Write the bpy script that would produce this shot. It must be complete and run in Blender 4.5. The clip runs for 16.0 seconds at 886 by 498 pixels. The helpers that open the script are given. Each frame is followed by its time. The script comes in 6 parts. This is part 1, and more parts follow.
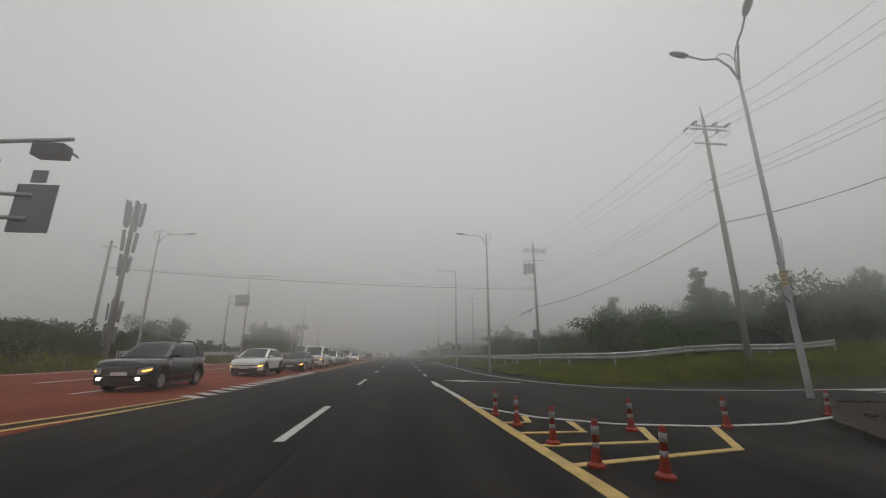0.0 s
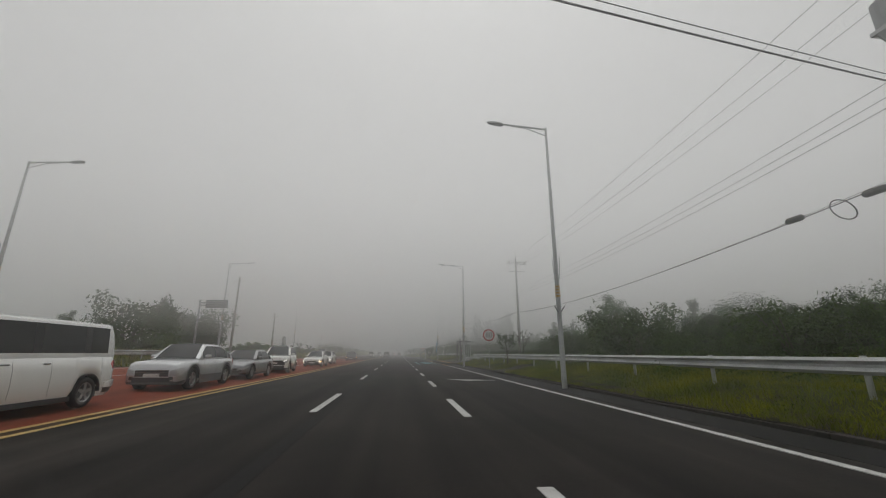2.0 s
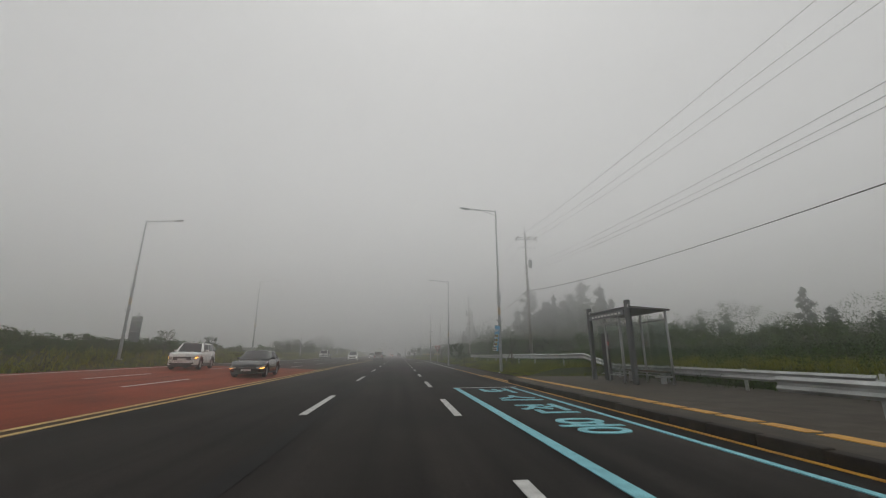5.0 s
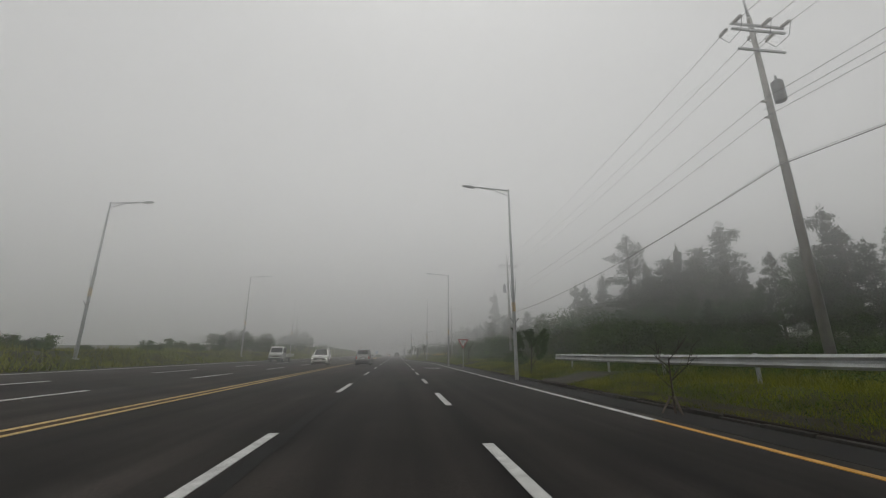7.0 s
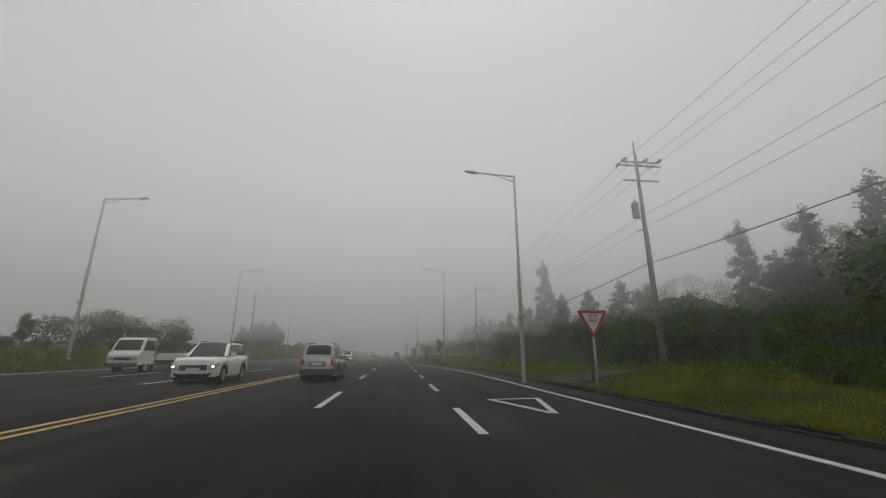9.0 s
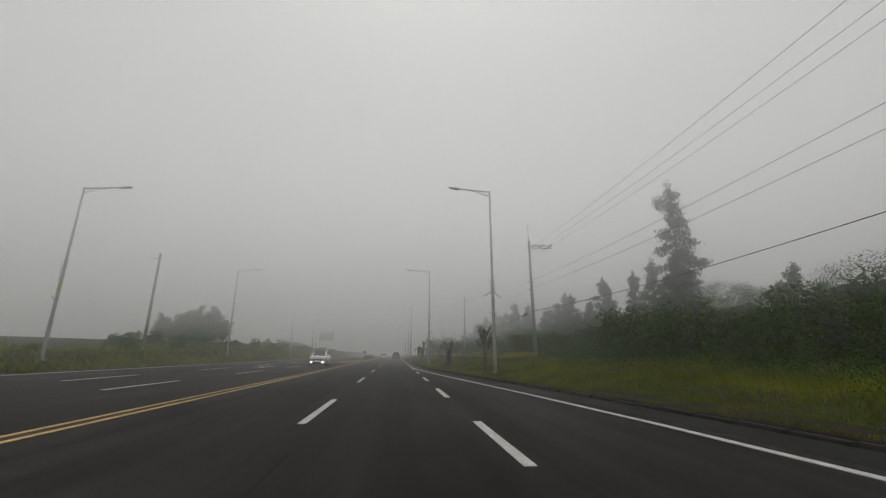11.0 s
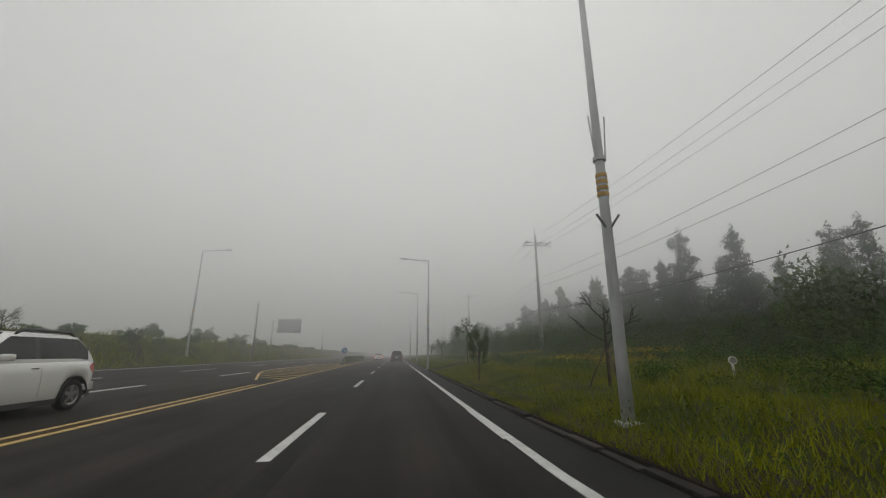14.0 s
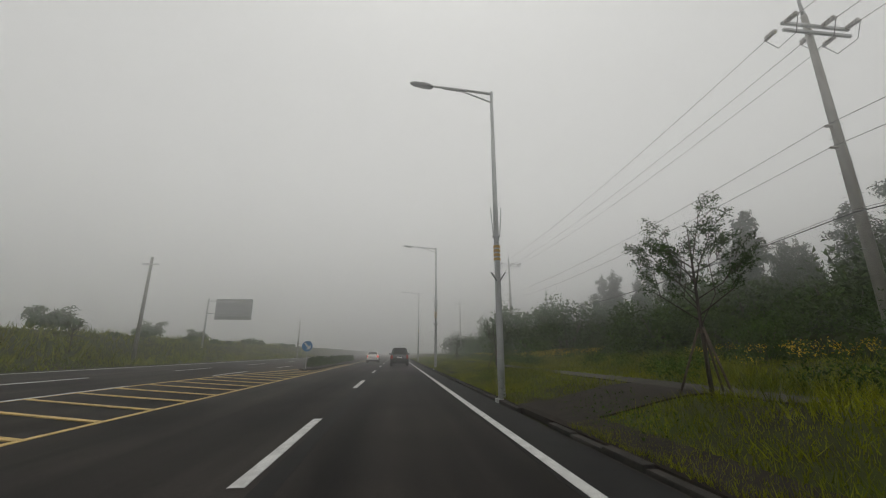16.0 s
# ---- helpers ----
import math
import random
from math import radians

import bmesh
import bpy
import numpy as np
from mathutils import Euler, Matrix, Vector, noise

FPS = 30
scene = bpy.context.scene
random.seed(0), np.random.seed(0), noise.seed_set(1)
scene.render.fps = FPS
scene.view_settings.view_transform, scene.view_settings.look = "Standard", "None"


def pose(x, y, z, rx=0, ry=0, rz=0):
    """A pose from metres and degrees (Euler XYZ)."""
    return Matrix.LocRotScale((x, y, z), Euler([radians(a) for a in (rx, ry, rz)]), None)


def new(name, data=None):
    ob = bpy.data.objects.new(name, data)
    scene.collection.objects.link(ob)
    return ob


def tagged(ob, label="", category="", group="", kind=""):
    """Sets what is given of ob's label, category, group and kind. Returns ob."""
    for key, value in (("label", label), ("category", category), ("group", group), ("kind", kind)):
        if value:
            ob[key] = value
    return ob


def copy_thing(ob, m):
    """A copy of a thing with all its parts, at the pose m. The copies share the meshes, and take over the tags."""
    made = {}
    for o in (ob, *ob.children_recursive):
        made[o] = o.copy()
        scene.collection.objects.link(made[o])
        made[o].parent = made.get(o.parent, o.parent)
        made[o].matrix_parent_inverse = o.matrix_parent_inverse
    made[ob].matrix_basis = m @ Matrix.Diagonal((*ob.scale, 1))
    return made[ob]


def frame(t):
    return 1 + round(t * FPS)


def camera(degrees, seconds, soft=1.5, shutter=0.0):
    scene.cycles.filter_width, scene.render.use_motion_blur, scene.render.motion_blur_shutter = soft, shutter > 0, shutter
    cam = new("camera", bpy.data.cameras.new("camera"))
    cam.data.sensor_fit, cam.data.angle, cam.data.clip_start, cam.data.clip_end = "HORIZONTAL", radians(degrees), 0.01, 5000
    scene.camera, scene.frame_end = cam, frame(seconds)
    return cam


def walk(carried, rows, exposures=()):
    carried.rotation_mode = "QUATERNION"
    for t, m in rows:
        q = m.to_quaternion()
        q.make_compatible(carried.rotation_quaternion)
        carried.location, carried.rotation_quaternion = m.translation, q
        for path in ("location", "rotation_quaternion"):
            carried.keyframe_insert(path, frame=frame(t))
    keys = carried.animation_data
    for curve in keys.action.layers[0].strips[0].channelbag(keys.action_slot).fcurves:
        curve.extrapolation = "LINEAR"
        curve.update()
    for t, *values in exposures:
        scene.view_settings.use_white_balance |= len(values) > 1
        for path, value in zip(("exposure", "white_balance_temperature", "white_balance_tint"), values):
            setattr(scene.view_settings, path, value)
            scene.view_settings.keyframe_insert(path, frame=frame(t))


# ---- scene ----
cam = camera(96.5, 16.0, soft=1.1)
EYE = 1.33
# seconds, metres along the road, turn to the right and tilt upwards in degrees
DRIVE = [
    (0.0, 0.0, 5.86, 14.92),
    (0.5, 8.2, 5.89, 14.90),
    (1.0, 16.5, 6.01, 14.88),
    (1.5, 24.7, 6.09, 14.86),
    (2.0, 32.8, 6.11, 14.80),
    (2.5, 41.0, 6.09, 14.78),
    (3.0, 49.1, 6.08, 14.83),
    (3.5, 57.1, 6.07, 14.86),
    (4.0, 65.2, 6.07, 14.87),
    (4.5, 73.1, 6.07, 14.95),
    (5.0, 81.1, 6.07, 14.93),
    (5.5, 88.9, 6.11, 14.86),
    (6.0, 96.6, 6.22, 14.81),
    (6.5, 104.2, 6.34, 14.82),
    (7.0, 111.7, 6.39, 14.87),
    (7.5, 119.0, 6.36, 14.87),
    (8.0, 126.2, 6.34, 14.88),
    (8.5, 133.2, 6.35, 14.89),
    (9.0, 140.0, 6.41, 14.85),
    (9.5, 146.7, 6.50, 14.82),
    (10.0, 153.2, 6.53, 14.82),
    (10.5, 159.7, 6.55, 14.83),
    (11.0, 166.3, 6.60, 14.93),
    (11.5, 172.8, 6.60, 14.94),
    (12.0, 179.4, 6.60, 14.95),
    (12.5, 185.9, 6.59, 14.93),
    (13.0, 192.4, 6.62, 14.84),
    (13.5, 198.8, 6.66, 14.84),
    (14.0, 205.2, 6.69, 14.92),
    (14.5, 211.6, 6.70, 14.91),
    (15.0, 217.9, 6.64, 14.79),
    (15.5, 224.1, 6.59, 14.76),
    (16.0, 230.3, 6.53, 14.74),
]


def sway(t):
    """The car drifts a little within its lane."""
    return float(np.interp(t, (0, 2, 5.5, 7, 9, 12.5, 16), (0, 0.1, 0.3, 0.2, 0.1, -0.2, -0.3)))


walk(cam, [(t, pose(sway(t), y, EYE, 90 + up, 0, -turn)) for t, y, turn, up in DRIVE], [(0, -0.26, 6520, 9), (9, -0.26, 6520, 9), (13, -0.17, 6580, 8), (16, -0.17, 6600, 8)])

# ---- sky, sun and fog ----
SUN_UP, SUN_ROUND = 80, 8
world = bpy.data.worlds.new("overcast_sky")
scene.world = world
world.use_nodes = True
nt = world.node_tree
sky = nt.nodes.new("ShaderNodeTexSky")
sky.sky_type, sky.sun_disc = "NISHITA", False
sky.sun_elevation, sky.sun_rotation = radians(SUN_UP), radians(SUN_ROUND)
grey = nt.nodes.new("ShaderNodeHueSaturation")
grey.inputs["Saturation"].default_value = 0.0
nt.links.new(sky.outputs[0], grey.inputs["Color"])
nt.links.new(grey.outputs[0], nt.nodes["Background"].inputs["Color"])
nt.nodes["Background"].inputs["Strength"].default_value = 0.15
sun = new("sun", bpy.data.lights.new("sun", "SUN"))
sun.data.energy, sun.data.angle, sun.data.color = 0.6, radians(60), (1.0, 0.97, 0.92)
sun.matrix_world = pose(0, 0, 60, 90 - SUN_UP, 0, 180 - SUN_ROUND)
# height of the base and the top of each layer, and how thick the fog is in it: it lifts off the ground
FOG_LAYERS = ((-0.6, 3.2, 0.0062), (3.21, 42.0, 0.0195))
scene.cycles.volume_bounces = 8


# ---- helpers of this place ----
def material(name, base, rough=0.8, metal=0.0, second=None, scale=6.0, fine=60.0, bump=0.15, spread=0.5, random_tint=0.0, specular=None):
    """A surface of two colours mixed by coarse and fine noise, with a bump."""
    m = bpy.data.materials.new(name)
    m.use_nodes = True
    t = m.node_tree
    b = t.nodes["Principled BSDF"]
    b.inputs["Roughness"].default_value, b.inputs["Metallic"].default_value = rough, metal
    b.inputs["Specular IOR Level"].default_value = specular if specular is not None else 0.12 if rough >= 0.8 else 0.4
    co = t.nodes.new("ShaderNodeTexCoord")
    n1, n2 = t.nodes.new("ShaderNodeTexNoise"), t.nodes.new("ShaderNodeTexNoise")
    n1.inputs["Scale"].default_value, n2.inputs["Scale"].default_value = scale, fine
    n1.inputs["Detail"].default_value = 5
    for n in (n1, n2):
        t.links.new(co.outputs["Object"], n.inputs["Vector"])
    add = t.nodes.new("ShaderNodeMath")
    add.operation = "MULTIPLY_ADD"
    t.links.new(n1.outputs["Fac"], add.inputs[0])
    add.inputs[1].default_value = 0.65
    half = t.nodes.new("ShaderNodeMath")
    half.operation = "MULTIPLY"
    half.inputs[1].default_value = 0.35
    t.links.new(n2.outputs["Fac"], half.inputs[0])
    t.links.new(half.outputs[0], add.inputs[2])
    ramp = t.nodes.new("ShaderNodeValToRGB")
    second = second or tuple(c * 0.6 for c in base)
    ramp.color_ramp.elements[0].position, ramp.color_ramp.elements[1].position = 0.5 - spread * 0.3, 0.5 + spread * 0.3
    ramp.color_ramp.elements[0].color, ramp.color_ramp.elements[1].color = (*second, 1), (*base, 1)
    t.links.new(add.outputs[0], ramp.inputs[0])
    out = ramp.outputs[0]
    if random_tint:
        info = t.nodes.new("ShaderNodeObjectInfo")
        hsv = t.nodes.new("ShaderNodeHueSaturation")
        span = t.nodes.new("ShaderNodeMapRange")
        span.inputs["To Min"].default_value, span.inputs["To Max"].default_value = 1 - random_tint, 1 + random_tint
        t.links.new(info.outputs["Random"], span.inputs["Value"])
        t.links.new(span.outputs[0], hsv.inputs["Value"])
        t.links.new(out, hsv.inputs["Color"])
        out = hsv.outputs[0]
    t.links.new(out, b.inputs["Base Color"])
    if bump:
        bp = t.nodes.new("ShaderNodeBump")
        bp.inputs["Strength"].default_value, bp.inputs["Distance"].default_value = bump, 0.02
        t.links.new(add.outputs[0], bp.inputs["Height"])
        t.links.new(bp.outputs[0], b.inputs["Normal"])
    return m


def mesh_of(name, bm, mat, smooth=False):
    me = bpy.data.meshes.new(name)
    bmesh.ops.recalc_face_normals(bm, faces=bm.faces)
    bm.to_mesh(me)
    bm.free()
    for m in mat if isinstance(mat, (list, tuple)) else [mat]:
        me.materials.append(m)
    if smooth:
        for p in me.polygons:
            p.use_smooth = True
    return me


def part(name, bm, mat, parent=None, label="", smooth=False):
    ob = new(name, mesh_of(name, bm, mat, smooth))
    if parent:
        ob.parent = parent
    return tagged(ob, label)


def thing(name, label, category, group="", kind="", m=None):
    ob = new(name)
    ob.empty_display_size = 0.2
    if m is not None:
        ob.matrix_basis = m
    return tagged(ob, label, category, group, kind)


def box(bm, x0, x1, y0, y1, z0, z1, bevel=0.0):
    v = [bm.verts.new(p) for p in ((x0, y0, z0), (x1, y0, z0), (x1, y1, z0), (x0, y1, z0), (x0, y0, z1), (x1, y0, z1), (x1, y1, z1), (x0, y1, z1))]
    faces = [bm.faces.new([v[i] for i in f]) for f in ((3, 2, 1, 0), (4, 5, 6, 7), (0, 1, 5, 4), (1, 2, 6, 5), (2, 3, 7, 6), (3, 0, 4, 7))]
    if bevel:
        bmesh.ops.bevel(bm, geom=list({e for f in faces for e in f.edges}), offset=bevel, segments=2, affect="EDGES", profile=0.6)
    return bm


def slab(name, points, z0, z1, mat, parent=None, label=""):
    """A flat piece with an outline of (x, y) points."""
    bm = bmesh.new()
    low = [bm.verts.new((x, y, z0)) for x, y in points]
    high = [bm.verts.new((x, y, z1)) for x, y in points]
    bm.faces.new(high)
    n = len(points)
    for i in range(n):
        bm.faces.new((low[i], low[(i + 1) % n], high[(i + 1) % n], high[i]))
    return part(name, bm, mat, parent, label)


def tube(bm, points, radii, sides=8, caps=True):
    """A round bar through points."""
    rings = []
    pts = [Vector(p) for p in points]
    for i, p in enumerate(pts):
        d = (pts[min(i + 1, len(pts) - 1)] - pts[max(i - 1, 0)]).normalized()
        a = d.orthogonal().normalized() if abs(d.z) > 0.9 else d.cross(Vector((0, 0, 1))).normalized()
        if abs(d.z) > 0.9:
            a = (Vector((1, 0, 0)) - d * d.x).normalized()
        b = d.cross(a)
        r = radii[i] if isinstance(radii, (list, tuple)) else radii
        rings.append([bm.verts.new(p + (a * math.cos(k * math.tau / sides) + b * math.sin(k * math.tau / sides)) * r) for k in range(sides)])
    for r0, r1 in zip(rings, rings[1:]):
        for k in range(sides):
            bm.faces.new((r0[k], r0[(k + 1) % sides], r1[(k + 1) % sides], r1[k]))
    if caps:
        bm.faces.new(rings[0][::-1])
        bm.faces.new(rings[-1])
    return bm


# ---- materials ----
def worn_road(name, base, second, streak=0.5, **more):
    """A road surface with long worn streaks along the lanes, blotches and coarse grit."""
    m = material(name, base, 0.85, second=second, bump=0.35, **more)
    t = m.node_tree
    b = t.nodes["Principled BSDF"]
    out = b.inputs["Base Color"].links[0].from_socket
    co = t.nodes.new("ShaderNodeTexCoord")
    for size, low, high, rough in (((1.5, 0.03, 1), 1 - streak, 1 + streak, 4), ((0.5, 0.16, 1), 1 - streak * 0.6, 1 + streak * 0.6, 3), ((22, 22, 22), 0.72, 1.28, 2)):
        place, n, span, mul = (t.nodes.new(k) for k in ("ShaderNodeMapping", "ShaderNodeTexNoise", "ShaderNodeMapRange", "ShaderNodeMix"))
        place.inputs["Scale"].default_value = size
        n.inputs["Scale"].default_value, n.inputs["Detail"].default_value = 1.0, rough
        span.inputs["From Min"].default_value, span.inputs["From Max"].default_value = 0.3, 0.7
        span.inputs["To Min"].default_value, span.inputs["To Max"].default_value = low, high
        mul.data_type, mul.blend_type = "RGBA", "MULTIPLY"
        mul.inputs[0].default_value = 1.0
        t.links.new(co.outputs["Object"], place.inputs["Vector"])
        t.links.new(place.outputs[0], n.inputs["Vector"])
        t.links.new(n.outputs["Fac"], span.inputs["Value"])
        t.links.new(out, mul.inputs[6])
        t.links.new(span.outputs[0], mul.inputs[7])
        out = mul.outputs[2]
    t.links.new(out, b.inputs["Base Color"])
    return m


ASPHALT = worn_road("asphalt", (0.025, 0.0215, 0.0185), (0.011, 0.0095, 0.0085), 0.7, scale=0.3, fine=60, specular=0.14)
BROWN_STRIP = material("worn_brown_paint", (0.075, 0.045, 0.022), 0.85, second=(0.03, 0.02, 0.012), scale=2, fine=40, bump=0.2)
GUTTER = material("dark_gutter_asphalt", (0.013, 0.0125, 0.012), 0.8, second=(0.006, 0.006, 0.006), scale=1.2, fine=60, bump=0.4, specular=0.15)
RED = worn_road("red_paving", (0.24, 0.05, 0.022), (0.15, 0.035, 0.017), 0.22, scale=0.3, fine=80, specular=0.15)
WHITE_LINE = material("white_road_paint", (0.66, 0.66, 0.64), 0.6, second=(0.32, 0.32, 0.31), scale=5, fine=60, bump=0.1, spread=0.7)
YELLOW_LINE = material("yellow_road_paint", (0.62, 0.43, 0.13), 0.6, second=(0.36, 0.25, 0.09), scale=5, fine=60, bump=0.1)
ORANGE_LINE = material("amber_road_paint", (0.58, 0.3, 0.03), 0.6, second=(0.4, 0.2, 0.03), scale=5, fine=60, bump=0.1)
CYAN_LINE = material("turquoise_road_paint", (0.22, 0.55, 0.62), 0.6, second=(0.13, 0.36, 0.42), scale=5, fine=60, bump=0.1)
GRASS_GROUND = material("grassy_soil", (0.035, 0.05, 0.004), 0.95, second=(0.02, 0.017, 0.007), scale=0.5, fine=7, bump=0.7)
STEEL = material("galvanised_steel", (0.5, 0.51, 0.51), 0.5, 0.35, second=(0.36, 0.37, 0.37), scale=2, fine=30, bump=0.05)
RAIL_STEEL = material("guardrail_steel", (0.48, 0.5, 0.5), 0.5, 0.4, second=(0.3, 0.31, 0.3), scale=1.5, fine=20, bump=0.05)
CONCRETE = material("pole_concrete", (0.36, 0.35, 0.32), 0.85, second=(0.24, 0.23, 0.21), scale=2, fine=40, bump=0.2)
PAVING = material("grey_paving", (0.075, 0.066, 0.054), 0.85, second=(0.04, 0.035, 0.028), scale=2, fine=30, bump=0.3, random_tint=0.2)
PATH = material("worn_path_concrete", (0.07, 0.062, 0.052), 0.9, second=(0.03, 0.028, 0.024), scale=1.5, fine=25, bump=0.3)
KERB_STONE = material("kerb_stone", (0.05, 0.044, 0.038), 0.85, second=(0.02, 0.02, 0.018), scale=3, fine=30, bump=0.3, random_tint=0.3)
# dark green with the wood's inner shade put into the colour
WOOD_SHADE = material("painted_wood_shade", (0.018, 0.034, 0.004), 0.95, second=(0.006, 0.012, 0.002), scale=2.5, fine=14, bump=1.0, specular=0.05)
SOIL = material("dark_bare_soil", (0.03, 0.024, 0.018), 0.95, second=(0.014, 0.011, 0.009), scale=3, fine=20, bump=0.6)
DARK = material("black_rubber", (0.018, 0.018, 0.018), 0.75, second=(0.011, 0.011, 0.011), bump=0)
PLASTIC = material("black_plastic", (0.03, 0.03, 0.031), 0.5, second=(0.022, 0.022, 0.023), bump=0.05)
CABLE = material("cable_sheath", (0.025, 0.025, 0.026), 0.6, second=(0.018, 0.018, 0.018), bump=0)
CERAMIC = material("insulator_ceramic", (0.3, 0.27, 0.24), 0.3, second=(0.22, 0.2, 0.18), bump=0)
BAND = material("yellow_warning_band", (0.55, 0.33, 0.03), 0.5, second=(0.42, 0.24, 0.03), bump=0.05)
ORANGE_RUBBER = material("orange_rubber", (0.32, 0.032, 0.014), 0.6, second=(0.2, 0.022, 0.01), scale=8, bump=0.05)
REFLECTIVE = material("grey_reflective_tape", (0.3, 0.29, 0.28), 0.35, second=(0.2, 0.19, 0.18), bump=0)
WHITE_PAINT = material("white_enamel", (0.75, 0.75, 0.73), 0.45, second=(0.62, 0.62, 0.6), bump=0.03)
SIGN_RED = material("red_sign_sheet", (0.5, 0.03, 0.03), 0.4, second=(0.4, 0.025, 0.025), bump=0)
SIGN_BLUE = material("blue_sign_sheet", (0.06, 0.24, 0.48), 0.4, second=(0.05, 0.2, 0.42), bump=0)
SIGN_GREY = material("grey_sign_back", (0.22, 0.23, 0.24), 0.55, 0.2, second=(0.17, 0.18, 0.18), bump=0.03)
BLACK_INK = material("black_lettering", (0.015, 0.015, 0.015), 0.5, second=(0.012, 0.012, 0.012), bump=0)
BANNER_BLUE = material("blue_banner_cloth", (0.26, 0.56, 0.75), 0.8, second=(0.2, 0.47, 0.66), bump=0.1)
BANNER_YELLOW = material("yellow_banner_print", (0.7, 0.58, 0.1), 0.8, second=(0.6, 0.5, 0.08), bump=0)
SHELTER_METAL = material("dark_grey_coated_steel", (0.12, 0.125, 0.13), 0.5, 0.3, second=(0.09, 0.092, 0.095), scale=2, bump=0.05)
BARK = material("grey_brown_bark", (0.09, 0.075, 0.06), 0.9, second=(0.05, 0.042, 0.034), scale=6, fine=40, bump=0.6)
STAKE = material("weathered_wood_stake", (0.15, 0.12, 0.09), 0.85, second=(0.08, 0.065, 0.05), scale=6, fine=40, bump=0.3)


def leaf_material(name, light, dark, clump=0.5):
    """Leaves tinted singly and in patches, that let some light through. clump: patches to the metre."""
    m = bpy.data.materials.new(name)
    m.use_nodes = True
    t = m.node_tree
    b = t.nodes["Principled BSDF"]
    geo, co, n = (t.nodes.new(k) for k in ("ShaderNodeNewGeometry", "ShaderNodeTexCoord", "ShaderNodeTexNoise"))
    n.inputs["Scale"].default_value, n.inputs["Detail"].default_value = clump, 3
    t.links.new(co.outputs["Object"], n.inputs["Vector"])
    span, mix = t.nodes.new("ShaderNodeMapRange"), t.nodes.new("ShaderNodeMix")
    span.inputs["From Min"].default_value, span.inputs["From Max"].default_value = 0.3, 0.7
    t.links.new(n.outputs["Fac"], span.inputs["Value"])
    mix.inputs[0].default_value = 0.68
    t.links.new(geo.outputs["Random Per Island"], mix.inputs[2])
    t.links.new(span.outputs[0], mix.inputs[3])
    ramp = t.nodes.new("ShaderNodeValToRGB")
    ramp.color_ramp.elements[0].color, ramp.color_ramp.elements[1].color = (*dark, 1), (*light, 1)
    t.links.new(mix.outputs[0], ramp.inputs[0])
    t.links.new(ramp.outputs[0], b.inputs["Base Color"])
    b.inputs["Roughness"].default_value = 0.75
    b.inputs["Specular IOR Level"].default_value = 0.06
    return m


LEAF = leaf_material("broad_leaf", (0.055, 0.115, 0.01), (0.012, 0.034, 0.003))
LEAF_DARK = leaf_material("cedar_needles", (0.03, 0.062, 0.01), (0.006, 0.015, 0.003))
LEAF_DULL = leaf_material("dull_foliage", (0.07, 0.14, 0.008), (0.014, 0.035, 0.002))
GRASS_BLADE = leaf_material("grass_blade", (0.26, 0.27, 0.006), (0.05, 0.075, 0.003), 0.7)
FLOWER = leaf_material("yellow_flower", (0.75, 0.53, 0.03), (0.5, 0.3, 0.02))


def paint(name, base, rough=0.25, metal=0.0):
    m = material(name, base, rough, metal, second=tuple(c * 0.9 for c in base), scale=3, fine=200, bump=0.0)
    b = m.node_tree.nodes["Principled BSDF"]
    b.inputs["Coat Weight"].default_value, b.inputs["Coat Roughness"].default_value = 1.0, 0.04
    return m


WHITE_CAR = paint("white_car_paint", (0.8, 0.8, 0.77))
BLACK_CAR = paint("black_car_paint", (0.008, 0.008, 0.009))
GREY_CAR = paint("grey_car_paint", (0.27, 0.275, 0.28), 0.34, 0.8)
LIGHT_SILVER = paint("light_silver_car_paint", (0.6, 0.61, 0.62), 0.34, 0.75)
SILVER_CAR = paint("silver_car_paint", (0.3, 0.3, 0.285), 0.36, 0.9)
DARK_CAR = paint("dark_slate_car_paint", (0.06, 0.066, 0.068), 0.35)
CLADDING = material("grey_plastic_cladding", (0.1, 0.1, 0.102), 0.6, second=(0.075, 0.075, 0.077), bump=0.05)
GLASS = material("tinted_car_glass", (0.012, 0.014, 0.015), 0.03, second=(0.009, 0.011, 0.012), bump=0, specular=0.4)
CHROME = material("bright_trim", (0.55, 0.55, 0.55), 0.25, 0.9, second=(0.45, 0.45, 0.45), bump=0)
ALLOY = material("alloy_wheel", (0.42, 0.42, 0.42), 0.35, 0.7, second=(0.32, 0.32, 0.32), bump=0)
LENS = material("clear_lamp_lens", (0.5, 0.51, 0.52), 0.12, second=(0.36, 0.37, 0.38), bump=0)
TAIL = material("red_lamp_lens", (0.5, 0.025, 0.015), 0.2, second=(0.36, 0.018, 0.012), bump=0)


def glow(name, colour, strength):
    m = bpy.data.materials.new(name)
    m.use_nodes = True
    b = m.node_tree.nodes["Principled BSDF"]
    b.inputs["Base Color"].default_value = (*colour, 1)
    b.inputs["Emission Color"].default_value = (*colour, 1)
    b.inputs["Emission Strength"].default_value = strength
    return m


DAY_ON = glow("lit_daytime_lamp", (1.0, 0.97, 0.9), 3.0)
HEAD_ON = glow("lit_headlamp", (1.0, 0.93, 0.78), 14.0)
AMBER_ON = glow("lit_indicator", (1.0, 0.36, 0.04), 8.0)
BRAKE_ON = glow("lit_brake_lamp", (1.0, 0.06, 0.03), 2.0)
LED_RED = glow("red_display_digits", (1.0, 0.05, 0.03), 1.2)

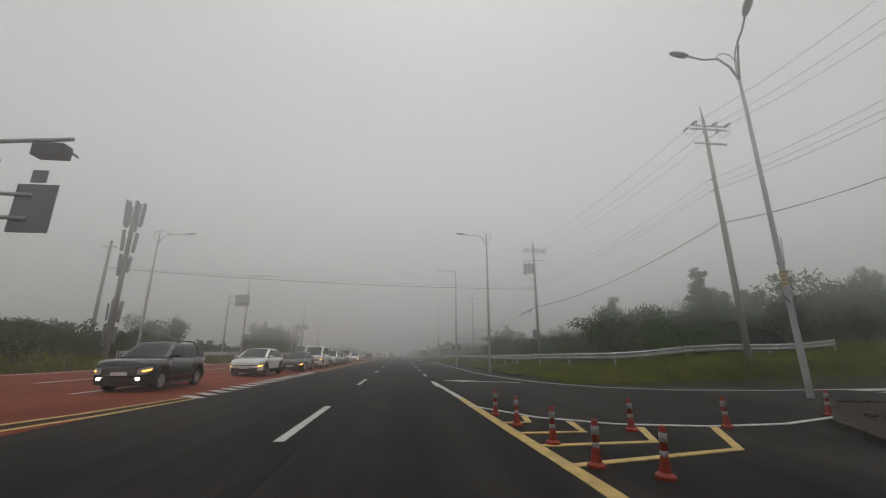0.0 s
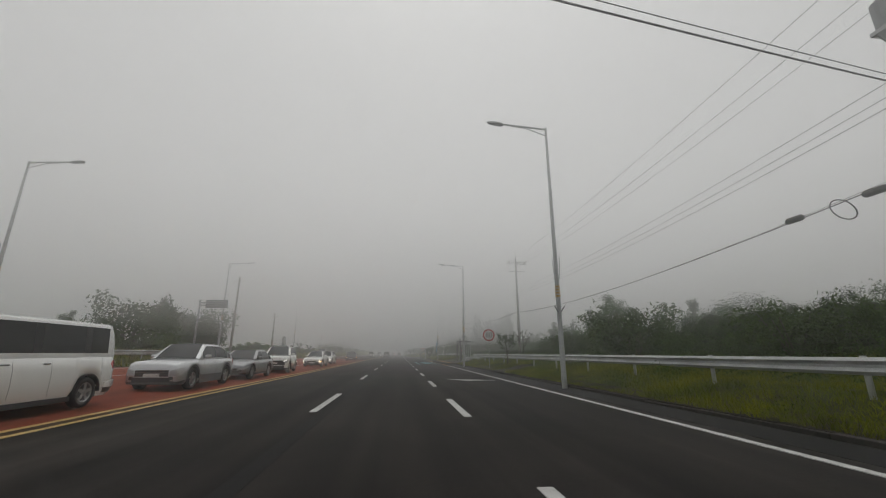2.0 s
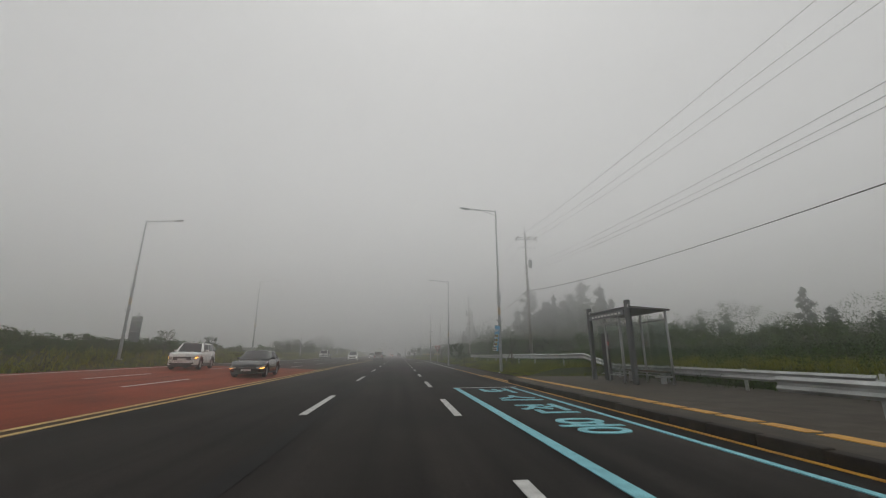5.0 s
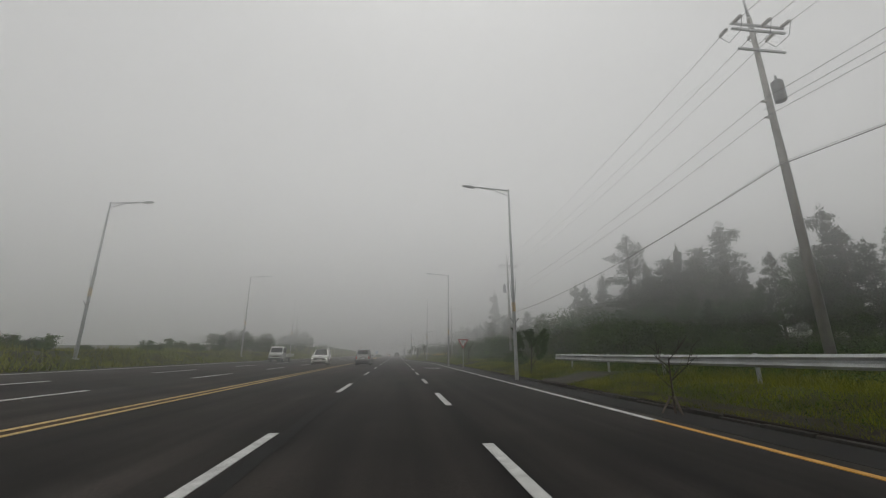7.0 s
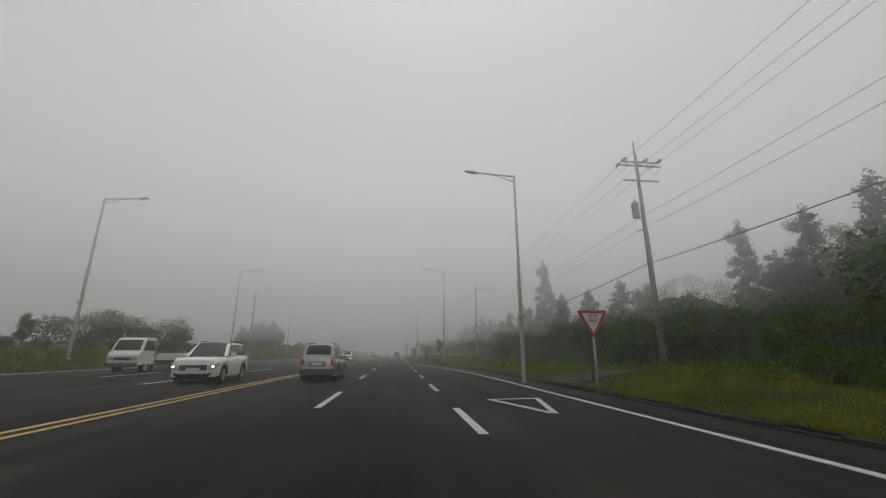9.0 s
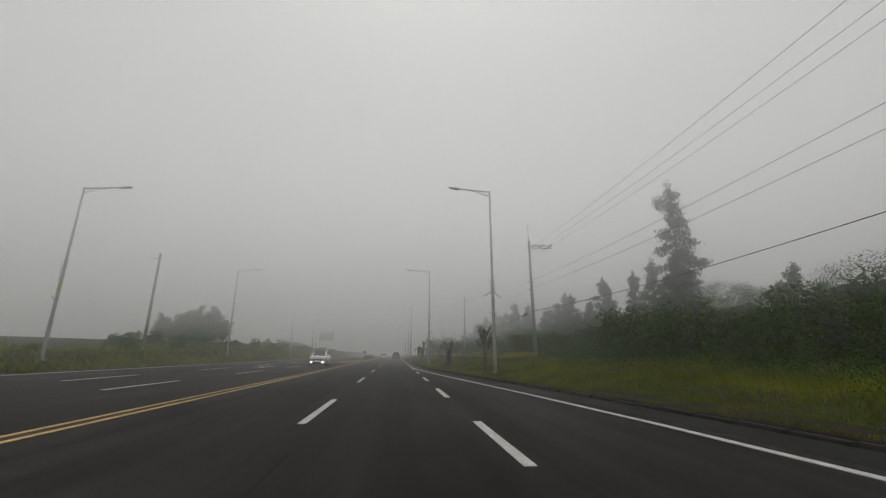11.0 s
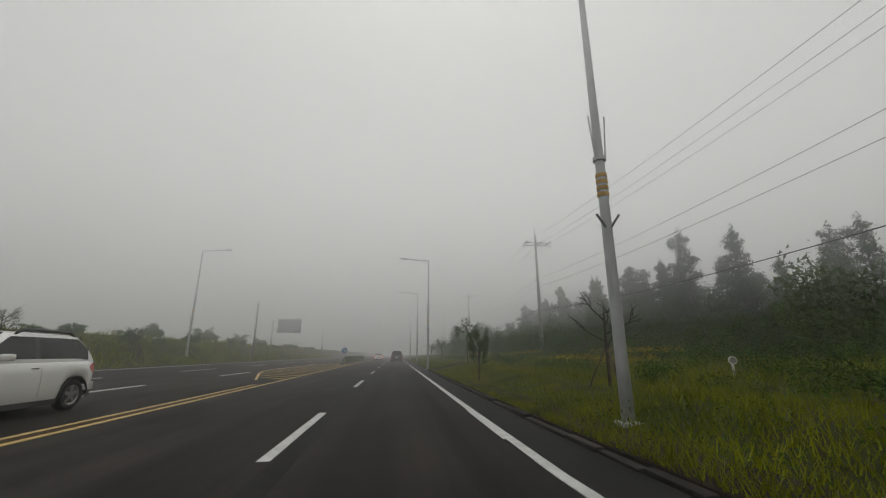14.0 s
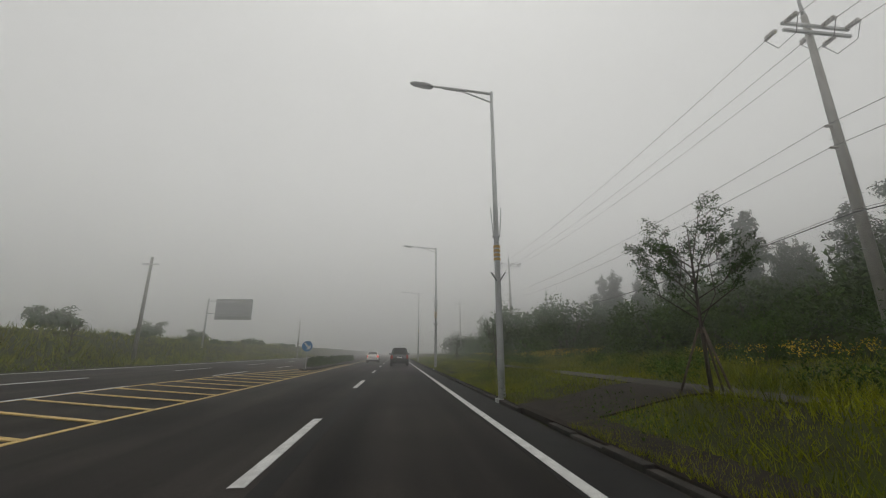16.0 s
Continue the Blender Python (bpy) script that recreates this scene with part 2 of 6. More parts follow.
clear_glass = bpy.data.materials.new("clear_pane")
clear_glass.use_nodes = True
t = clear_glass.node_tree
for n in list(t.nodes):
    if n.type == "BSDF_PRINCIPLED":
        t.nodes.remove(n)
mix, see, shine = (t.nodes.new(k) for k in ("ShaderNodeMixShader", "ShaderNodeBsdfTransparent", "ShaderNodeBsdfGlossy"))
see.inputs[0].default_value = (0.93, 0.95, 0.94, 1)
shine.inputs["Roughness"].default_value = 0.05
mix.inputs[0].default_value = 0.07
t.links.new(see.outputs[0], mix.inputs[1])
t.links.new(shine.outputs[0], mix.inputs[2])
t.links.new(mix.outputs[0], t.nodes["Material Output"].inputs["Surface"])

# ---- fog ----
for low_z, high_z, thick in FOG_LAYERS:
    fog_mat = bpy.data.materials.new("fog")
    fog_mat.use_nodes = True
    t = fog_mat.node_tree
    t.nodes.remove(t.nodes["Principled BSDF"])
    sc = t.nodes.new("ShaderNodeVolumeScatter")
    sc.inputs["Color"].default_value = (1, 1, 1, 1)
    sc.inputs["Density"].default_value = thick
    sc.inputs["Anisotropy"].default_value = 0.8
    t.links.new(sc.outputs[0], t.nodes["Material Output"].inputs["Volume"])
    fog = part("fog", box(bmesh.new(), -600, 600, -300, 900, low_z, high_z), fog_mat)
    tagged(fog, "thick grey fog lying over the whole road", "fog", kind="stuff")


# ---- ground and roads ----
def ease(a, b, v):
    u = min(1.0, max(0.0, (v - a) / (b - a)))
    return u * u * (3 - 2 * u)


def road_right(y):
    """Where the asphalt ends on the side of the verge."""
    return 7.0 - 4.45 * ease(165, 214, y)


def slope(x):
    """The oncoming lanes rise a little towards their outer edge."""
    return 0.04 * max(0.0, -6.6 - x)


def ground_z(x, y):
    n = noise.noise(Vector((x * 0.05, y * 0.05, 0))) + 0.4 * noise.noise(Vector((x * 0.2, y * 0.2, 3)))
    if x >= 0:
        e = road_right(y)
        if x < e + 0.1:
            return -0.4
        if 83 < y < 104.5 and x < 13.2:
            return 0.05
        rise = ease(16.4, 19.6, y)
        up = 0.1 + 0.45 * ease(e, e + 3.0, x) + 0.5 * ease(e + 4, e + 10, x)
        hill = 7.5 * ease(18, 70, x) * (0.75 + 0.25 * math.sin(y * 0.02 + 1.0))
        return -0.4 + rise * (0.4 + up + hill + 0.12 * n * ease(e + 1, e + 5, x)) if x > e + 0.15 or rise < 1 else 0.06
    if x > -18.05:
        return -0.4
    far = min(1.0, max(0.0, (-18.0 - x) / 3.5))
    bank = 1.3 * ease(196, 226, y) * ease(-18.6, -25.0, x)
    return 0.4 + bank + 1.1 * far + 0.8 * min(1.0, max(0.0, (-21.5 - x) / 30)) + 0.18 * n * far


def lines_of(a, b, fine, lo, hi, growth=1.35):
    """Grid lines: evenly fine between a and b, growing outwards to lo and hi."""
    v = list(np.arange(a, b + fine / 2, fine))
    s, x = fine, v[-1]
    while x < hi:
        s *= growth
        x += s
        v.append(x)
    s, x = fine, v[0]
    while x > lo:
        s *= growth
        x -= s
        v.insert(0, x)
    return [float(q) for q in v]


gx = lines_of(-26, 26, 0.5, -2500, 2500)
gx = sorted(set(round(q, 3) for q in gx if not -17.5 < q < 1.2) | {-18.1, -18.0, -17.6, 1.2})
gy = lines_of(-20, 320, 2.0, -2500, 3000)
verts = [(x, y, ground_z(x, y) if abs(x) < 400 else ground_z(math.copysign(400, x), y)) for y in gy for x in gx]
w = len(gx)
faces = [(j * w + i, j * w + i + 1, (j + 1) * w + i + 1, (j + 1) * w + i) for j in range(len(gy) - 1) for i in range(w - 1)]
me = bpy.data.meshes.new("ground")
me.from_pydata(verts, [], faces)
me.materials.append(GRASS_GROUND)
for p in me.polygons:
    p.use_smooth = True
tagged(new("ground", me), "grassy ground rising beside the road", "ground", kind="structure")

edge = [(road_right(y), y) for y in range(-150, 701, 5)]
road = slab("road", [(-6.6, -150)] + edge[:1] + edge[1:-1] + edge[-1:] + [(-6.6, 700)], -0.35, 0, ASPHALT)
tagged(road, "dark damp asphalt road with three lanes", "road", kind="structure")
bm = bmesh.new()
for x0, x1 in ((-18.0, -6.6),):
    v = [bm.verts.new(p) for p in ((x0, -150, slope(x0)), (x1, -150, 0), (x1, 700, 0), (x0, 700, slope(x0)), (x0, -150, -0.4), (x1, -150, -0.4), (x1, 700, -0.4), (x0, 700, -0.4))]
    for f in ((0, 1, 2, 3), (0, 3, 7, 4), (1, 5, 6, 2), (4, 7, 6, 5)):
        bm.faces.new([v[i] for i in f])
tagged(part("oncoming_road", bm, ASPHALT), "dark asphalt of the oncoming lanes", "road", kind="structure")
side = slab("side_road", [(6.9, -60), (80, -60), (80, 20.5), (30, 17.6), (14, 16.4), (9.6, 17.4), (7.6, 20), (6.9, 24)], -0.35, -0.004, ASPHALT)
tagged(side, "asphalt side road meeting the main road", "road", kind="structure")


def strip(name, points, width, mat, label, group="", z=0.008, category="road marking"):
    """A painted line of some width through (x, y) points."""
    bm = bmesh.new()
    pts = [Vector((x, y)) for x, y in points]
    left, right = [], []
    for i, p in enumerate(pts):
        d = (pts[min(i + 1, len(pts) - 1)] - pts[max(i - 1, 0)]).normalized()
        n = Vector((-d.y, d.x)) * (width / 2)
        for side_, q in ((left, p + n), (right, p - n)):
            side_.append((bm.verts.new((q.x, q.y, slope(q.x) + z)), bm.verts.new((q.x, q.y, slope(q.x) + z - 0.02))))
    for (a, a2), (b, b2), (c, c2), (d, d2) in zip(left, left[1:], right, right[1:]):
        bm.faces.new((a, c, d, b))
        bm.faces.new((a, b, b2, a2))
        bm.faces.new((c, c2, d2, d))
    return tagged(part(name, bm, mat), label, category, group, "structure")


bm = bmesh.new()
v = [bm.verts.new(p) for p in ((-17.9, 6, slope(-17.9) + 0.004), (-6.62, 6, 0.004), (-6.62, 119, 0.004), (-17.9, 119, slope(-17.9) + 0.004))]
low = [bm.verts.new(q.co - Vector((0, 0, 0.02))) for q in v]
bm.faces.new(v)
for i in range(4):
    bm.faces.new((v[i], low[i], low[(i + 1) % 4], v[(i + 1) % 4]))
tagged(part("red_surface", bm, RED), "red non-slip surface on the oncoming lanes", "road surface", kind="structure")

for i in range(-2, 45):
    y = 11.4 + 12 * i
    strip("lane_line", [(-1.88, y - 4.4), (-1.88, y)], 0.17, WHITE_LINE, "worn white dashed lane line on asphalt", "dashed lane lines")
for i in range(0, 25):
    y = 21.0 + 8.1 * i
    strip("lane_line", [(1.62, y - 3.4), (1.62, y)], 0.17, WHITE_LINE, "short worn white dashed lane line on asphalt", "dashed lane lines")
for x0, shift in ((-10.1, 0), (-13.6, 3)):
    for i in range(0, 26):
        y = 14 + shift + 12 * i
        strip("lane_line", [(x0, y), (x0, y + 5)], 0.15, WHITE_LINE, "thin white dashed line of the oncoming lanes", "dashed lane lines", z=0.012)
strip("edge_line", [(-17.3, 6), (-17.3, 320)], 0.15, WHITE_LINE, "white edge line of the oncoming lanes", z=0.012)


def centre(y):
    return -6.3 + 0.2 * ease(118, 190, y) + 0.5 * ease(230, 300, y)


strip("centre_line", [(centre(y), y) for y in range(33, 420, 6)], 0.14, YELLOW_LINE, "yellow centre line on dark asphalt", "centre lines", z=0.01)
strip("centre_line", [(centre(y) - 0.42, y) for y in range(33, 229, 6)], 0.14, YELLOW_LINE, "yellow centre line beside the oncoming lanes", "centre lines", z=0.01)


def hatch_edge(y):
    """The outer edge of the hatched area: it swings out, runs along and comes back in."""
    return centre(y) - 0.42 - 3.6 * ease(222, 240, y) * (1 - ease(246, 284, y))


strip("centre_line", [(hatch_edge(y), y) for y in range(228, 285, 3)], 0.14, YELLOW_LINE, "yellow line round a hatched area", "centre lines", z=0.01)
for i in range(28):
    y = 229.0 + 1.75 * i
    strip("hatch_bar", [(centre(y) - 0.05, y), (hatch_edge(y + 1.4), y + 1.4)], 0.16, YELLOW_LINE, "pale yellow bar of a hatched area", "hatch bars", z=0.013)
strip("centre_line", [(-7.4, 6), (-6.7, 10), (-6.3, 14)], 0.14, YELLOW_LINE, "yellow line at the mouth of the junction", "centre lines", z=0.01)
strip("centre_line", [(-8.0, 6.4), (-7.2, 10.3), (-6.75, 14)], 0.14, YELLOW_LINE, "yellow line at the mouth of the junction", "centre lines", z=0.01)
strip("centre_strip", [(centre(y) - 0.21, y) for y in range(33, 229, 6)], 0.28, BROWN_STRIP, "worn brown strip between two centre lines", z=0.006)
strip("centre_strip", [(-7.7, 6.2), (-6.95, 10.15), (-6.53, 14)], 0.3, BROWN_STRIP, "worn brown strip between two centre lines", z=0.006)
for i in range(19):
    y = 14.2 + 0.98 * i
    strip("stripe", [(-7.0, y + 0.36), (-6.2, y - 0.36)], 0.34, WHITE_LINE, "short white slanted stripe beside red paving", "white stripes", z=0.012)


def verge_line(y):
    return 5.55 - 3.9 * ease(164, 212, y)


strip("edge_line", [(30, 15.6), (22, 14.9), (14, 14.6), (10.5, 15.2), (8.3, 16.8), (6.7, 20), (5.9, 25), (5.4, 31)] + [(verge_line(y), y) for y in range(36, 84, 6)], 0.15, WHITE_LINE, "white edge line along the grass verge", z=0.01)
strip("edge_line", [(verge_line(y) + 0.28, y) for y in range(84, 110, 6)], 0.13, ORANGE_LINE, "amber no-stopping line along the kerb", "amber lines", z=0.01)
strip("edge_line", [(verge_line(y), y) for y in range(78, 126, 6)], 0.13, ORANGE_LINE, "amber no-stopping line along the kerb", "amber lines", z=0.01)
strip("edge_line", [(verge_line(y), y) for y in range(120, 420, 6)], 0.16, WHITE_LINE, "white edge line along the grass verge", z=0.01)
strip("gutter", [(road_right(y) - 0.55, y) for y in range(26, 420, 6)], 1.0, GUTTER, "dark wet gutter strip beside the kerb", z=0.005, category="gutter")

for k in range(25):
    y = -10 + 13.1 * k
    wide = 0.26 + 0.05 * (k % 3)
    strip("road_seam", [(-1.62 + 0.03 * math.sin(k * 1.7), y), (-1.6 + 0.05 * math.sin(k * 2.9), y + 6), (-1.62 + 0.03 * math.sin(k * 1.7 + 1.7), y + 13.1)], wide, GUTTER, "dark sealed seam in the asphalt", "road seams", z=0.003, category="road seam")

# the striped traffic island at the junction
strip("island_line", [(2.15, -6), (2.1, 4.5), (2.0, 8), (1.9, 13)], 0.2, YELLOW_LINE, "solid yellow line beside the island", z=0.01)
strip("island_line", [(1.9, 13), (1.62, 20.8)], 0.18, WHITE_LINE, "solid white line leading from the island", z=0.011)
strip("island_line", [(1.85, 11.2), (3.0, 9.0), (4.3, 8.0), (5.9, 7.6), (7.6, 7.7), (9.5, 8.4)], 0.12, WHITE_LINE, "white line behind the island", z=0.011)
for a, b, c in (((2.15, 5.2), (4.9, 5.8), (5.9, 7.5)), ((2.1, 6.3), (4.0, 6.4), (4.5, 7.6)), ((2.05, 7.3), (3.25, 7.3), (3.45, 8.4)), ((1.95, 8.4), (2.6, 8.4), (2.75, 9.2))):
    strip("chevron", [a, b, c], 0.14, YELLOW_LINE, "pale yellow chevron painted on dark asphalt", "chevrons", z=0.013)
ISLAND_SOIL = material("stony_brown_soil", (0.06, 0.046, 0.034), 0.95, second=(0.02, 0.016, 0.012), scale=2.5, fine=16, bump=1.0)
outline = [(6.9, 5.2), (9.0, 3.8), (14, 5.5), (15, 9.5), (11.6, 10.2), (8.2, 7.2)]
isl = slab("traffic_island", outline, -0.2, 0.1, ISLAND_SOIL)
tagged(isl, "low stony brown traffic island with pale kerb", "traffic island", kind="structure")
for (ax, ay), (bx, by) in zip(outline, outline[1:] + outline[:1]):
    a_, b_ = Vector((ax, ay, 0)), Vector((bx, by, 0))
    n_ = max(1, int((b_ - a_).length / 0.8))
    for k in range(n_):
        p_, q_ = a_.lerp(b_, (k + 0.02) / n_), a_.lerp(b_, (k + 0.98) / n_)
        bm = box(bmesh.new(), -0.07, 0.07, 0, (q_ - p_).length, -0.15, 0.125 + 0.02 * random.random(), 0.015)
        o = part("kerb_stone", bm, KERB_STONE, isl)
        o.matrix_basis = pose(p_.x, p_.y, 0, 0, 0, math.degrees(math.atan2(-(q_ - p_).x, (q_ - p_).y)))
for i in range(3):
    for j in range(2):
        part("tactile_tile", box(bmesh.new(), 11.6 + 0.31 * i, 11.9 + 0.31 * i, 8.4 + 0.31 * j, 8.7 + 0.31 * j, 0.08, 0.112, 0.006), ORANGE_LINE, isl)
rubble = random.Random(12)
bm = bmesh.new()
for k in range(160):
    x_, y_ = rubble.uniform(9.5, 13.4), rubble.uniform(5.6, 8.2)
    r_ = rubble.uniform(0.03, 0.1)
    bmesh.ops.create_icosphere(bm, subdivisions=1, radius=r_, matrix=pose(x_, y_, 0.1, rubble.uniform(0, 90), 0, rubble.uniform(0, 90)) @ Matrix.Diagonal((1, 0.7, 0.5, 1)))
part("loose_stones", bm, ISLAND_SOIL, isl)
for i in range(4):
    strip("crossing_bar", [(17.2, 14.3 - 1.0 * i), (20.6, 14.5 - 1.0 * i)], 0.45, WHITE_LINE, "white bar of a pedestrian crossing", "crossing bars", z=0.006)

# arrows and the give-way triangle
for outline in ([(2.3, 21.9), (3.2, 20.55), (3.45, 20.85), (5.8, 19.65), (5.85, 19.85), (3.65, 21.1), (3.9, 21.35)], [(2.7, 54.75), (3.6, 53.4), (3.95, 53.65), (5.0, 53.6), (5.0, 53.8), (4.15, 53.85), (4.4, 54.1)]):
    tagged(slab("road_arrow", outline, -0.01, 0.011, WHITE_LINE), "white merge arrow painted on the road", "road marking", "road arrows", "structure")
for a, b in (((2.95, 152.4), (4.5, 152.6)), ((4.45, 152.65), (3.75, 149.4)), ((3.72, 149.45), (2.9, 152.45))):
    strip("give_way_triangle", [a, b], 0.15, WHITE_LINE, "white outline triangle painted on the road", "triangle sides", z=0.012)
for i in range(3):
    strip("arrow_mark", [(-11.4 - 0.5 * (i % 2), 204 + 1.4 * i), (-12.6, 205 + 1.6 * i)], 0.3, WHITE_LINE, "white turning arrow on oncoming lanes", "arrow marks", z=0.014)


def letters(body, size, mat, parent, m, label="", stretch=1.0, name="lettering", thick=0.01, bold=0.0):
    """Words in the built-in font as a flat mesh, centred on m."""
    c = bpy.data.curves.new("lettering", "FONT")
    c.body, c.size, c.align_x, c.align_y, c.extrude, c.offset = body, size, "CENTER", "CENTER", thick, bold
    o = new("lettering", c)
    bpy.context.view_layer.update()
    me = bpy.data.meshes.new_from_object(o.evaluated_get(bpy.context.evaluated_depsgraph_get()))
    bpy.data.objects.remove(o)
    me.transform(Matrix.Diagonal((1, stretch, 1, 1)))
    me.materials.clear()
    me.materials.append(mat)
    ob = new(name, me)
    ob.matrix_basis = m
    if parent:
        ob.parent = parent
    return tagged(ob, label)


# the bus bay painted on the road
strip("bus_bay_line", [(2.65, 84), (2.6, 98)], 0.2, CYAN_LINE, "turquoise border of a bus bay", "bus bay lines", z=0.011)
strip("bus_bay_line", [(2.5, 98.0), (5.2, 98.3)], 0.12, WHITE_LINE, "pale end line of a bus bay", "bus bay lines", z=0.011)
strip("bus_bay_line", [(4.95, 84), (4.95, 98.2)], 0.12, CYAN_LINE, "turquoise border of a bus bay", "bus bay lines", z=0.012)
for ch, y in (("버", 96.5), ("스", 93.9), ("전", 91.4), ("용", 88.9)):
    tagged(letters(ch, 1.5, CYAN_LINE, None, pose(4.0, y, 0.004), stretch=1.25, name="road_lettering", bold=0.02), "turquoise lettering painted on the bus bay", "road marking", "bus bay letters", "structure")


# ---- street furniture ----
def street_lamp(x, y, side, height=10.8, reach=2.1, double=False, label="", corner=False):
    """A tapered steel pole with an arm; side 1 reaches to the right. double: bowed, with a scroll; corner: a second arm along the road."""
    lamp = thing("street_lamp", label or "grey steel street lamp with one slim arm", "street lamp", "street lamps", m=pose(x, y, ground_z(x, y) if not -18 < x < 2 else 0))
    height -= lamp.location.z
    part("pole", tube(bmesh.new(), [(0, 0, -0.2), (0, 0, 0.9), (0, 0, height * 0.5), (0, 0, height)], [0.11, 0.105, 0.082, 0.052], 12), STEEL, lamp, smooth=True)
    bm = bmesh.new()
    box(bm, -0.17, 0.17, -0.17, 0.17, -0.1, 0.04, 0.015)
    part("base_plate", bm, STEEL, lamp)
    for k in range(4):
        part("warning_band", tube(bmesh.new(), [(0, 0, 4.0 + 0.13 * k), (0, 0, 4.075 + 0.13 * k)], 0.108, 12), BAND, lamp, "amber reflective band round the pole")
    part("collar", tube(bmesh.new(), [(0, 0, 4.74), (0, 0, 4.82)], 0.125, 12), STEEL, lamp)
    for s in (-1, 1):
        part("flag_bracket", tube(bmesh.new(), [(0, -0.05, 3.3), (s * 0.22, -0.08, 3.62)], 0.022, 6), SHELTER_METAL, lamp, "dark slanted flag holder")
        part("flag_bracket", tube(bmesh.new(), [(s * 0.1, -0.04, 4.76), (s * 0.17, -0.05, 5.7)], 0.016, 6), STEEL, lamp, "thin upright flag holder")
    arms = ((side, 0.0), (-side, 0.3)) if corner else ((side, 0),)
    for s, up in arms:
        made = set(lamp.children)
        if double:
            pts = [(0, 0, height - 0.9), (s * 0.3, 0, height - 0.3), (s * 0.75, 0, height + 0.02 + up), (s * 1.4, 0, height - 0.08 + up), (s * reach, 0, height + 0.05 + up)]
            part("arm", tube(bmesh.new(), pts, [0.05, 0.045, 0.04, 0.04, 0.035]), STEEL, lamp, smooth=True)
            loop = [(0.42 * s + 0.42 * math.cos(a) * s, 0, height - 0.1 + 0.42 * math.sin(a)) for a in (0.3, 0.9, 1.5, 2.2, 2.9, 3.5)]
            part("scroll", tube(bmesh.new(), loop, 0.025, 6), STEEL, lamp, smooth=True)
            if not corner:
                hook_ = [(-s * 0.02, 0, height - 0.9), (-s * 0.3, 0, height - 0.45), (-s * 0.42, 0, height - 0.05), (-s * 0.25, 0, height + 0.2), (s * 0.1, 0, height + 0.22)]
                part("scroll", tube(bmesh.new(), hook_, 0.03, 6), STEEL, lamp, smooth=True)
        else:
            part("arm", tube(bmesh.new(), [(0, 0, height - 0.08), (s * reach * 0.5, 0, height + 0.0), (s * reach, 0, height + 0.06)], [0.045, 0.04, 0.035]), STEEL, lamp, smooth=True)
            part("brace", tube(bmesh.new(), [(0, 0, height - 0.42), (s * reach * 0.45, 0, height - 0.08), (s * reach * 0.8, 0, height + 0.0)], 0.025, 6), STEEL, lamp, smooth=True)
        bm = bmesh.new()
        pts = [(-0.38, 0.04), (-0.25, 0.11), (0.05, 0.15), (0.3, 0.13), (0.4, 0.05)]
        rings = [[bm.verts.new((px, py * math.cos(a), 0.075 * (py / 0.15) * math.sin(a))) for a in [k * math.tau / 10 for k in range(10)]] for px, py in pts]
        for r0, r1 in zip(rings, rings[1:]):
            for k in range(10):
                bm.faces.new((r0[k], r0[(k + 1) % 10], r1[(k + 1) % 10], r1[k]))
        bm.faces.new(rings[0])
        bm.faces.new(rings[-1])
        head = part("lamp_head", bm, SIGN_GREY, lamp, "flat grey lamp head", smooth=True)
        head.location = (s * (reach + 0.3), 0, height + 0.07 + up)
        head.rotation_euler = (0, -0.12 * s, 0)
        if double and s != side:
            # the second arm points back along the road
            for ob in set(lamp.children) - made:
                ob.matrix_basis = pose(0, 0, 0, 0, 0, 122 * side) @ ob.matrix_basis
    return lamp


street_lamp(12.9, 12.0, -1, 12.6, corner=True, double=True, label="grey steel street lamp with two bowed arms")
street_lamp(6.8, 31.0, -1, 10.9, 1.9, double=True, label="grey steel street lamp with a bowed arm and scroll")
for x, y in ((6.6, 48.6), (6.9, 75.5), (7.3, 109.1), (6.5, 133), (6.2, 159.4), (5.9, 190.6), (3.6, 211.8), (2.68, 241.8), (2.82, 262.8), (2.82, 289)):
    lamp_ = street_lamp(x, y, -1, {48.6: 11.5, 109.1: 12.0, 190.6: 12.0}.get(y, 10.8 if y < 230 else 10.0))
    if y == 190.6:
        for end in ((-0.6, 0.1, 4.57), (0.55, 0.2, 4.53)):
            part("strut", tube(bmesh.new(), [(0, 0, 4.95), end], 0.022, 6), SHELTER_METAL, lamp_, "dark slanted strut")
street_lamp(-20.0, 33.3, 1, 10.9, double=True, label="grey steel street lamp with a bowed arm and scroll")
for x, y in ((-20.5, 55.0), (-20.0, 80.6), (-20.0, 113.2), (-20.0, 140), (-20.0, 167.6), (-20.0, 192), (-20.0, 217.6), (-20.0, 246.8)):
    street_lamp(x, y, 1, 11.6)


# where the wires hang along a crossarm, in the middle of the pole or all on one side of it
TAPS, SIDE_TAPS = (-0.95, 0.35, 1.2), (0.45, 1.2, 2.0)


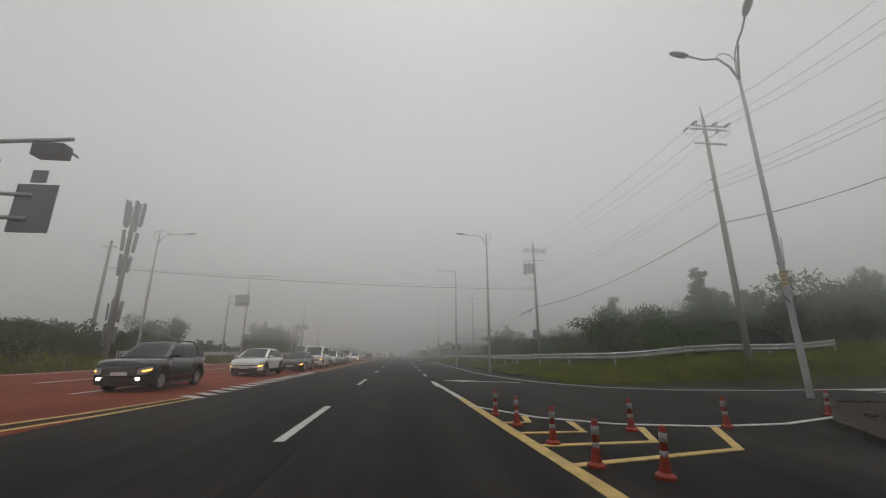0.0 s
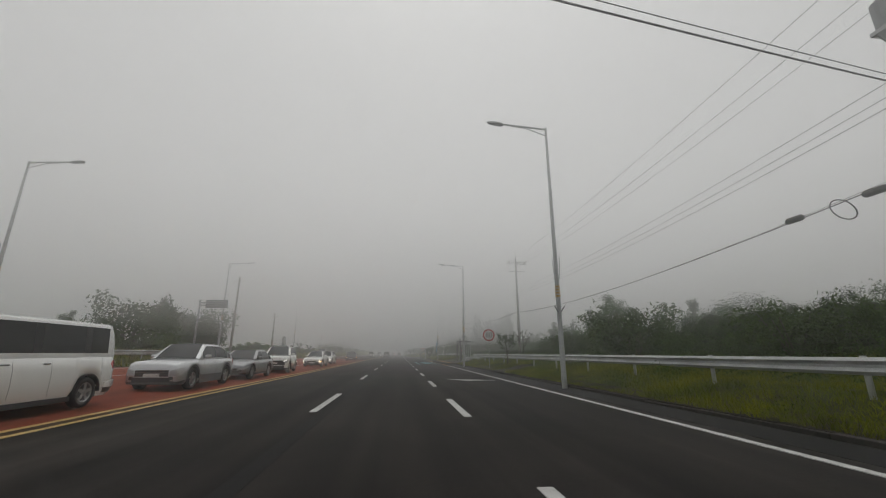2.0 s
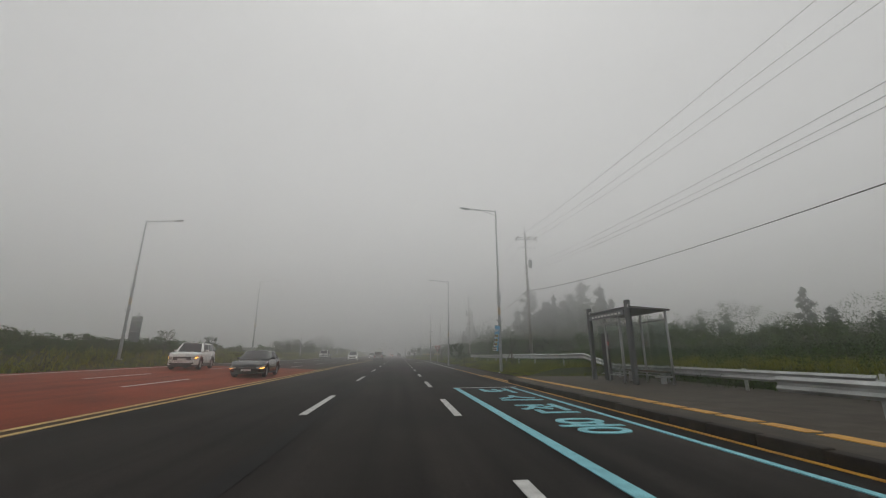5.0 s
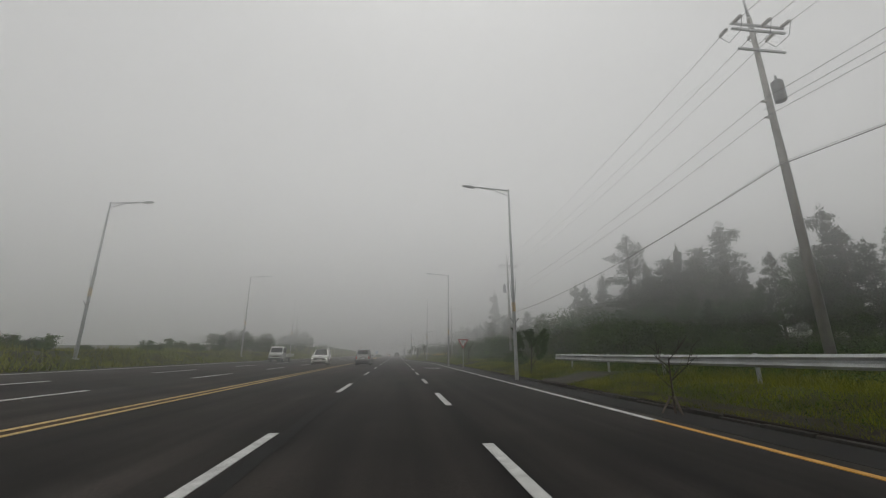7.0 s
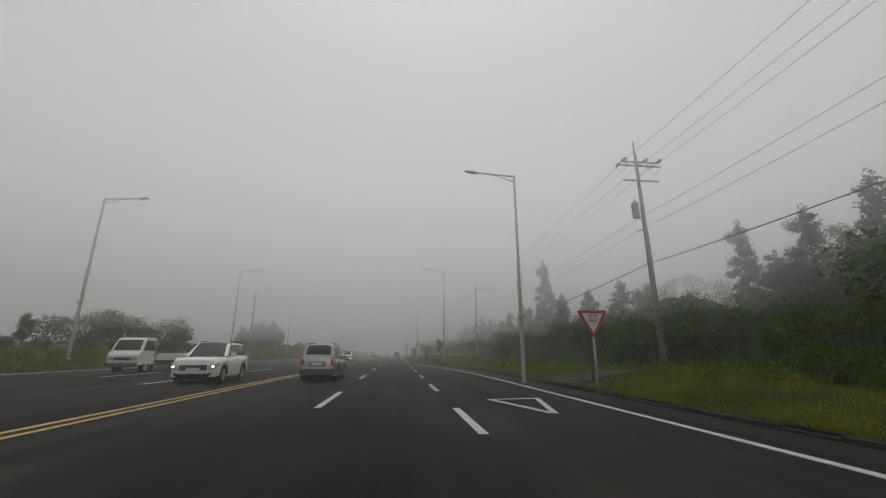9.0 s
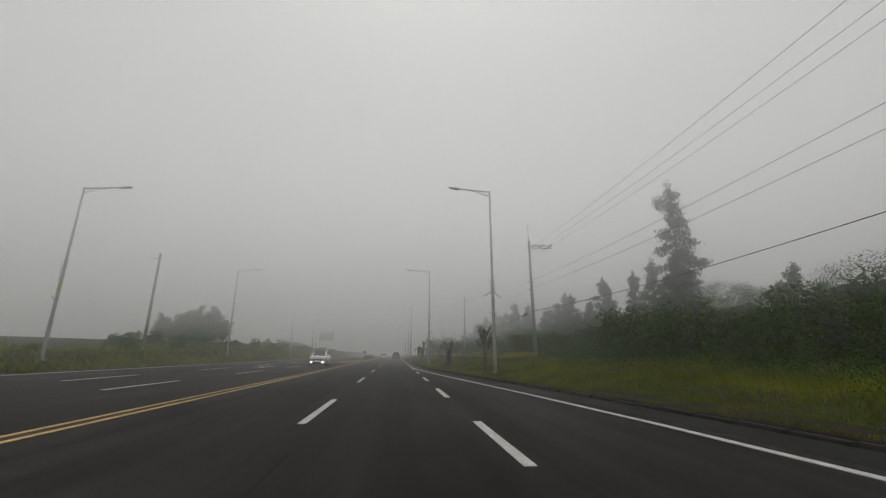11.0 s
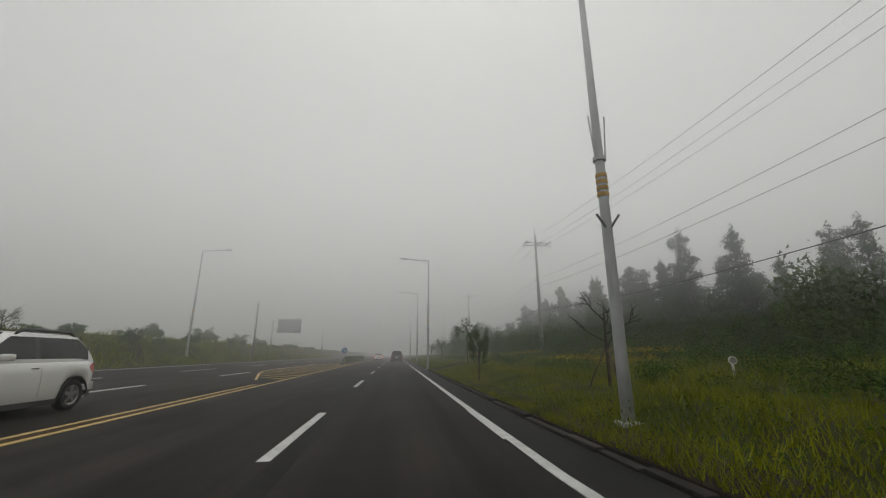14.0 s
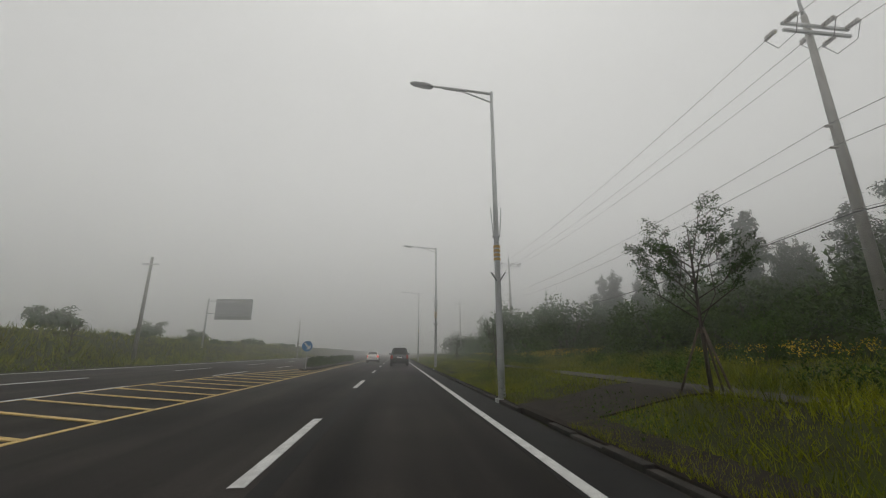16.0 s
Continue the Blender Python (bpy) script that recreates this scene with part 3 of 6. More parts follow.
def utility_pole(x, y, height=13.4, transformer="", label="", hook=False, lower=True):
    z = ground_z(x, y)
    pole = thing("utility_pole", label or "grey concrete utility pole with two crossarms", "utility pole", "utility poles", m=pose(x, y, z))
    h = height - z
    part("post", tube(bmesh.new(), [(0, 0, -0.3), (0, 0, h * 0.5), (0, 0, h - 0.6)], [0.155, 0.125, 0.085], 14), CONCRETE, pole, smooth=True)
    if hook:
        part("peak_hook", tube(bmesh.new(), [(0, 0, h - 0.7), (-0.05, 0, h + 0.2), (-0.05, 0, h + 0.9), (0.1, 0, h + 1.15), (0.35, 0, h + 1.1)], 0.035, 8), STEEL, pole, smooth=True)
    else:
        part("peak_bracket", tube(bmesh.new(), [(0, 0, h - 0.65), (-0.05, 0, h + 0.35)], [0.06, 0.04], 8), STEEL, pole, smooth=True)
    out = 0.95 if hook else 0.15
    for zz, half, shift in ((h - 1.1, 1.2, out), (h - 1.35, 1.2, out), (h - 2.3, 1.05, 0.1))[:3 if lower else 2]:
        bm = bmesh.new()
        box(bm, shift - half, shift + half, -0.16, -0.08, zz - 0.045, zz + 0.045, 0.01)
        part("crossarm", bm, STEEL, pole)
    for px in SIDE_TAPS if hook else TAPS:
        for d in (-1, 1):
            bm = bmesh.new()
            tube(bm, [(px, d * 0.15, h - 1.1), (px, d * 0.55, h - 1.16)], 0.05, 8)
            for j in range(4):
                tube(bm, [(px, d * (0.2 + 0.09 * j), h - 1.1), (px, d * (0.23 + 0.09 * j), h - 1.105)], 0.085, 10)
            part("insulator", bm, CERAMIC, pole)
        part("jumper_wire", tube(bmesh.new(), [(px, -0.55, h - 1.16), (px + 0.1, -0.3, h - 1.6), (px + 0.1, 0.3, h - 1.65), (px, 0.55, h - 1.16)], 0.012, 5), CABLE, pole, smooth=True)
    for k, zz in enumerate((h - 4.6, h - 5.3)):
        part("neutral_bracket", tube(bmesh.new(), [(-0.1, 0, zz), (-0.35, 0, zz)], 0.04, 6), CERAMIC, pole)
    if transformer:
        n = 3 if transformer == "bank" else 1
        for k in range(n):
            bm = bmesh.new()
            px = -0.55 + 0.45 * (k - 1) if n == 3 else (0.42 if transformer == "right" else -0.5)
            zz = h - 3.6 if n == 3 else h - 4.6
            tube(bm, [(px, -0.1, zz), (px, -0.1, zz + 0.05), (px, -0.1, zz + 0.85), (px, -0.1, zz + 0.92)], [0.17, 0.2, 0.2, 0.14], 14)
            tube(bm, [(px, -0.1, zz + 0.92), (px, -0.1, zz + 1.15)], 0.04, 8)
            part("transformer", bm, SIGN_GREY, pole, "grey pole-mounted transformer can", smooth=False)
        if n == 3:
            bm = bmesh.new()
            box(bm, -1.3, 0.2, -0.3, 0.1, h - 3.72, h - 3.6, 0.01)
            tube(bm, [(-1.2, 0, h - 3.7), (0, 0, h - 4.6)], 0.035, 6)
            part("platform", bm, STEEL, pole)
            bm = bmesh.new()
            box(bm, -0.5, -0.15, -0.2, 0.2, 2.2, 3.0, 0.02)
            part("meter_box", bm, SIGN_GREY, pole)
    for k in range(9):
        s = -1 if k % 2 else 1
        part("climbing_step", tube(bmesh.new(), [(0, 0, 2.4 + 0.55 * k), (s * 0.3, 0, 2.42 + 0.55 * k)], 0.012, 5), STEEL, pole)
    part("conduit", tube(bmesh.new(), [(0.16, -0.06, 0), (0.14, -0.05, h * 0.5), (0.11, -0.04, h * 0.6)], 0.018, 6), STEEL, pole, smooth=True)
    return pole


POLES = ((18.5, 4.0), (18.0, 19.6), (14.0, 40.4), (14.2, 79.6), (14.3, 123.6), (13.9, 160.0), (12.2, 201.3), (12.4, 239.3), (12.4, 274.0), (12.6, 312.0))


def pole_height(y):
    return 15.8 if y < 25 else 15.4 if 115 < y < 130 else 13.4 if y < 190 else 12.4


for i, (x, y) in enumerate(POLES):
    utility_pole(x, y, pole_height(y), {2: "bank", 4: "right", 5: "left"}.get(i, ""), {2: "grey concrete utility pole with three transformers", 5: "grey concrete utility pole with one transformer"}.get(i, ""), hook=i == 6, lower=i < 6)


def wire(a, b, sag, r, name="overhead_wire", label="thin dark overhead wire between poles", group="overhead wires"):
    a, b = Vector(a), Vector(b)
    pts = [a.lerp(b, k / 14) - Vector((0, 0, 4 * sag * (k / 14) * (1 - k / 14))) for k in range(15)]
    return tagged(part(name, tube(bmesh.new(), pts, r, 5), CABLE, smooth=True), label, "wire", group)


for (x0, y0), (x1, y1) in zip(POLES, POLES[1:]):
    h0, h1 = pole_height(y0), pole_height(y1)
    for dx0, dx1 in zip(*(SIDE_TAPS if y == 201.3 else TAPS for y in (y0, y1))):
        wire((x0 + dx0, y0 + 0.55, h0 - 1.16), (x1 + dx1, y1 - 0.55, h1 - 1.16), 0.5, 0.01)
    for zz in (4.6, 5.0, 5.3) if y0 < 120 else (4.6, 5.3):
        wire((x0 - 0.35, y0, h0 - zz), (x1 - 0.35, y1, h1 - zz), 0.55, 0.009)
    wire((x0 - 0.2, y0, h0 - 7.3), (x1 - 0.2, y1, h1 - 7.3), 0.7, 0.017, "telecom_cable", "thick black telecom cable between poles", "telecom cables")
    wire((x0 - 0.2, y0, h0 - 7.22), (x1 - 0.2, y1, h1 - 7.22), 0.78, 0.008, "telecom_cable", "thin black telecom cable between poles", "telecom cables")
wire((14.0, 40.4, 8.0), (-24.0, 34.0, 8.1), 0.35, 0.022, label="dark cable crossing high over the road")
wire((14.0, 40.4, 8.2), (-24.0, 34.0, 8.2), 0.25, 0.012, label="thin wire crossing high over the road")
wire((12.2, 201.3, 11.1), (-22.5, 205.5, 10.4), 0.1, 0.009, label="thin wire crossing high over the road")
for x, y, z in ((13.9, 42.2, 5.95), (13.7, 44.5, 5.85), (12.1, 203.0, 4.98)):
    bm = bmesh.new()
    tube(bm, [(-0.02, -0.35, 0), (0, -0.25, 0), (0, 0.25, 0), (0.02, 0.35, 0)], [0.03, 0.11, 0.11, 0.03], 10)
    closure = part("cable_closure", bm, CABLE, smooth=True)
    closure.location = (x, y, z)
    tagged(closure, "black cable joint hanging on a telecom cable", "cable joint", "cable joints")
ring = bmesh.new()
tube(ring, [(14.0 - 0.25 * math.sin(k * math.tau / 16), 43.2 + 0.3 * math.cos(k * math.tau / 16), 5.75 + 0.3 * math.sin(k * math.tau / 16)) for k in range(17)], 0.02, 5, caps=False)
tagged(part("cable_coil", ring, CABLE, smooth=True), "coil of spare black telecom cable", "cable coil")
marker = bmesh.new()
bmesh.ops.create_icosphere(marker, subdivisions=2, radius=0.07, matrix=pose(0.6, 202.7, 10.77))
tagged(part("wire_marker", marker, CABLE, smooth=True), "small dark marker ball on a crossing wire", "wire marker")
for x, y, h in ((-24.0, 34.0, 10.4), (-19.8, 83.5, 10.5), (-22.5, 205.5, 10.6), (-19.0, 262.0, 8.4), (-17.2, 303, 7), (-19.5, 98, 7.5)):
    p = thing("wooden_pole", "plain grey pole beside the oncoming lanes", "utility pole", "plain poles", m=pose(x, y, ground_z(x, y)))
    part("post", tube(bmesh.new(), [(0, 0, -0.2), (0, 0, h - p.location.z)], [0.15, 0.09], 12), CONCRETE, p, smooth=True)
    bm = bmesh.new()
    box(bm, -0.6, 0.6, -0.14, -0.07, h - p.location.z - 0.6, h - p.location.z - 0.5, 0.01)
    part("crossarm", bm, STEEL, p)


# ---- guardrails ----
def guardrail(points, label):
    """A corrugated steel beam on posts along (x, y) points."""
    rail = thing("guardrail", label, "guardrail", "guardrails")
    prof = [(0.0, -0.17), (0.06, -0.1), (0.0, -0.03), (0.0, 0.03), (0.06, 0.1), (0.0, 0.17), (-0.012, 0.17), (-0.012, -0.17)]
    bm = bmesh.new()
    rings = []
    for i, (x, y) in enumerate(points):
        a, b = points[max(i - 1, 0)], points[min(i + 1, len(points) - 1)]
        d = Vector((b[0] - a[0], b[1] - a[1])).normalized()
        n = Vector((-d.y, d.x)) * (1 if x > 0 else -1)
        z = ground_z(x, y) + 0.62
        rings.append([bm.verts.new((x + n.x * (u + 0.09), y + n.y * (u + 0.09), z + v)) for u, v in prof])
    for r0, r1 in zip(rings, rings[1:]):
        for k in range(len(prof)):
            bm.faces.new((r0[k], r0[(k + 1) % len(prof)], r1[(k + 1) % len(prof)], r1[k]))
    bm.faces.new(rings[0])
    bm.faces.new(rings[-1])
    part("beam", bm, RAIL_STEEL, rail)
    bm = bmesh.new()
    tube(bm, [(0, 0, -0.3), (0, 0, 0.82)], 0.055, 8)
    me = mesh_of("post", bm, RAIL_STEEL, True)
    for x, y in points[::2]:
        p = new("post", me)
        p.location, p.parent = (x + (0.05 if x > 0 else -0.05), y, ground_z(x, y)), rail


guardrail([(25, 21.2), (22.5, 20.8), (20, 20.4), (17.5, 20.2), (15, 20.2), (13, 20.6), (11.6, 21.4), (10.6, 22.7)] + [(10.1 - 0.9 * ease(24, 32, y), y) for y in range(24, 92, 2)], "grey corrugated steel guardrail above roadside grass")
guardrail([(11.9, y) for y in range(90, 104, 2)] + [(11.5, 105), (10.7, 106.5)] + [(10.0, y) for y in range(108, 138, 2)], "grey corrugated steel guardrail above roadside grass")

guardrail([(-19.2, y) for y in range(30, 84, 2)], "weathered steel guardrail beside the oncoming lanes")


# ---- signs and small roadside things ----
def disc(bm, r, y0, y1, seg=32):
    a = [bm.verts.new((r * math.cos(k * math.tau / seg), y0, r * math.sin(k * math.tau / seg))) for k in range(seg)]
    b = [bm.verts.new((r * math.cos(k * math.tau / seg), y1, r * math.sin(k * math.tau / seg))) for k in range(seg)]
    bm.faces.new(a)
    bm.faces.new(b[::-1])
    for k in range(seg):
        bm.faces.new((a[k], b[k], b[(k + 1) % seg], a[(k + 1) % seg]))
    return bm


sign = thing("speed_limit_sign", "round red and white speed sign reading 60", "road sign", m=pose(7.7, 66.9, ground_z(7.7, 66.9)))
top = 2.85 - sign.location.z
part("post", tube(bmesh.new(), [(0, 0.06, -0.2), (0, 0.06, top + 0.4)], 0.038, 10), STEEL, sign, smooth=True)
part("rim", disc(bmesh.new(), 0.5, -0.01, 0.02), SIGN_RED, sign, "red rim").location = (0, 0, top)
part("face", disc(bmesh.new(), 0.4, -0.016, 0.0), WHITE_PAINT, sign, "white face").location = (0, 0, top)
letters("60", 0.62, BLACK_INK, sign, Matrix.Translation((0, -0.026, top)) @ pose(0, 0, 0, 90), "black number 60", thick=0.006)

sign = thing("give_way_sign", "red and white inverted triangle give-way sign", "road sign", m=pose(7.0, 153.6, ground_z(7.0, 153.6)))
top = 2.5 - sign.location.z
part("post", tube(bmesh.new(), [(0, 0.06, -0.2), (0, 0.06, top + 0.3)], 0.038, 10), STEEL, sign, smooth=True)


def triangle(w, y0, y1):
    bm = bmesh.new()
    pts = [(-w / 2, w * 0.29), (w / 2, w * 0.29), (0, -w * 0.577)]
    a = [bm.verts.new((x, y0, z)) for x, z in pts]
    b = [bm.verts.new((x, y1, z)) for x, z in pts]
    bm.faces.new(a)
    bm.faces.new(b[::-1])
    for k in range(3):
        bm.faces.new((a[k], b[k], b[(k + 1) % 3], a[(k + 1) % 3]))
    return bm


part("border", triangle(1.12, -0.01, 0.02), SIGN_RED, sign, "red border").location = (0, 0, top)
part("face", triangle(0.8, -0.016, 0.0), WHITE_PAINT, sign, "white face").location = (0, 0, top)
letters("양보", 0.2, BLACK_INK, sign, Matrix.Translation((0, -0.026, top + 0.12)) @ pose(0, 0, 0, 90), "black sign lettering", thick=0.006)
letters("YIELD", 0.13, BLACK_INK, sign, Matrix.Translation((0, -0.026, top - 0.05)) @ pose(0, 0, 0, 90), "black sign lettering", thick=0.006)

sign = thing("keep_right_sign", "round blue sign with a white arrow", "road sign", m=pose(-7.2, 263, 0))
part("post", tube(bmesh.new(), [(0, 0.06, -0.2), (0, 0.06, 2.2)], 0.038, 10), STEEL, sign, smooth=True)
part("face", disc(bmesh.new(), 0.4, -0.01, 0.02), SIGN_BLUE, sign).location = (0, 0, 1.85)
bm = bmesh.new()
for p in ([(-0.25, 0.2), (-0.17, 0.28), (0.16, -0.05), (0.06, -0.14)], [(-0.05, -0.24), (0.26, -0.24), (0.26, 0.07)]):
    q = [bm.verts.new((x, -0.016, z)) for x, z in p]
    r = [bm.verts.new((x, -0.005, z)) for x, z in p]
    bm.faces.new(q)
    for k in range(len(p)):
        bm.faces.new((q[k], r[k], r[(k + 1) % len(p)], q[(k + 1) % len(p)]))
part("arrow", bm, WHITE_PAINT, sign, "white arrow").location = (0, 0, 1.85)


def gantry_sign(x, y, height, arm, wide, tall, drop, label):
    """A direction sign seen from behind, on an arm that reaches to the right."""
    z = ground_z(x, y)
    g = thing("gantry_sign", label, "road sign", "gantry signs", m=pose(x, y, z))
    h = height - z
    part("post", tube(bmesh.new(), [(0, 0, -0.2), (0, 0, h)], [0.1, 0.08], 12), STEEL, g, smooth=True)
    for zz in (h - 0.3, h - drop * 0.75):
        part("arm", tube(bmesh.new(), [(0, 0, zz), (arm + wide * 0.8, 0, zz)], 0.06, 8), STEEL, g, smooth=True)
    bm = bmesh.new()
    box(bm, arm, arm + wide, 0.06, 0.1, h - tall, h, 0.01)
    part("panel", bm, SIGN_GREY, g, "bare grey back of the panel")
    bm = bmesh.new()
    for k in range(3):
        box(bm, arm + 0.05, arm + wide - 0.05, 0.02, 0.06, h - tall * (0.2 + 0.3 * k) - 0.03, h - tall * (0.2 + 0.3 * k) + 0.03)
    part("stiffener", bm, STEEL, g)


gantry_sign(-21.6, 52, 8.6, 0.7, 1.75, 1.45, 1.3, "grey back of a road sign on a steel mast")
gantry_sign(-18.9, 72.8, 6.3, 0.5, 2.0, 0.75, 0.7, "grey back of a road sign on a steel mast")
gantry_sign(-21.2, 277, 7.2, 0.8, 3.9, 2.3, 2.2, "large grey back of a direction sign")

mast = thing("traffic_signal_mast", "grey signal mast with lamps reaching over the road", "traffic signal", m=pose(-18.6, 10, 0.4))
part("post", tube(bmesh.new(), [(0, 0, -0.3), (0, 0, 6.8)], [0.16, 0.12], 12), STEEL, mast, smooth=True)
part("arm", tube(bmesh.new(), [(0, 0, 5.2), (4, 0, 5.7), (10.1, 0, 6.26)], [0.1, 0.08, 0.05], 10), STEEL, mast, smooth=True)
for px, pz in ((9.7, 5.88), (7.9, 5.7)):
    bm = bmesh.new()
    box(bm, px - 0.36, px + 0.36, -0.2, 0.14, pz - 0.18, pz + 0.18, 0.04)
    head = part("signal_head", bm, PLASTIC, mast, "black horizontal signal head")
    bm = bmesh.new()
    for k in range(3):
        for a in range(10):
            a0, a1 = math.pi * a / 10, math.pi * (a + 1) / 10
            v = [bm.verts.new((px - 0.24 + 0.24 * k + 0.11 * math.cos(q), yy, pz + 0.13 * math.sin(q))) for q in (a0, a1) for yy in (0.14, 0.34)]
            bm.faces.new((v[0], v[1], v[3], v[2]))
    part("visor", bm, PLASTIC, head)
bm = bmesh.new()
box(bm, 9.1, 10.02, 0.02, 0.06, 3.75, 5.0, 0.01)
part("sign_panel", bm, SIGN_GREY, mast, "grey back of a direction panel")
bm = bmesh.new()
box(bm, 9.35, 9.7, 0.02, 0.06, 5.05, 5.38, 0.01)
part("small_panel", bm, SIGN_GREY, mast)
for zz in (4.7, 4.1):
    part("panel_arm", tube(bmesh.new(), [(0, 0, zz + 0.2), (9.5, 0, zz)], 0.05, 8), STEEL, mast, smooth=True)

tower = thing("antenna_mast", "tall grey mast crowded with panel antennas", "antenna mast", m=pose(-20.4, 30.6, ground_z(-20.4, 30.6)))
part("post", tube(bmesh.new(), [(0, 0, -0.2), (0, 0, 11.6)], [0.2, 0.12], 14), CONCRETE, tower, smooth=True)
for zz, r, n, hh in ((9.5, 0.5, 7, 1.9), (7.5, 0.38, 6, 1.5), (6.0, 0.3, 4, 1.2), (2.4, 0.34, 5, 1.5), (1.0, 0.3, 3, 1.1)):
    for k in range(n):
        a = k * math.tau / n
        bm = bmesh.new()
        box(bm, -0.11, 0.11, -0.07, 0.07, 0.25 * math.sin(k * 2.3), hh + 0.2 * math.sin(k * 3.7), 0.03)
        p = part("antenna_panel", bm, SIGN_GREY, tower)
        p.location, p.rotation_euler = (r * math.cos(a), r * math.sin(a), zz), (0.05, 0, a + math.pi / 2)
        part("bracket", tube(bmesh.new(), [(0, 0, zz + hh / 2), (r * math.cos(a), r * math.sin(a), zz + hh / 2)], 0.03, 6), STEEL, tower)

cab = thing("control_cabinet", "grey steel control cabinet on a striped plinth", "cabinet", m=pose(9.4, 33.2, ground_z(9.4, 33.2)) @ Matrix.Diagonal((0.5, 0.5, 0.55, 1)))
bm = bmesh.new()
box(bm, -0.5, 0.5, -0.3, 0.3, -0.2, 0.3, 0.02)
part("plinth", bm, CONCRETE, cab)
for k in range(4):
    bm = bmesh.new()
    box(bm, -0.45 + 0.25 * k, -0.33 + 0.25 * k, -0.31, -0.296, 0.0, 0.29)
    part("stripe", bm, BAND, cab, "yellow warning stripe")
bm = bmesh.new()
box(bm, -0.42, 0.42, -0.26, 0.26, 0.3, 1.6, 0.02)
body = part("body", bm, SIGN_GREY, cab)
for s in (-0.41, 0.01):
    bm = bmesh.new()
    box(bm, s, s + 0.4, -0.275, -0.255, 0.36, 1.54, 0.008)
    part("door", bm, SIGN_GREY, cab)
bm = bmesh.new()
box(bm, -0.47, 0.47, -0.31, 0.31, 1.6, 1.68, 0.02)
part("cap", bm, SIGN_GREY, cab)

tank = thing("storage_tank", "grey cylindrical storage tank among the bushes", "tank", m=pose(-24.0, 121.0, ground_z(-24.0, 121.0)) @ Matrix.Diagonal((0.75, 0.75, 0.85, 1)))
part("shell", tube(bmesh.new(), [(0, 0, -0.2), (0, 0, 3.55)], 0.56, 20), SIGN_GREY, tank)
part("lid", tube(bmesh.new(), [(0, 0, 3.55), (0, 0, 3.66), (0, 0, 3.85)], [0.6, 0.58, 0.12], 20), STEEL, tank)
part("vent", tube(bmesh.new(), [(0.1, 0, 3.75), (0.1, 0, 4.15)], 0.06, 8), STEEL, tank)
for z_ in (0.8, 2.0, 3.2):
    part("hoop", tube(bmesh.new(), [(0, 0, z_), (0, 0, z_ + 0.06)], 0.575, 20), STEEL, tank)

banner = thing("banner", "blue and white cloth advertising banner on a lamp pole", "banner", m=pose(7.05, 108.75, 0, 0, 0, -80) @ Matrix.Diagonal((0.85, 0.85, 0.85, 1)))
bm = bmesh.new()
nx, nz = 4, 10
grid = [[bm.verts.new((-0.45 + 0.9 * i / nx + 0.05 * math.sin(j * 0.5), -0.03 * math.sin(i * 1.3 + j * 0.6) - 0.02 * j, 3.9 - 2.0 * j / nz - 0.1 * i / nx)) for i in range(nx + 1)] for j in range(nz + 1)]
for j in range(nz):
    for i in range(nx):
        bm.faces.new((grid[j][i], grid[j][i + 1], grid[j + 1][i + 1], grid[j + 1][i]))
bmesh.ops.solidify(bm, geom=bm.faces[:], thickness=0.01)
part("cloth", bm, BANNER_BLUE, banner)
for k, (z0, z1, x0, x1, mat) in enumerate(((3.15, 2.9, -0.38, 0.4, WHITE_PAINT), (2.82, 2.57, -0.36, 0.42, WHITE_PAINT), (2.49, 2.24, -0.34, 0.44, WHITE_PAINT), (2.16, 1.86, -0.38, 0.42, WHITE_PAINT))):
    bm = bmesh.new()
    y0 = -0.13 - 0.06 * k
    box(bm, x0, x1, y0 - 0.006, y0, z1, z0)
    part("white_field", bm, mat, banner)
    if k < 3:
        bm = bmesh.new()
        box(bm, x0 + 0.4, x1 - 0.03, y0 - 0.012, y0 - 0.006, z1 + 0.03, z0 - 0.03)
        part("yellow_field", bm, BANNER_YELLOW, banner)
        letters("321"[k] + "개월", 0.15, BLACK_INK, banner, Matrix.Translation((x0 + 0.2, y0 - 0.009, (z0 + z1) / 2)) @ pose(0, 0, 0, 90), "black print", thick=0.002, bold=0.005)
        letters("20만원 15만원 9만원".split()[k], 0.13, BLACK_INK, banner, Matrix.Translation((x0 + 0.58, y0 - 0.015, (z0 + z1) / 2)) @ pose(0, 0, 0, 90), "black print", thick=0.002, bold=0.005)
    else:
        for zz in (2.08, 1.95):
            bm = bmesh.new()
            box(bm, x0 + 0.08, x1 - 0.08, y0 - 0.012, y0 - 0.006, zz - 0.035, zz + 0.035)
            part("print_bar", bm, BLACK_INK, banner)
letters("여름준비", 0.24, WHITE_PAINT, banner, Matrix.Translation((0.0, -0.1, 3.45)) @ pose(0, 0, 0, 90), "white print", thick=0.004, bold=0.008)
for zz in (3.9, 1.95):
    part("tie", tube(bmesh.new(), [(-0.4, 0, zz), (0.25, 0.32, zz)], 0.008, 5), CABLE, banner)


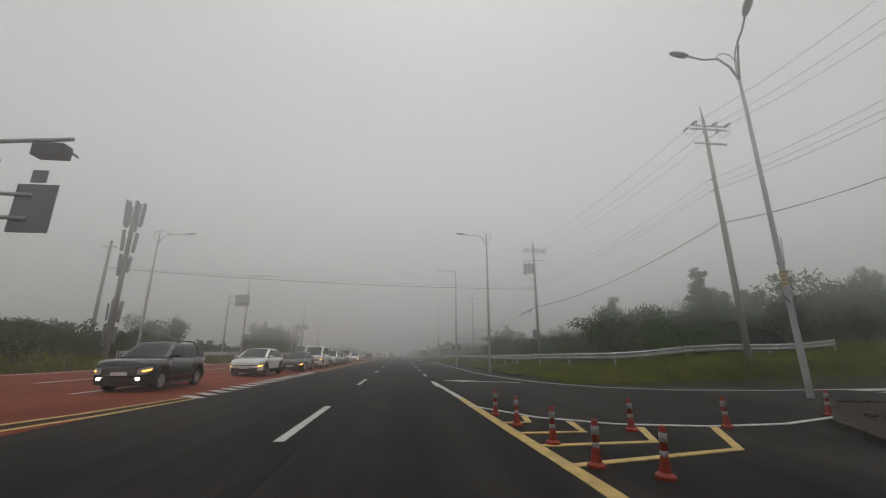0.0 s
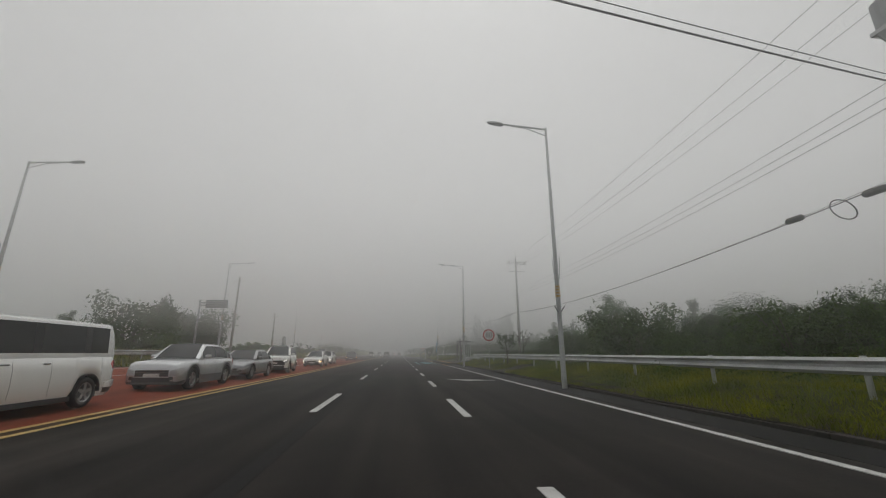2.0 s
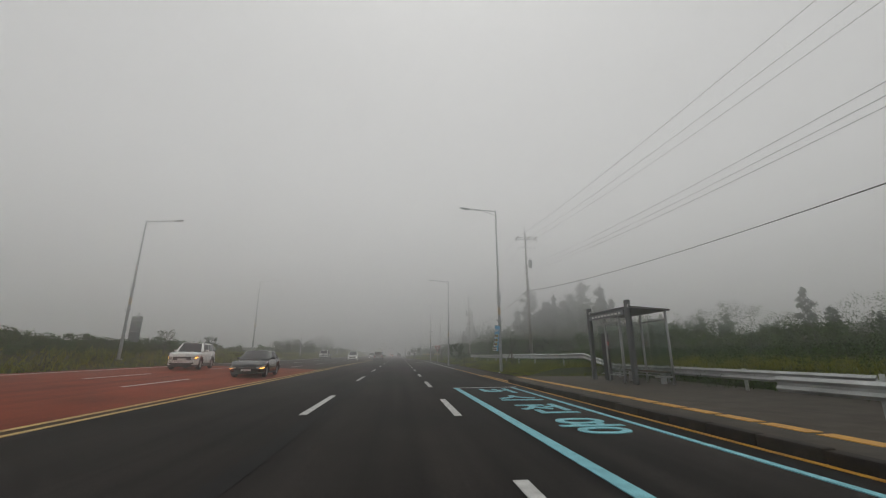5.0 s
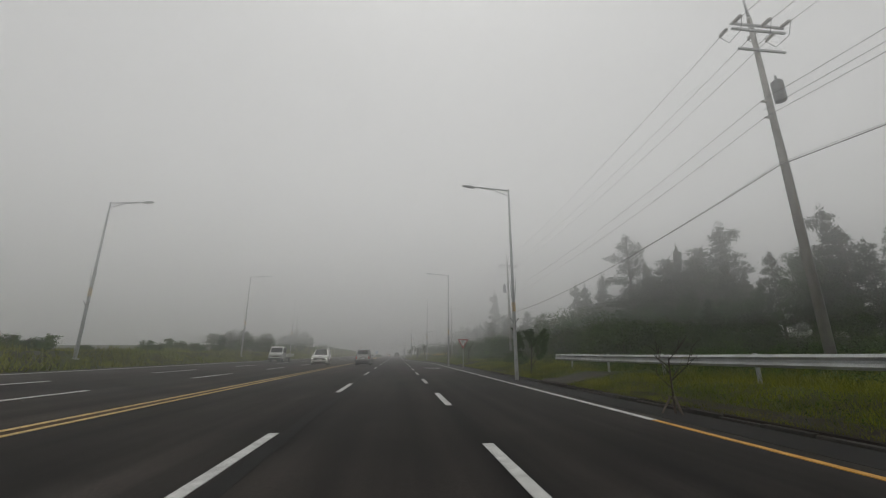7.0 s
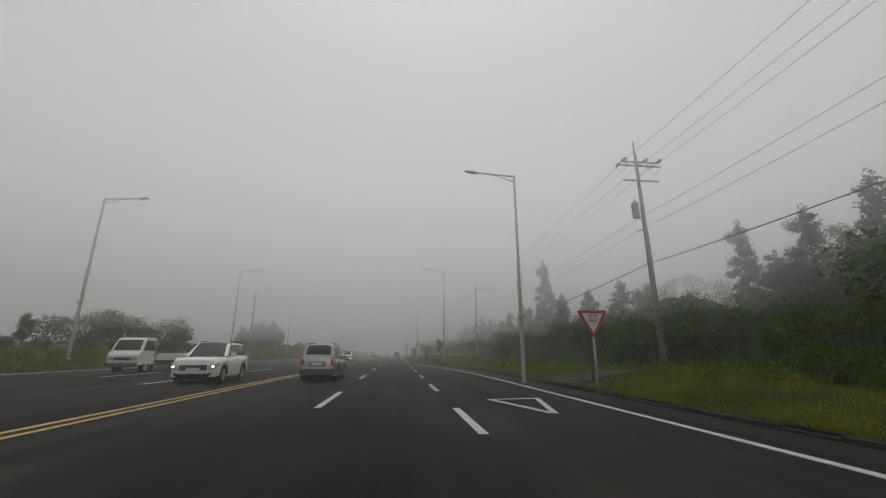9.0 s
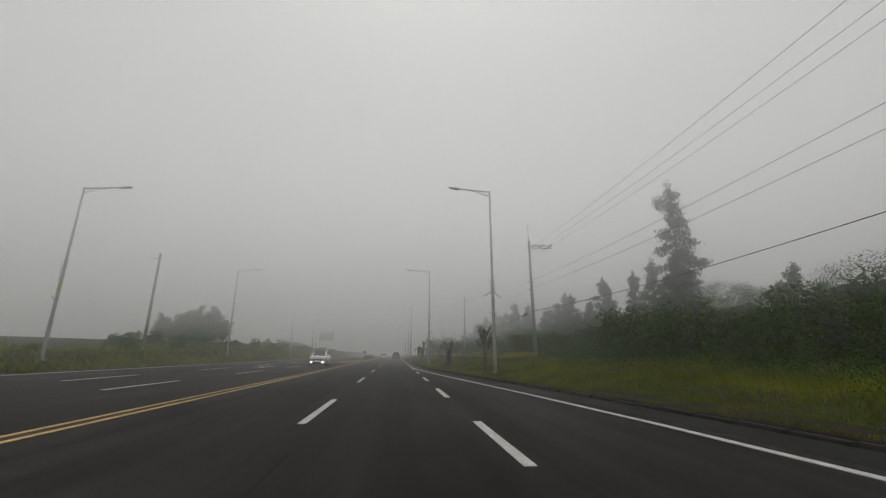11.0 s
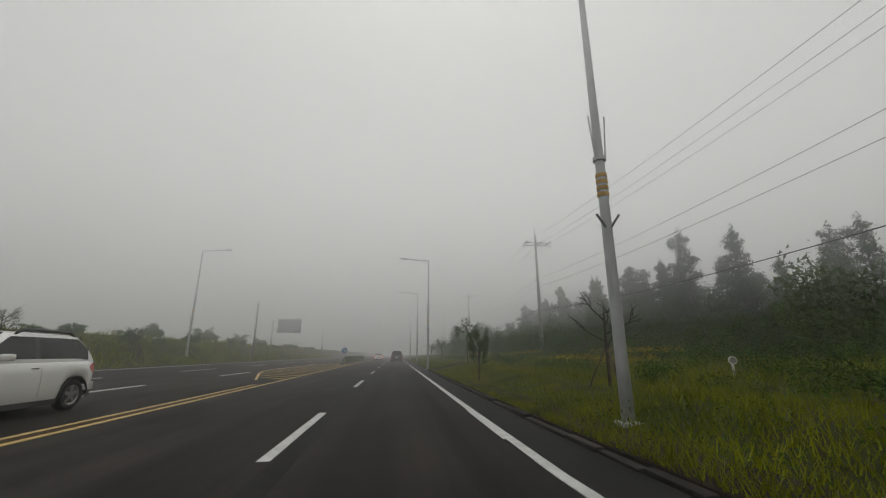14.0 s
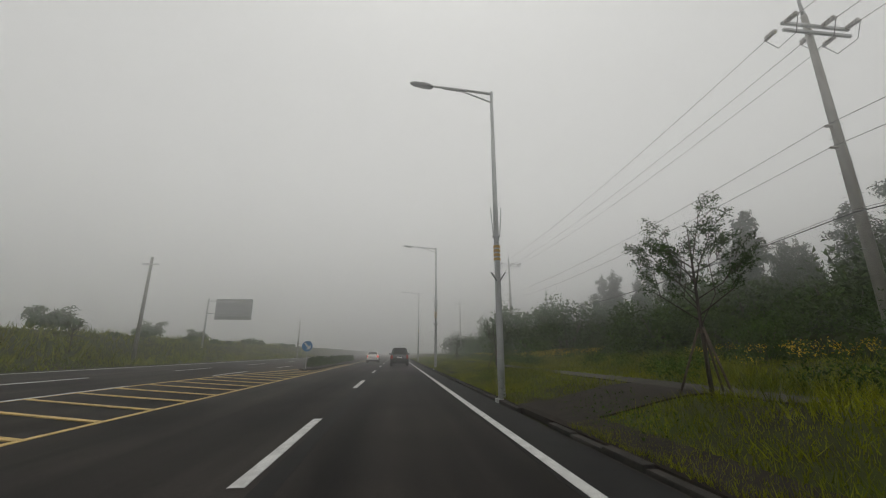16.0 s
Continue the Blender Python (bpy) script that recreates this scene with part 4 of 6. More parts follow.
def delineator(x, y, tilt=0.0, h=0.55):
    d = thing("delineator_post", "orange rubber delineator post with reflective bands", "delineator post", "delineator posts", m=pose(x, y, 0, tilt, tilt * 0.6))
    bm = bmesh.new()
    tube(bm, [(0, 0, 0.0), (0, 0, 0.04), (0, 0, 0.07), (0, 0, 0.25)], [0.11, 0.11, 0.065, 0.042], 14)
    part("foot", bm, ORANGE_RUBBER, d, smooth=False)
    part("post", tube(bmesh.new(), [(0, 0, 0.2), (0, 0, h - 0.02), (0, 0, h)], [0.042, 0.04, 0.03], 12), ORANGE_RUBBER, d, smooth=True)
    for z0 in (h - 0.17, h - 0.36):
        part("band", tube(bmesh.new(), [(0, 0, z0), (0, 0, z0 + 0.1)], 0.0445, 12), REFLECTIVE, d, "pale reflective band", smooth=True)


for x, y, a in ((2.15, 9.4, 2), (2.25, 8.0, -1), (2.35, 6.4, 1), (2.4, 5.1, 2), (4.15, 7.3, 0), (6.1, 7.4, -2), (2.95, 4.6, 3), (9.6, 8.6, 2)):
    delineator(x, y, a)

mark = thing("round_marker", "small white round reflector on a short post", "marker post", m=pose(8.9, 215.4, ground_z(8.9, 215.4)) @ Matrix.Diagonal((0.75, 0.75, 0.62, 1)))
part("post", tube(bmesh.new(), [(0, 0.03, -0.1), (0, 0.03, 0.85)], 0.045, 10), WHITE_PAINT, mark, smooth=True)
part("reflector", disc(bmesh.new(), 0.13, -0.03, 0.0), REFLECTIVE, mark, "round grey reflector").location = (0, 0, 0.78)
part("rim", disc(bmesh.new(), 0.17, -0.02, 0.02), WHITE_PAINT, mark, "white rim").location = (0, 0, 0.78)

post = thing("information_post", "dark narrow roadside cabinet with a small pale label", "roadside cabinet", m=pose(4.75, 203.9, ground_z(4.75, 203.9), 0, 2, -28))
part("body", box(bmesh.new(), -0.1, 0.1, -0.3, 0.3, 0.12, 1.5, 0.02), SHELTER_METAL, post)
part("foot", box(bmesh.new(), -0.24, 0.24, -0.4, 0.4, -0.15, 0.06, 0.03), PATH, post)
part("plinth", box(bmesh.new(), -0.08, 0.08, -0.22, 0.22, 0.06, 0.14, 0.005), PLASTIC, post)
door = part("door", box(bmesh.new(), -0.085, 0.085, -0.312, -0.296, 0.16, 1.46, 0.004), PLASTIC, post, "black narrow door")
part("label_plate", box(bmesh.new(), -0.05, 0.05, -0.318, -0.31, 1.2, 1.4), WHITE_PAINT, door, "pale label plate")
for z in (1.36, 1.3, 1.25):
    part("print_bar", box(bmesh.new(), -0.035, 0.035, -0.322, -0.316, z - 0.015, z + 0.015), BLACK_INK, door)
for x_ in (-0.06, 0.06):
    part("groove", box(bmesh.new(), x_ - 0.006, x_ + 0.006, -0.316, -0.31, 0.2, 1.15), SIGN_GREY, door)

# ---- bus stop ----
plat = slab("bus_platform", [(5.75, 84), (13.0, 84), (13.0, 103), (6.6, 103.5), (5.75, 101)], -0.3, 0.16, PAVING)
tagged(plat, "raised bus platform of dark paving blocks", "platform", kind="structure")
for i in range(19):
    bm = bmesh.new()
    box(bm, 6.55, 6.85, 84.1 + i, 84.95 + i, 0.15, 0.172, 0.004)
    tagged(part("tactile_tile", bm, ORANGE_LINE, plat), "")
shel = thing("bus_shelter", "dark steel bus shelter with glass panes", "bus shelter", m=pose(9.7, 98.55, 0.16) @ Matrix.Diagonal((1, 1.28, 1.06, 1)))
for y in (-1.35, 1.35):
    bm = bmesh.new()
    box(bm, -0.085, 0.085, y - 0.1, y + 0.1, 0, 3.2, 0.05)
    p = part("front_post", bm, SHELTER_METAL, shel, "broad dark grey front post")
    ringm = disc(bmesh.new(), 0.08, -0.115, -0.098, 20)
    q = part("badge", ringm, WHITE_PAINT, p, "round pale badge")
    q.location = (0, y, 2.95)
    ringm = disc(bmesh.new(), 0.05, -0.12, -0.11, 20)
    part("badge_centre", ringm, SHELTER_METAL, p).location = (0, y, 2.95)
for x, y in ((1.6, -1.4), (1.6, 0.0), (1.6, 1.38)):
    part("rear_post", tube(bmesh.new(), [(x, y, 0), (x, y, 2.78)], 0.045, 8), STEEL, shel, smooth=True)
bm = bmesh.new()
v = [bm.verts.new(p) for p in ((-0.05, -1.5, 2.88), (1.75, -1.5, 2.78), (1.75, 1.42, 2.78), (-0.05, 1.42, 2.88), (-0.05, -1.5, 2.95), (1.75, -1.5, 2.84), (1.75, 1.42, 2.84), (-0.05, 1.42, 2.95))]
for f in ((0, 3, 2, 1), (4, 5, 6, 7), (0, 1, 5, 4), (1, 2, 6, 5), (2, 3, 7, 6), (3, 0, 4, 7)):
    bm.faces.new([v[i] for i in f])
part("roof", bm, SHELTER_METAL, shel)
bm = bmesh.new()
box(bm, -0.1, 0.0, -1.22, 1.22, 2.62, 2.82, 0.01)
fascia = part("fascia", bm, SIGN_GREY, shel, "grey name board")
for i in range(9):
    bm = bmesh.new()
    box(bm, -0.108, -0.1, -1.05 + 0.235 * i, -0.9 + 0.235 * i, 2.68, 2.76)
    part("print_bar", bm, WHITE_PAINT, fascia)
for x0, y0, x1, y1 in ((1.6, -1.35, 1.6, -0.05), (1.6, 0.05, 1.6, 1.33), (0.4, 1.38, 1.55, 1.38), (0.8, -1.4, 1.55, -1.4), (0.25, -0.36, 0.25, 0.56)):
    bm = bmesh.new()
    dx, dy = (0.005, 0) if x0 == x1 else (0, 0.005)
    box(bm, min(x0, x1) - dx, max(x0, x1) + dx, min(y0, y1) - dy, max(y0, y1) + dy, 0.3, 2.4)
    pane = part("pane", bm, clear_glass, shel, "clear glass pane")
    pane.visible_shadow = False
    for zz in (0.27, 2.43):
        part("pane_rail", tube(bmesh.new(), [(x0, y0, zz), (x1, y1, zz)], 0.03, 6), STEEL, shel, smooth=True)
for y in (-0.4, 0.6):
    part("front_upright", tube(bmesh.new(), [(0.25, y, 0), (0.25, y, 2.76)], 0.04, 8), STEEL, shel, smooth=True)
bm = bmesh.new()
box(bm, 0.5, 0.72, 1.05, 1.35, 0, 2.05, 0.03)
info = part("display_column", bm, PLASTIC, shel, "black bus information column")
for k in range(2):
    bm = bmesh.new()
    box(bm, 0.57, 0.65, 1.035, 1.052, 1.6 - 0.09 * k, 1.63 - 0.09 * k)
    part("display", bm, LED_RED, info, "lit red display")
bm = bmesh.new()
box(bm, 1.15, 1.5, -1.4, 0.8, 0.42, 0.48, 0.015)
bench = part("bench", bm, STAKE, shel)
for y in (-1.2, 0.6):
    bm = bmesh.new()
    box(bm, 1.23, 1.43, y - 0.04, y + 0.04, 0, 0.42)
    part("bench_leg", bm, STEEL, bench)
for y in (-0.3, 0.1, 0.5):
    part("hoop", tube(bmesh.new(), [(0.1, y + 0.2 * math.cos(a), 2.6 + 0.28 * math.sin(a)) for a in (3.14, 3.6, 4.1, 4.71, 5.3, 5.8, 6.28)], 0.018, 6), STEEL, shel, "bent steel hoop under the roof", smooth=True)


# ---- vehicles ----
def wheel_meshes(r, rim_mat):
    bm = bmesh.new()
    prof = [(-0.1, r * 0.66), (-0.11, r * 0.86), (-0.09, r * 0.97), (-0.05, r), (0.05, r), (0.09, r * 0.97), (0.11, r * 0.86), (0.1, r * 0.66)]
    rings = [[bm.verts.new((x, q * math.cos(a), q * math.sin(a))) for x, q in prof] for a in [k * math.tau / 24 for k in range(24)]]
    for i in range(24):
        a, b = rings[i], rings[(i + 1) % 24]
        for k in range(len(prof)):
            bm.faces.new((a[k], b[k], b[(k + 1) % len(prof)], a[(k + 1) % len(prof)]))
    tyre = mesh_of("tyre", bm, DARK, True)
    bm = bmesh.new()
    q = r * 0.66
    ringa = [[bm.verts.new((x, rr * math.cos(a), rr * math.sin(a))) for x, rr in ((0.09, q), (0.1, q * 0.97), (0.085, q * 0.88), (0.02, q * 0.86))] for a in [k * math.tau / 24 for k in range(24)]]
    for i in range(24):
        a, b = ringa[i], ringa[(i + 1) % 24]
        for k in range(3):
            bm.faces.new((a[k], b[k], b[k + 1], a[k + 1]))
    for s in range(5):
        a = s * math.tau / 5 + 0.3
        n = Vector((0, -math.sin(a), math.cos(a)))
        d = Vector((0, math.cos(a), math.sin(a)))
        vs = []
        for dist, half in ((0.0, 0.05), (q * 0.9, 0.032)):
            for sg in (-1, 1):
                for xx in (0.04, 0.085):
                    vs.append(bm.verts.new(d * dist + n * sg * half + Vector((xx, 0, 0))))
        for f in ((1, 3, 7, 5), (0, 1, 5, 4), (3, 2, 6, 7), (4, 5, 7, 6)):
            bm.faces.new([vs[i] for i in f])
    tube(bm, [(0.03, 0, 0), (0.09, 0, 0), (0.1, 0, 0)], [q * 0.22, q * 0.2, q * 0.12], 12)
    rim = mesh_of("rim", bm, rim_mat, False)
    bm = bmesh.new()
    tube(bm, [(0.0, 0, 0), (0.02, 0, 0)], q * 0.9, 20)
    drum = mesh_of("brake_drum", bm, PLASTIC)
    return tyre, rim, drum


WHEELS = {}


def block(name, root, mat, x0, x1, y0, y1, z0, z1, bevel=0.02, label=""):
    return part(name, box(bmesh.new(), x0, x1, y0, y1, z0, z1, bevel), mat, root, label)


def panel(corners, out, thick=0.012):
    """A thin plate on four corners, lifted along out."""
    bm = bmesh.new()
    out = Vector(out).normalized()
    a = [bm.verts.new(Vector(c) + out * thick) for c in corners]
    b = [bm.verts.new(Vector(c) - out * 0.02) for c in corners]
    bm.faces.new(a)
    bm.faces.new(b[::-1])
    n = len(a)
    for k in range(n):
        bm.faces.new((a[k], b[k], b[(k + 1) % n], a[(k + 1) % n]))
    return bm


# lamps and openings of a car's face, from half its width and the height of its bonnet
FACES = {
    "sedan": {"lamp": lambda w, h: ([0.58 * w, 0.82 * w, 0.95 * w, 0.95 * w + 0.28], [h - 0.37, h - 0.4, h - 0.36, h - 0.25], [h - 0.3, h - 0.28, h - 0.24, h - 0.2]), "grille": (0.5, 0.42, 0.29), "bars": 2, "intake": (0.66, 0.07, 0.22), "drop": 0.17},
    "electric": {"lamp": lambda w, h: ([0.6 * w, 0.84 * w, 0.95 * w, 0.95 * w + 0.42], [h - 0.37, h - 0.36, h - 0.34, h - 0.2], [h - 0.33, h - 0.28, h - 0.23, h - 0.16]), "grille": (0.66, 0.37, 0.32), "bars": 0, "intake": (0.78, 0.08, 0.27), "drop": 0.2},
    "upright": {"lamp": lambda w, h: ([0.62 * w, 0.8 * w, 0.92 * w, 0.92 * w + 0.22], [h - 0.48, h - 0.5, h - 0.46, h - 0.32], [h - 0.32, h - 0.28, h - 0.25, h - 0.22]), "grille": (0.58, 0.52, 0.29), "bars": 4, "intake": (0.66, 0.06, 0.24), "drop": 0.09},
    "bold": {"lamp": lambda w, h: ([0.7 * w, 0.84 * w, 0.94 * w, 0.94 * w + 0.2], [h - 0.36, h - 0.48, h - 0.44, h - 0.32], [h - 0.34, h - 0.28, h - 0.26, h - 0.23]), "drl": lambda w, h: ([0.66 * w, 0.74 * w, 0.82 * w, 0.92 * w], [h - 0.4, h - 0.36, h - 0.32, h - 0.28], [h - 0.35, h - 0.31, h - 0.28, h - 0.25]), "grille": (0.78, 0.6, 0.29), "bars": 1, "intake": (0.74, 0.04, 0.24), "drop": 0.09},
}


def car(name, label, place, turn, L, W, H, base, paint_mat, hood, belt, tail, cowl, roof0, roof1, rear, front_over=0.9, r=0.34, clear=0.22, rails=False, clad=None, lamps=LENS, blink=None, group="cars in the road", category="car", rim=ALLOY, rear_lamps=TAIL, roof_w=0.73, roof_mat=None, lit_low=None, skirt=None, face="sedan", tail_tall=0.2):
    """A car that faces +y before it is turned: cowl, roof0, roof1 and rear are measured back from the nose."""
    root = thing(name, label, category, group, m=pose(*place, 0, 0, turn))
    nose, tl = L / 2, -L / 2
    yA, yB, yC, yD = nose - cowl, nose - roof0, nose - roof1, nose - rear
    axles = (nose - front_over, nose - front_over - base)
    hw = W / 2

    def half_width(y):
        e = max(0.0, abs(y) - (L / 2 - 0.55)) / 0.55
        return hw * (1 - 0.16 * e ** 2.2)

    def top(y):
        if y > yA:
            u = (nose - y) / (nose - yA)
            return hood - FACES[face]["drop"] * (1 - ease(0, 0.3, u)) + (belt - hood) * ease(0.35, 1.0, u) * 0.9
        if y > yD:
            return belt + 0.02 * ease(yA, yD, y)
        u = (y - tl) / max(0.05, yD - tl)
        return tail + (belt - tail) * ease(0.2, 1.0, u)

    def bottom(y):
        z = clear + 0.06 * max(0.0, abs(y) - (L / 2 - 0.3)) / 0.3
        for a in axles:
            d = abs(y - a)
            R = r + 0.07
            if d < R:
                z = max(z, r + math.sqrt(R * R - d * d))
        return z

    ys = sorted(set([round(tl + (L * k) / 56, 4) for k in range(57)] + [round(a + s * (r + 0.069), 4) for a in axles for s in (-1, 1)]))
    bm = bmesh.new()
    rows = []
    for y in ys:
        w_, zb, zt = half_width(y), bottom(y), top(y)
        if y in (ys[0], ys[-1]):
            zt -= 0.07 if y > 0 or yD - tl > 0.2 else 0.015
            zb += 0.05
        zt = max(zt, zb + 0.1)
        d = zt - zb
        sec = [(w_ * 0.93, zb), (w_ * 0.995, zb + d * 0.12), (w_, zb + d * 0.45), (w_ * 0.985, zb + d * 0.72), (w_ * 0.94, zt - 0.04), (w_ * 0.84, zt), (w_ * 0.45, zt + 0.025), (0, zt + 0.03)]
        rows.append([bm.verts.new((x, y, z)) for x, z in sec] + [bm.verts.new((-x, y, z)) for x, z in sec[-2::-1]])
    for r0, r1 in zip(rows, rows[1:]):
        for k in range(len(r0) - 1):
            bm.faces.new((r0[k], r0[k + 1], r1[k + 1], r1[k]))
    bm.faces.new(rows[0])
    bm.faces.new(rows[-1][::-1])
    part("body", bm, paint_mat, root, smooth=True)
    block("underbody", root, PLASTIC, -hw * 0.8, hw * 0.8, tl + 0.25, nose - 0.25, clear - 0.02, clear + 0.35, 0.03)
    for a in axles:
        for s in (-1, 1):
            ring = bmesh.new()
            R = r + 0.07
            for k in range(10):
                a0, a1 = (math.pi * q / 10 for q in (k, k + 1))
                v = [ring.verts.new((s * (hw + 0.012) if e else s * hw * 0.9, a + rr * math.cos(q), max(clear, r + rr * math.sin(q)))) for q in (a0, a1) for rr in (R - 0.012, R + (0.06 if clad else 0.015)) for e in (1,)]
                ring.faces.new((v[0], v[1], v[3], v[2]))
                v2 = [ring.verts.new((xx, a + (R - 0.012) * math.cos(q), max(clear, r + (R - 0.012) * math.sin(q)))) for q in (a0, a1) for xx in (s * (hw + 0.012), s * hw * 0.55)]
                ring.faces.new((v2[0], v2[1], v2[3], v2[2]))
            part("wheel_arch", ring, clad or PLASTIC, root)
    # cabin: one curved surface, cut into roof, pillars and panes
    wb, wr = hw * 0.915, hw * roof_w
    yr0, yr1 = yB, yC

    def roof_z(y):
        if y > yr0:
            u = (yA - y) / (yA - yr0)
            z = belt + (H - belt) * (1.12 * u - 0.12 * u * u * u)
        elif y < yr1:
            u = (y - yD) / max(0.05, yr1 - yD)
            z = max(belt, tail) - 0.02 + (H - 0.03 - max(belt, tail)) * min(1.0, 1.15 * u - 0.15 * u ** 3)
        else:
            z = H - 0.035 * ((y - (yr0 * 0.6 + yr1 * 0.4)) / (yr0 - yr1)) ** 2
        return min(z, H)

    def side_x(z):
        u = max(0.0, (z - belt) / (H - belt))
        return wb - (wb - wr) * u ** 1.25

    levels = (0.0, 0.06, 0.14, 0.3, 0.5, 0.68, 0.8, 0.9, 0.97, 1.0)
    n_st = 44
    ys2 = [yD + (yA - yD) * k / n_st for k in range(n_st + 1)]
    grid = []
    for y in ys2:
        zr = max(roof_z(y), belt + 0.012)
        sec = []
        for q in levels:
            z = belt - 0.03 + (zr - belt + 0.03) * q
            inset = 0.03 * max(0.0, (q - 0.9) / 0.1) ** 2
            sec.append(Vector(((side_x(z) - inset) * min(1.0, half_width(y) / hw + 0.02), y, z)))
        ex, ez = sec[-1].x, sec[-1].z
        crown = 0.035 + 0.02 * (zr - belt) / (H - belt)
        sec += [Vector((ex * 0.86, y, ez + crown * 0.5)), Vector((ex * 0.45, y, ez + crown * 0.9)), Vector((0, y, ez + crown))]
        grid.append(sec)
    n_side = len(levels) - 1
    kinds = {}

    def kind_of(i, j):
        y, z = (ys2[i] + ys2[i + 1]) / 2, grid[i][n_side].z
        if j >= n_side + 0:
            if y > yr0 + 0.04 and j > n_side:
                return "windscreen"
            if y < yr1 - 0.02 and j > n_side and y > yD + 0.1 * (yr1 - yD):
                return "rear_window"
            return "roof"
        if 2 <= j <= 6 and z > belt + 0.16:
            s = (yA - y) / (yA - yD)
            if 0.1 < s < 0.92:
                if abs(s - pillars[0]) < 0.018 or abs(s - pillars[1]) < 0.018:
                    return "pillar" + str(int(s > 0.6))
                return "side_window" + str(sum(s > p for p in pillars))
        return "roof"

    pillars = (0.43, 0.75)
    for i in range(n_st):
        for j in range(len(grid[0]) - 1):
            kinds.setdefault(kind_of(i, j), []).append((i, j))
    looks = {"roof": (roof_mat or paint_mat, ""), "pillar0": (PLASTIC, "black window pillar"), "pillar1": (PLASTIC, "black window pillar"), "windscreen": (GLASS, "dark windscreen"), "rear_window": (GLASS, "dark rear window")}
    for nm, cells in kinds.items():
        for sides in (((1, -1),) if nm in ("roof", "windscreen", "rear_window") else ((1,), (-1,))):
            bm = bmesh.new()
            seen = {}
            for i, j in cells:
                for s in sides:
                    q = []
                    for a, b in ((i, j), (i, j + 1), (i + 1, j + 1), (i + 1, j)):
                        p = grid[a][b]
                        key = (a, b, s if p.x > 1e-6 else 0)
                        if key not in seen:
                            seen[key] = bm.verts.new((p.x * s, p.y, p.z))
                        q.append(seen[key])
                    bm.faces.new(q if s > 0 else q[::-1])
            mat, lab = looks.get(nm, (GLASS, "dark side window"))
            part("side_window" if nm.startswith("side") else nm.rstrip("01"), bm, mat, root, lab, smooth=True)

    def side_at(y, z):
        """Half the body's width at a height."""
        w_, zb, zt = half_width(y), bottom(y), top(y)
        u = (z - zb) / (zt - zb)
        return w_ * float(np.interp(u, (0, 0.12, 0.45, 0.72, 0.94, 1.0), (0.93, 0.995, 1.0, 0.985, 0.94, 0.84)))

    def wrap(nm, mat, s, end, dist, low, high, lab="", out=0.012):
        """A lens that follows the body round a corner; dist runs outwards from the middle, end is 1 at the nose."""
        bm = bmesh.new()
        rows_ = []
        corner = half_width(nose)
        dense = np.linspace(dist[0], dist[-1], 14)
        for q in dense:
            pair = []
            for z in (float(np.interp(q, dist, low)), float(np.interp(q, dist, high))):
                back = max(0.0, q - corner)
                y = (nose - back) * end
                x = min(q, side_at(y, z)) if back == 0 else side_at(y, z)
                pair += [(s * (x + (out if q > corner * 0.96 else 0)), y + end * (out if back < 0.06 else 0), z), (s * (x - 0.06), y - end * 0.06, z)]
            rows_.append([bm.verts.new(p) for p in pair])
        for a, b in zip(rows_, rows_[1:]):
            for k, m in ((0, 2), (2, 3), (1, 0)):
                bm.faces.new((a[k], b[k], b[m], a[m]))
        bm.faces.new([rows_[0][k] for k in (0, 1, 3, 2)])
        bm.faces.new([rows_[-1][k] for k in (0, 2, 3, 1)])
        part(nm, bm, mat, root, lab, smooth=False)

    for s in (1, -1):
        bm = bmesh.new()
        box(bm, min(s * (hw - 0.06), s * (hw + 0.16)), max(s * (hw - 0.06), s * (hw + 0.16)), yA - 0.5, yA - 0.36, belt + 0.02, belt + 0.16, 0.045)
        part("mirror", bm, paint_mat, root, smooth=True)
        for yy in (yA - 1.2, yA - 2.15):
            if yy > tl + 1.0:
                x_ = side_at(yy, belt - 0.14)
                block("door_handle", root, CHROME, min(s * (x_ - 0.02), s * (x_ + 0.02)), max(s * (x_ - 0.02), s * (x_ + 0.02)), yy - 0.1, yy + 0.08, belt - 0.155, belt - 0.125, 0.008)
        for yy in (yA - 0.35, yA - 1.38, yA - 2.3):
            if abs(yy - axles[1]) > r + 0.1:
                bm = bmesh.new()
                zs = [clear + 0.16 + (belt - 0.08 - clear - 0.16) * k / 8 for k in range(9)]
                lf = [[bm.verts.new((s * (side_at(yy, z) + 0.003), yy + e, z)) for z in zs] for e in (-0.005, 0.005)]
                for k in range(8):
                    bm.faces.new((lf[0][k], lf[1][k], lf[1][k + 1], lf[0][k + 1]))
                part("door_gap", bm, PLASTIC, root)
        block("side_skirt", root, clad or PLASTIC, min(s * hw * 0.85, s * (hw + 0.01)), max(s * hw * 0.85, s * (hw + 0.01)), axles[1] + r + 0.12, axles[0] - r - 0.12, clear - 0.03, clear + (0.27 if clad is CLADDING else 0.2 if clad else 0.08), 0.015)
        # lamps at both ends, wrapped round the corners
        wrap("headlamp", LENS, s, 1, *FACES[face]["lamp"](hw, hood))
        if lamps is HEAD_ON:
            zl = hood - 0.36 if FACES[face]["drop"] < 0.1 else hood - 0.33
            wrap("lit_bulb", HEAD_ON, s, 1, [0.76 * hw, 0.8 * hw, 0.84 * hw], [zl - 0.02, zl - 0.035, zl - 0.02], [zl + 0.02, zl + 0.035, zl + 0.02], "lit headlamp bulb", 0.02)
        if FACES[face].get("drl"):
            wrap("daytime_lamp", DAY_ON, s, 1, *FACES[face]["drl"](hw, hood))
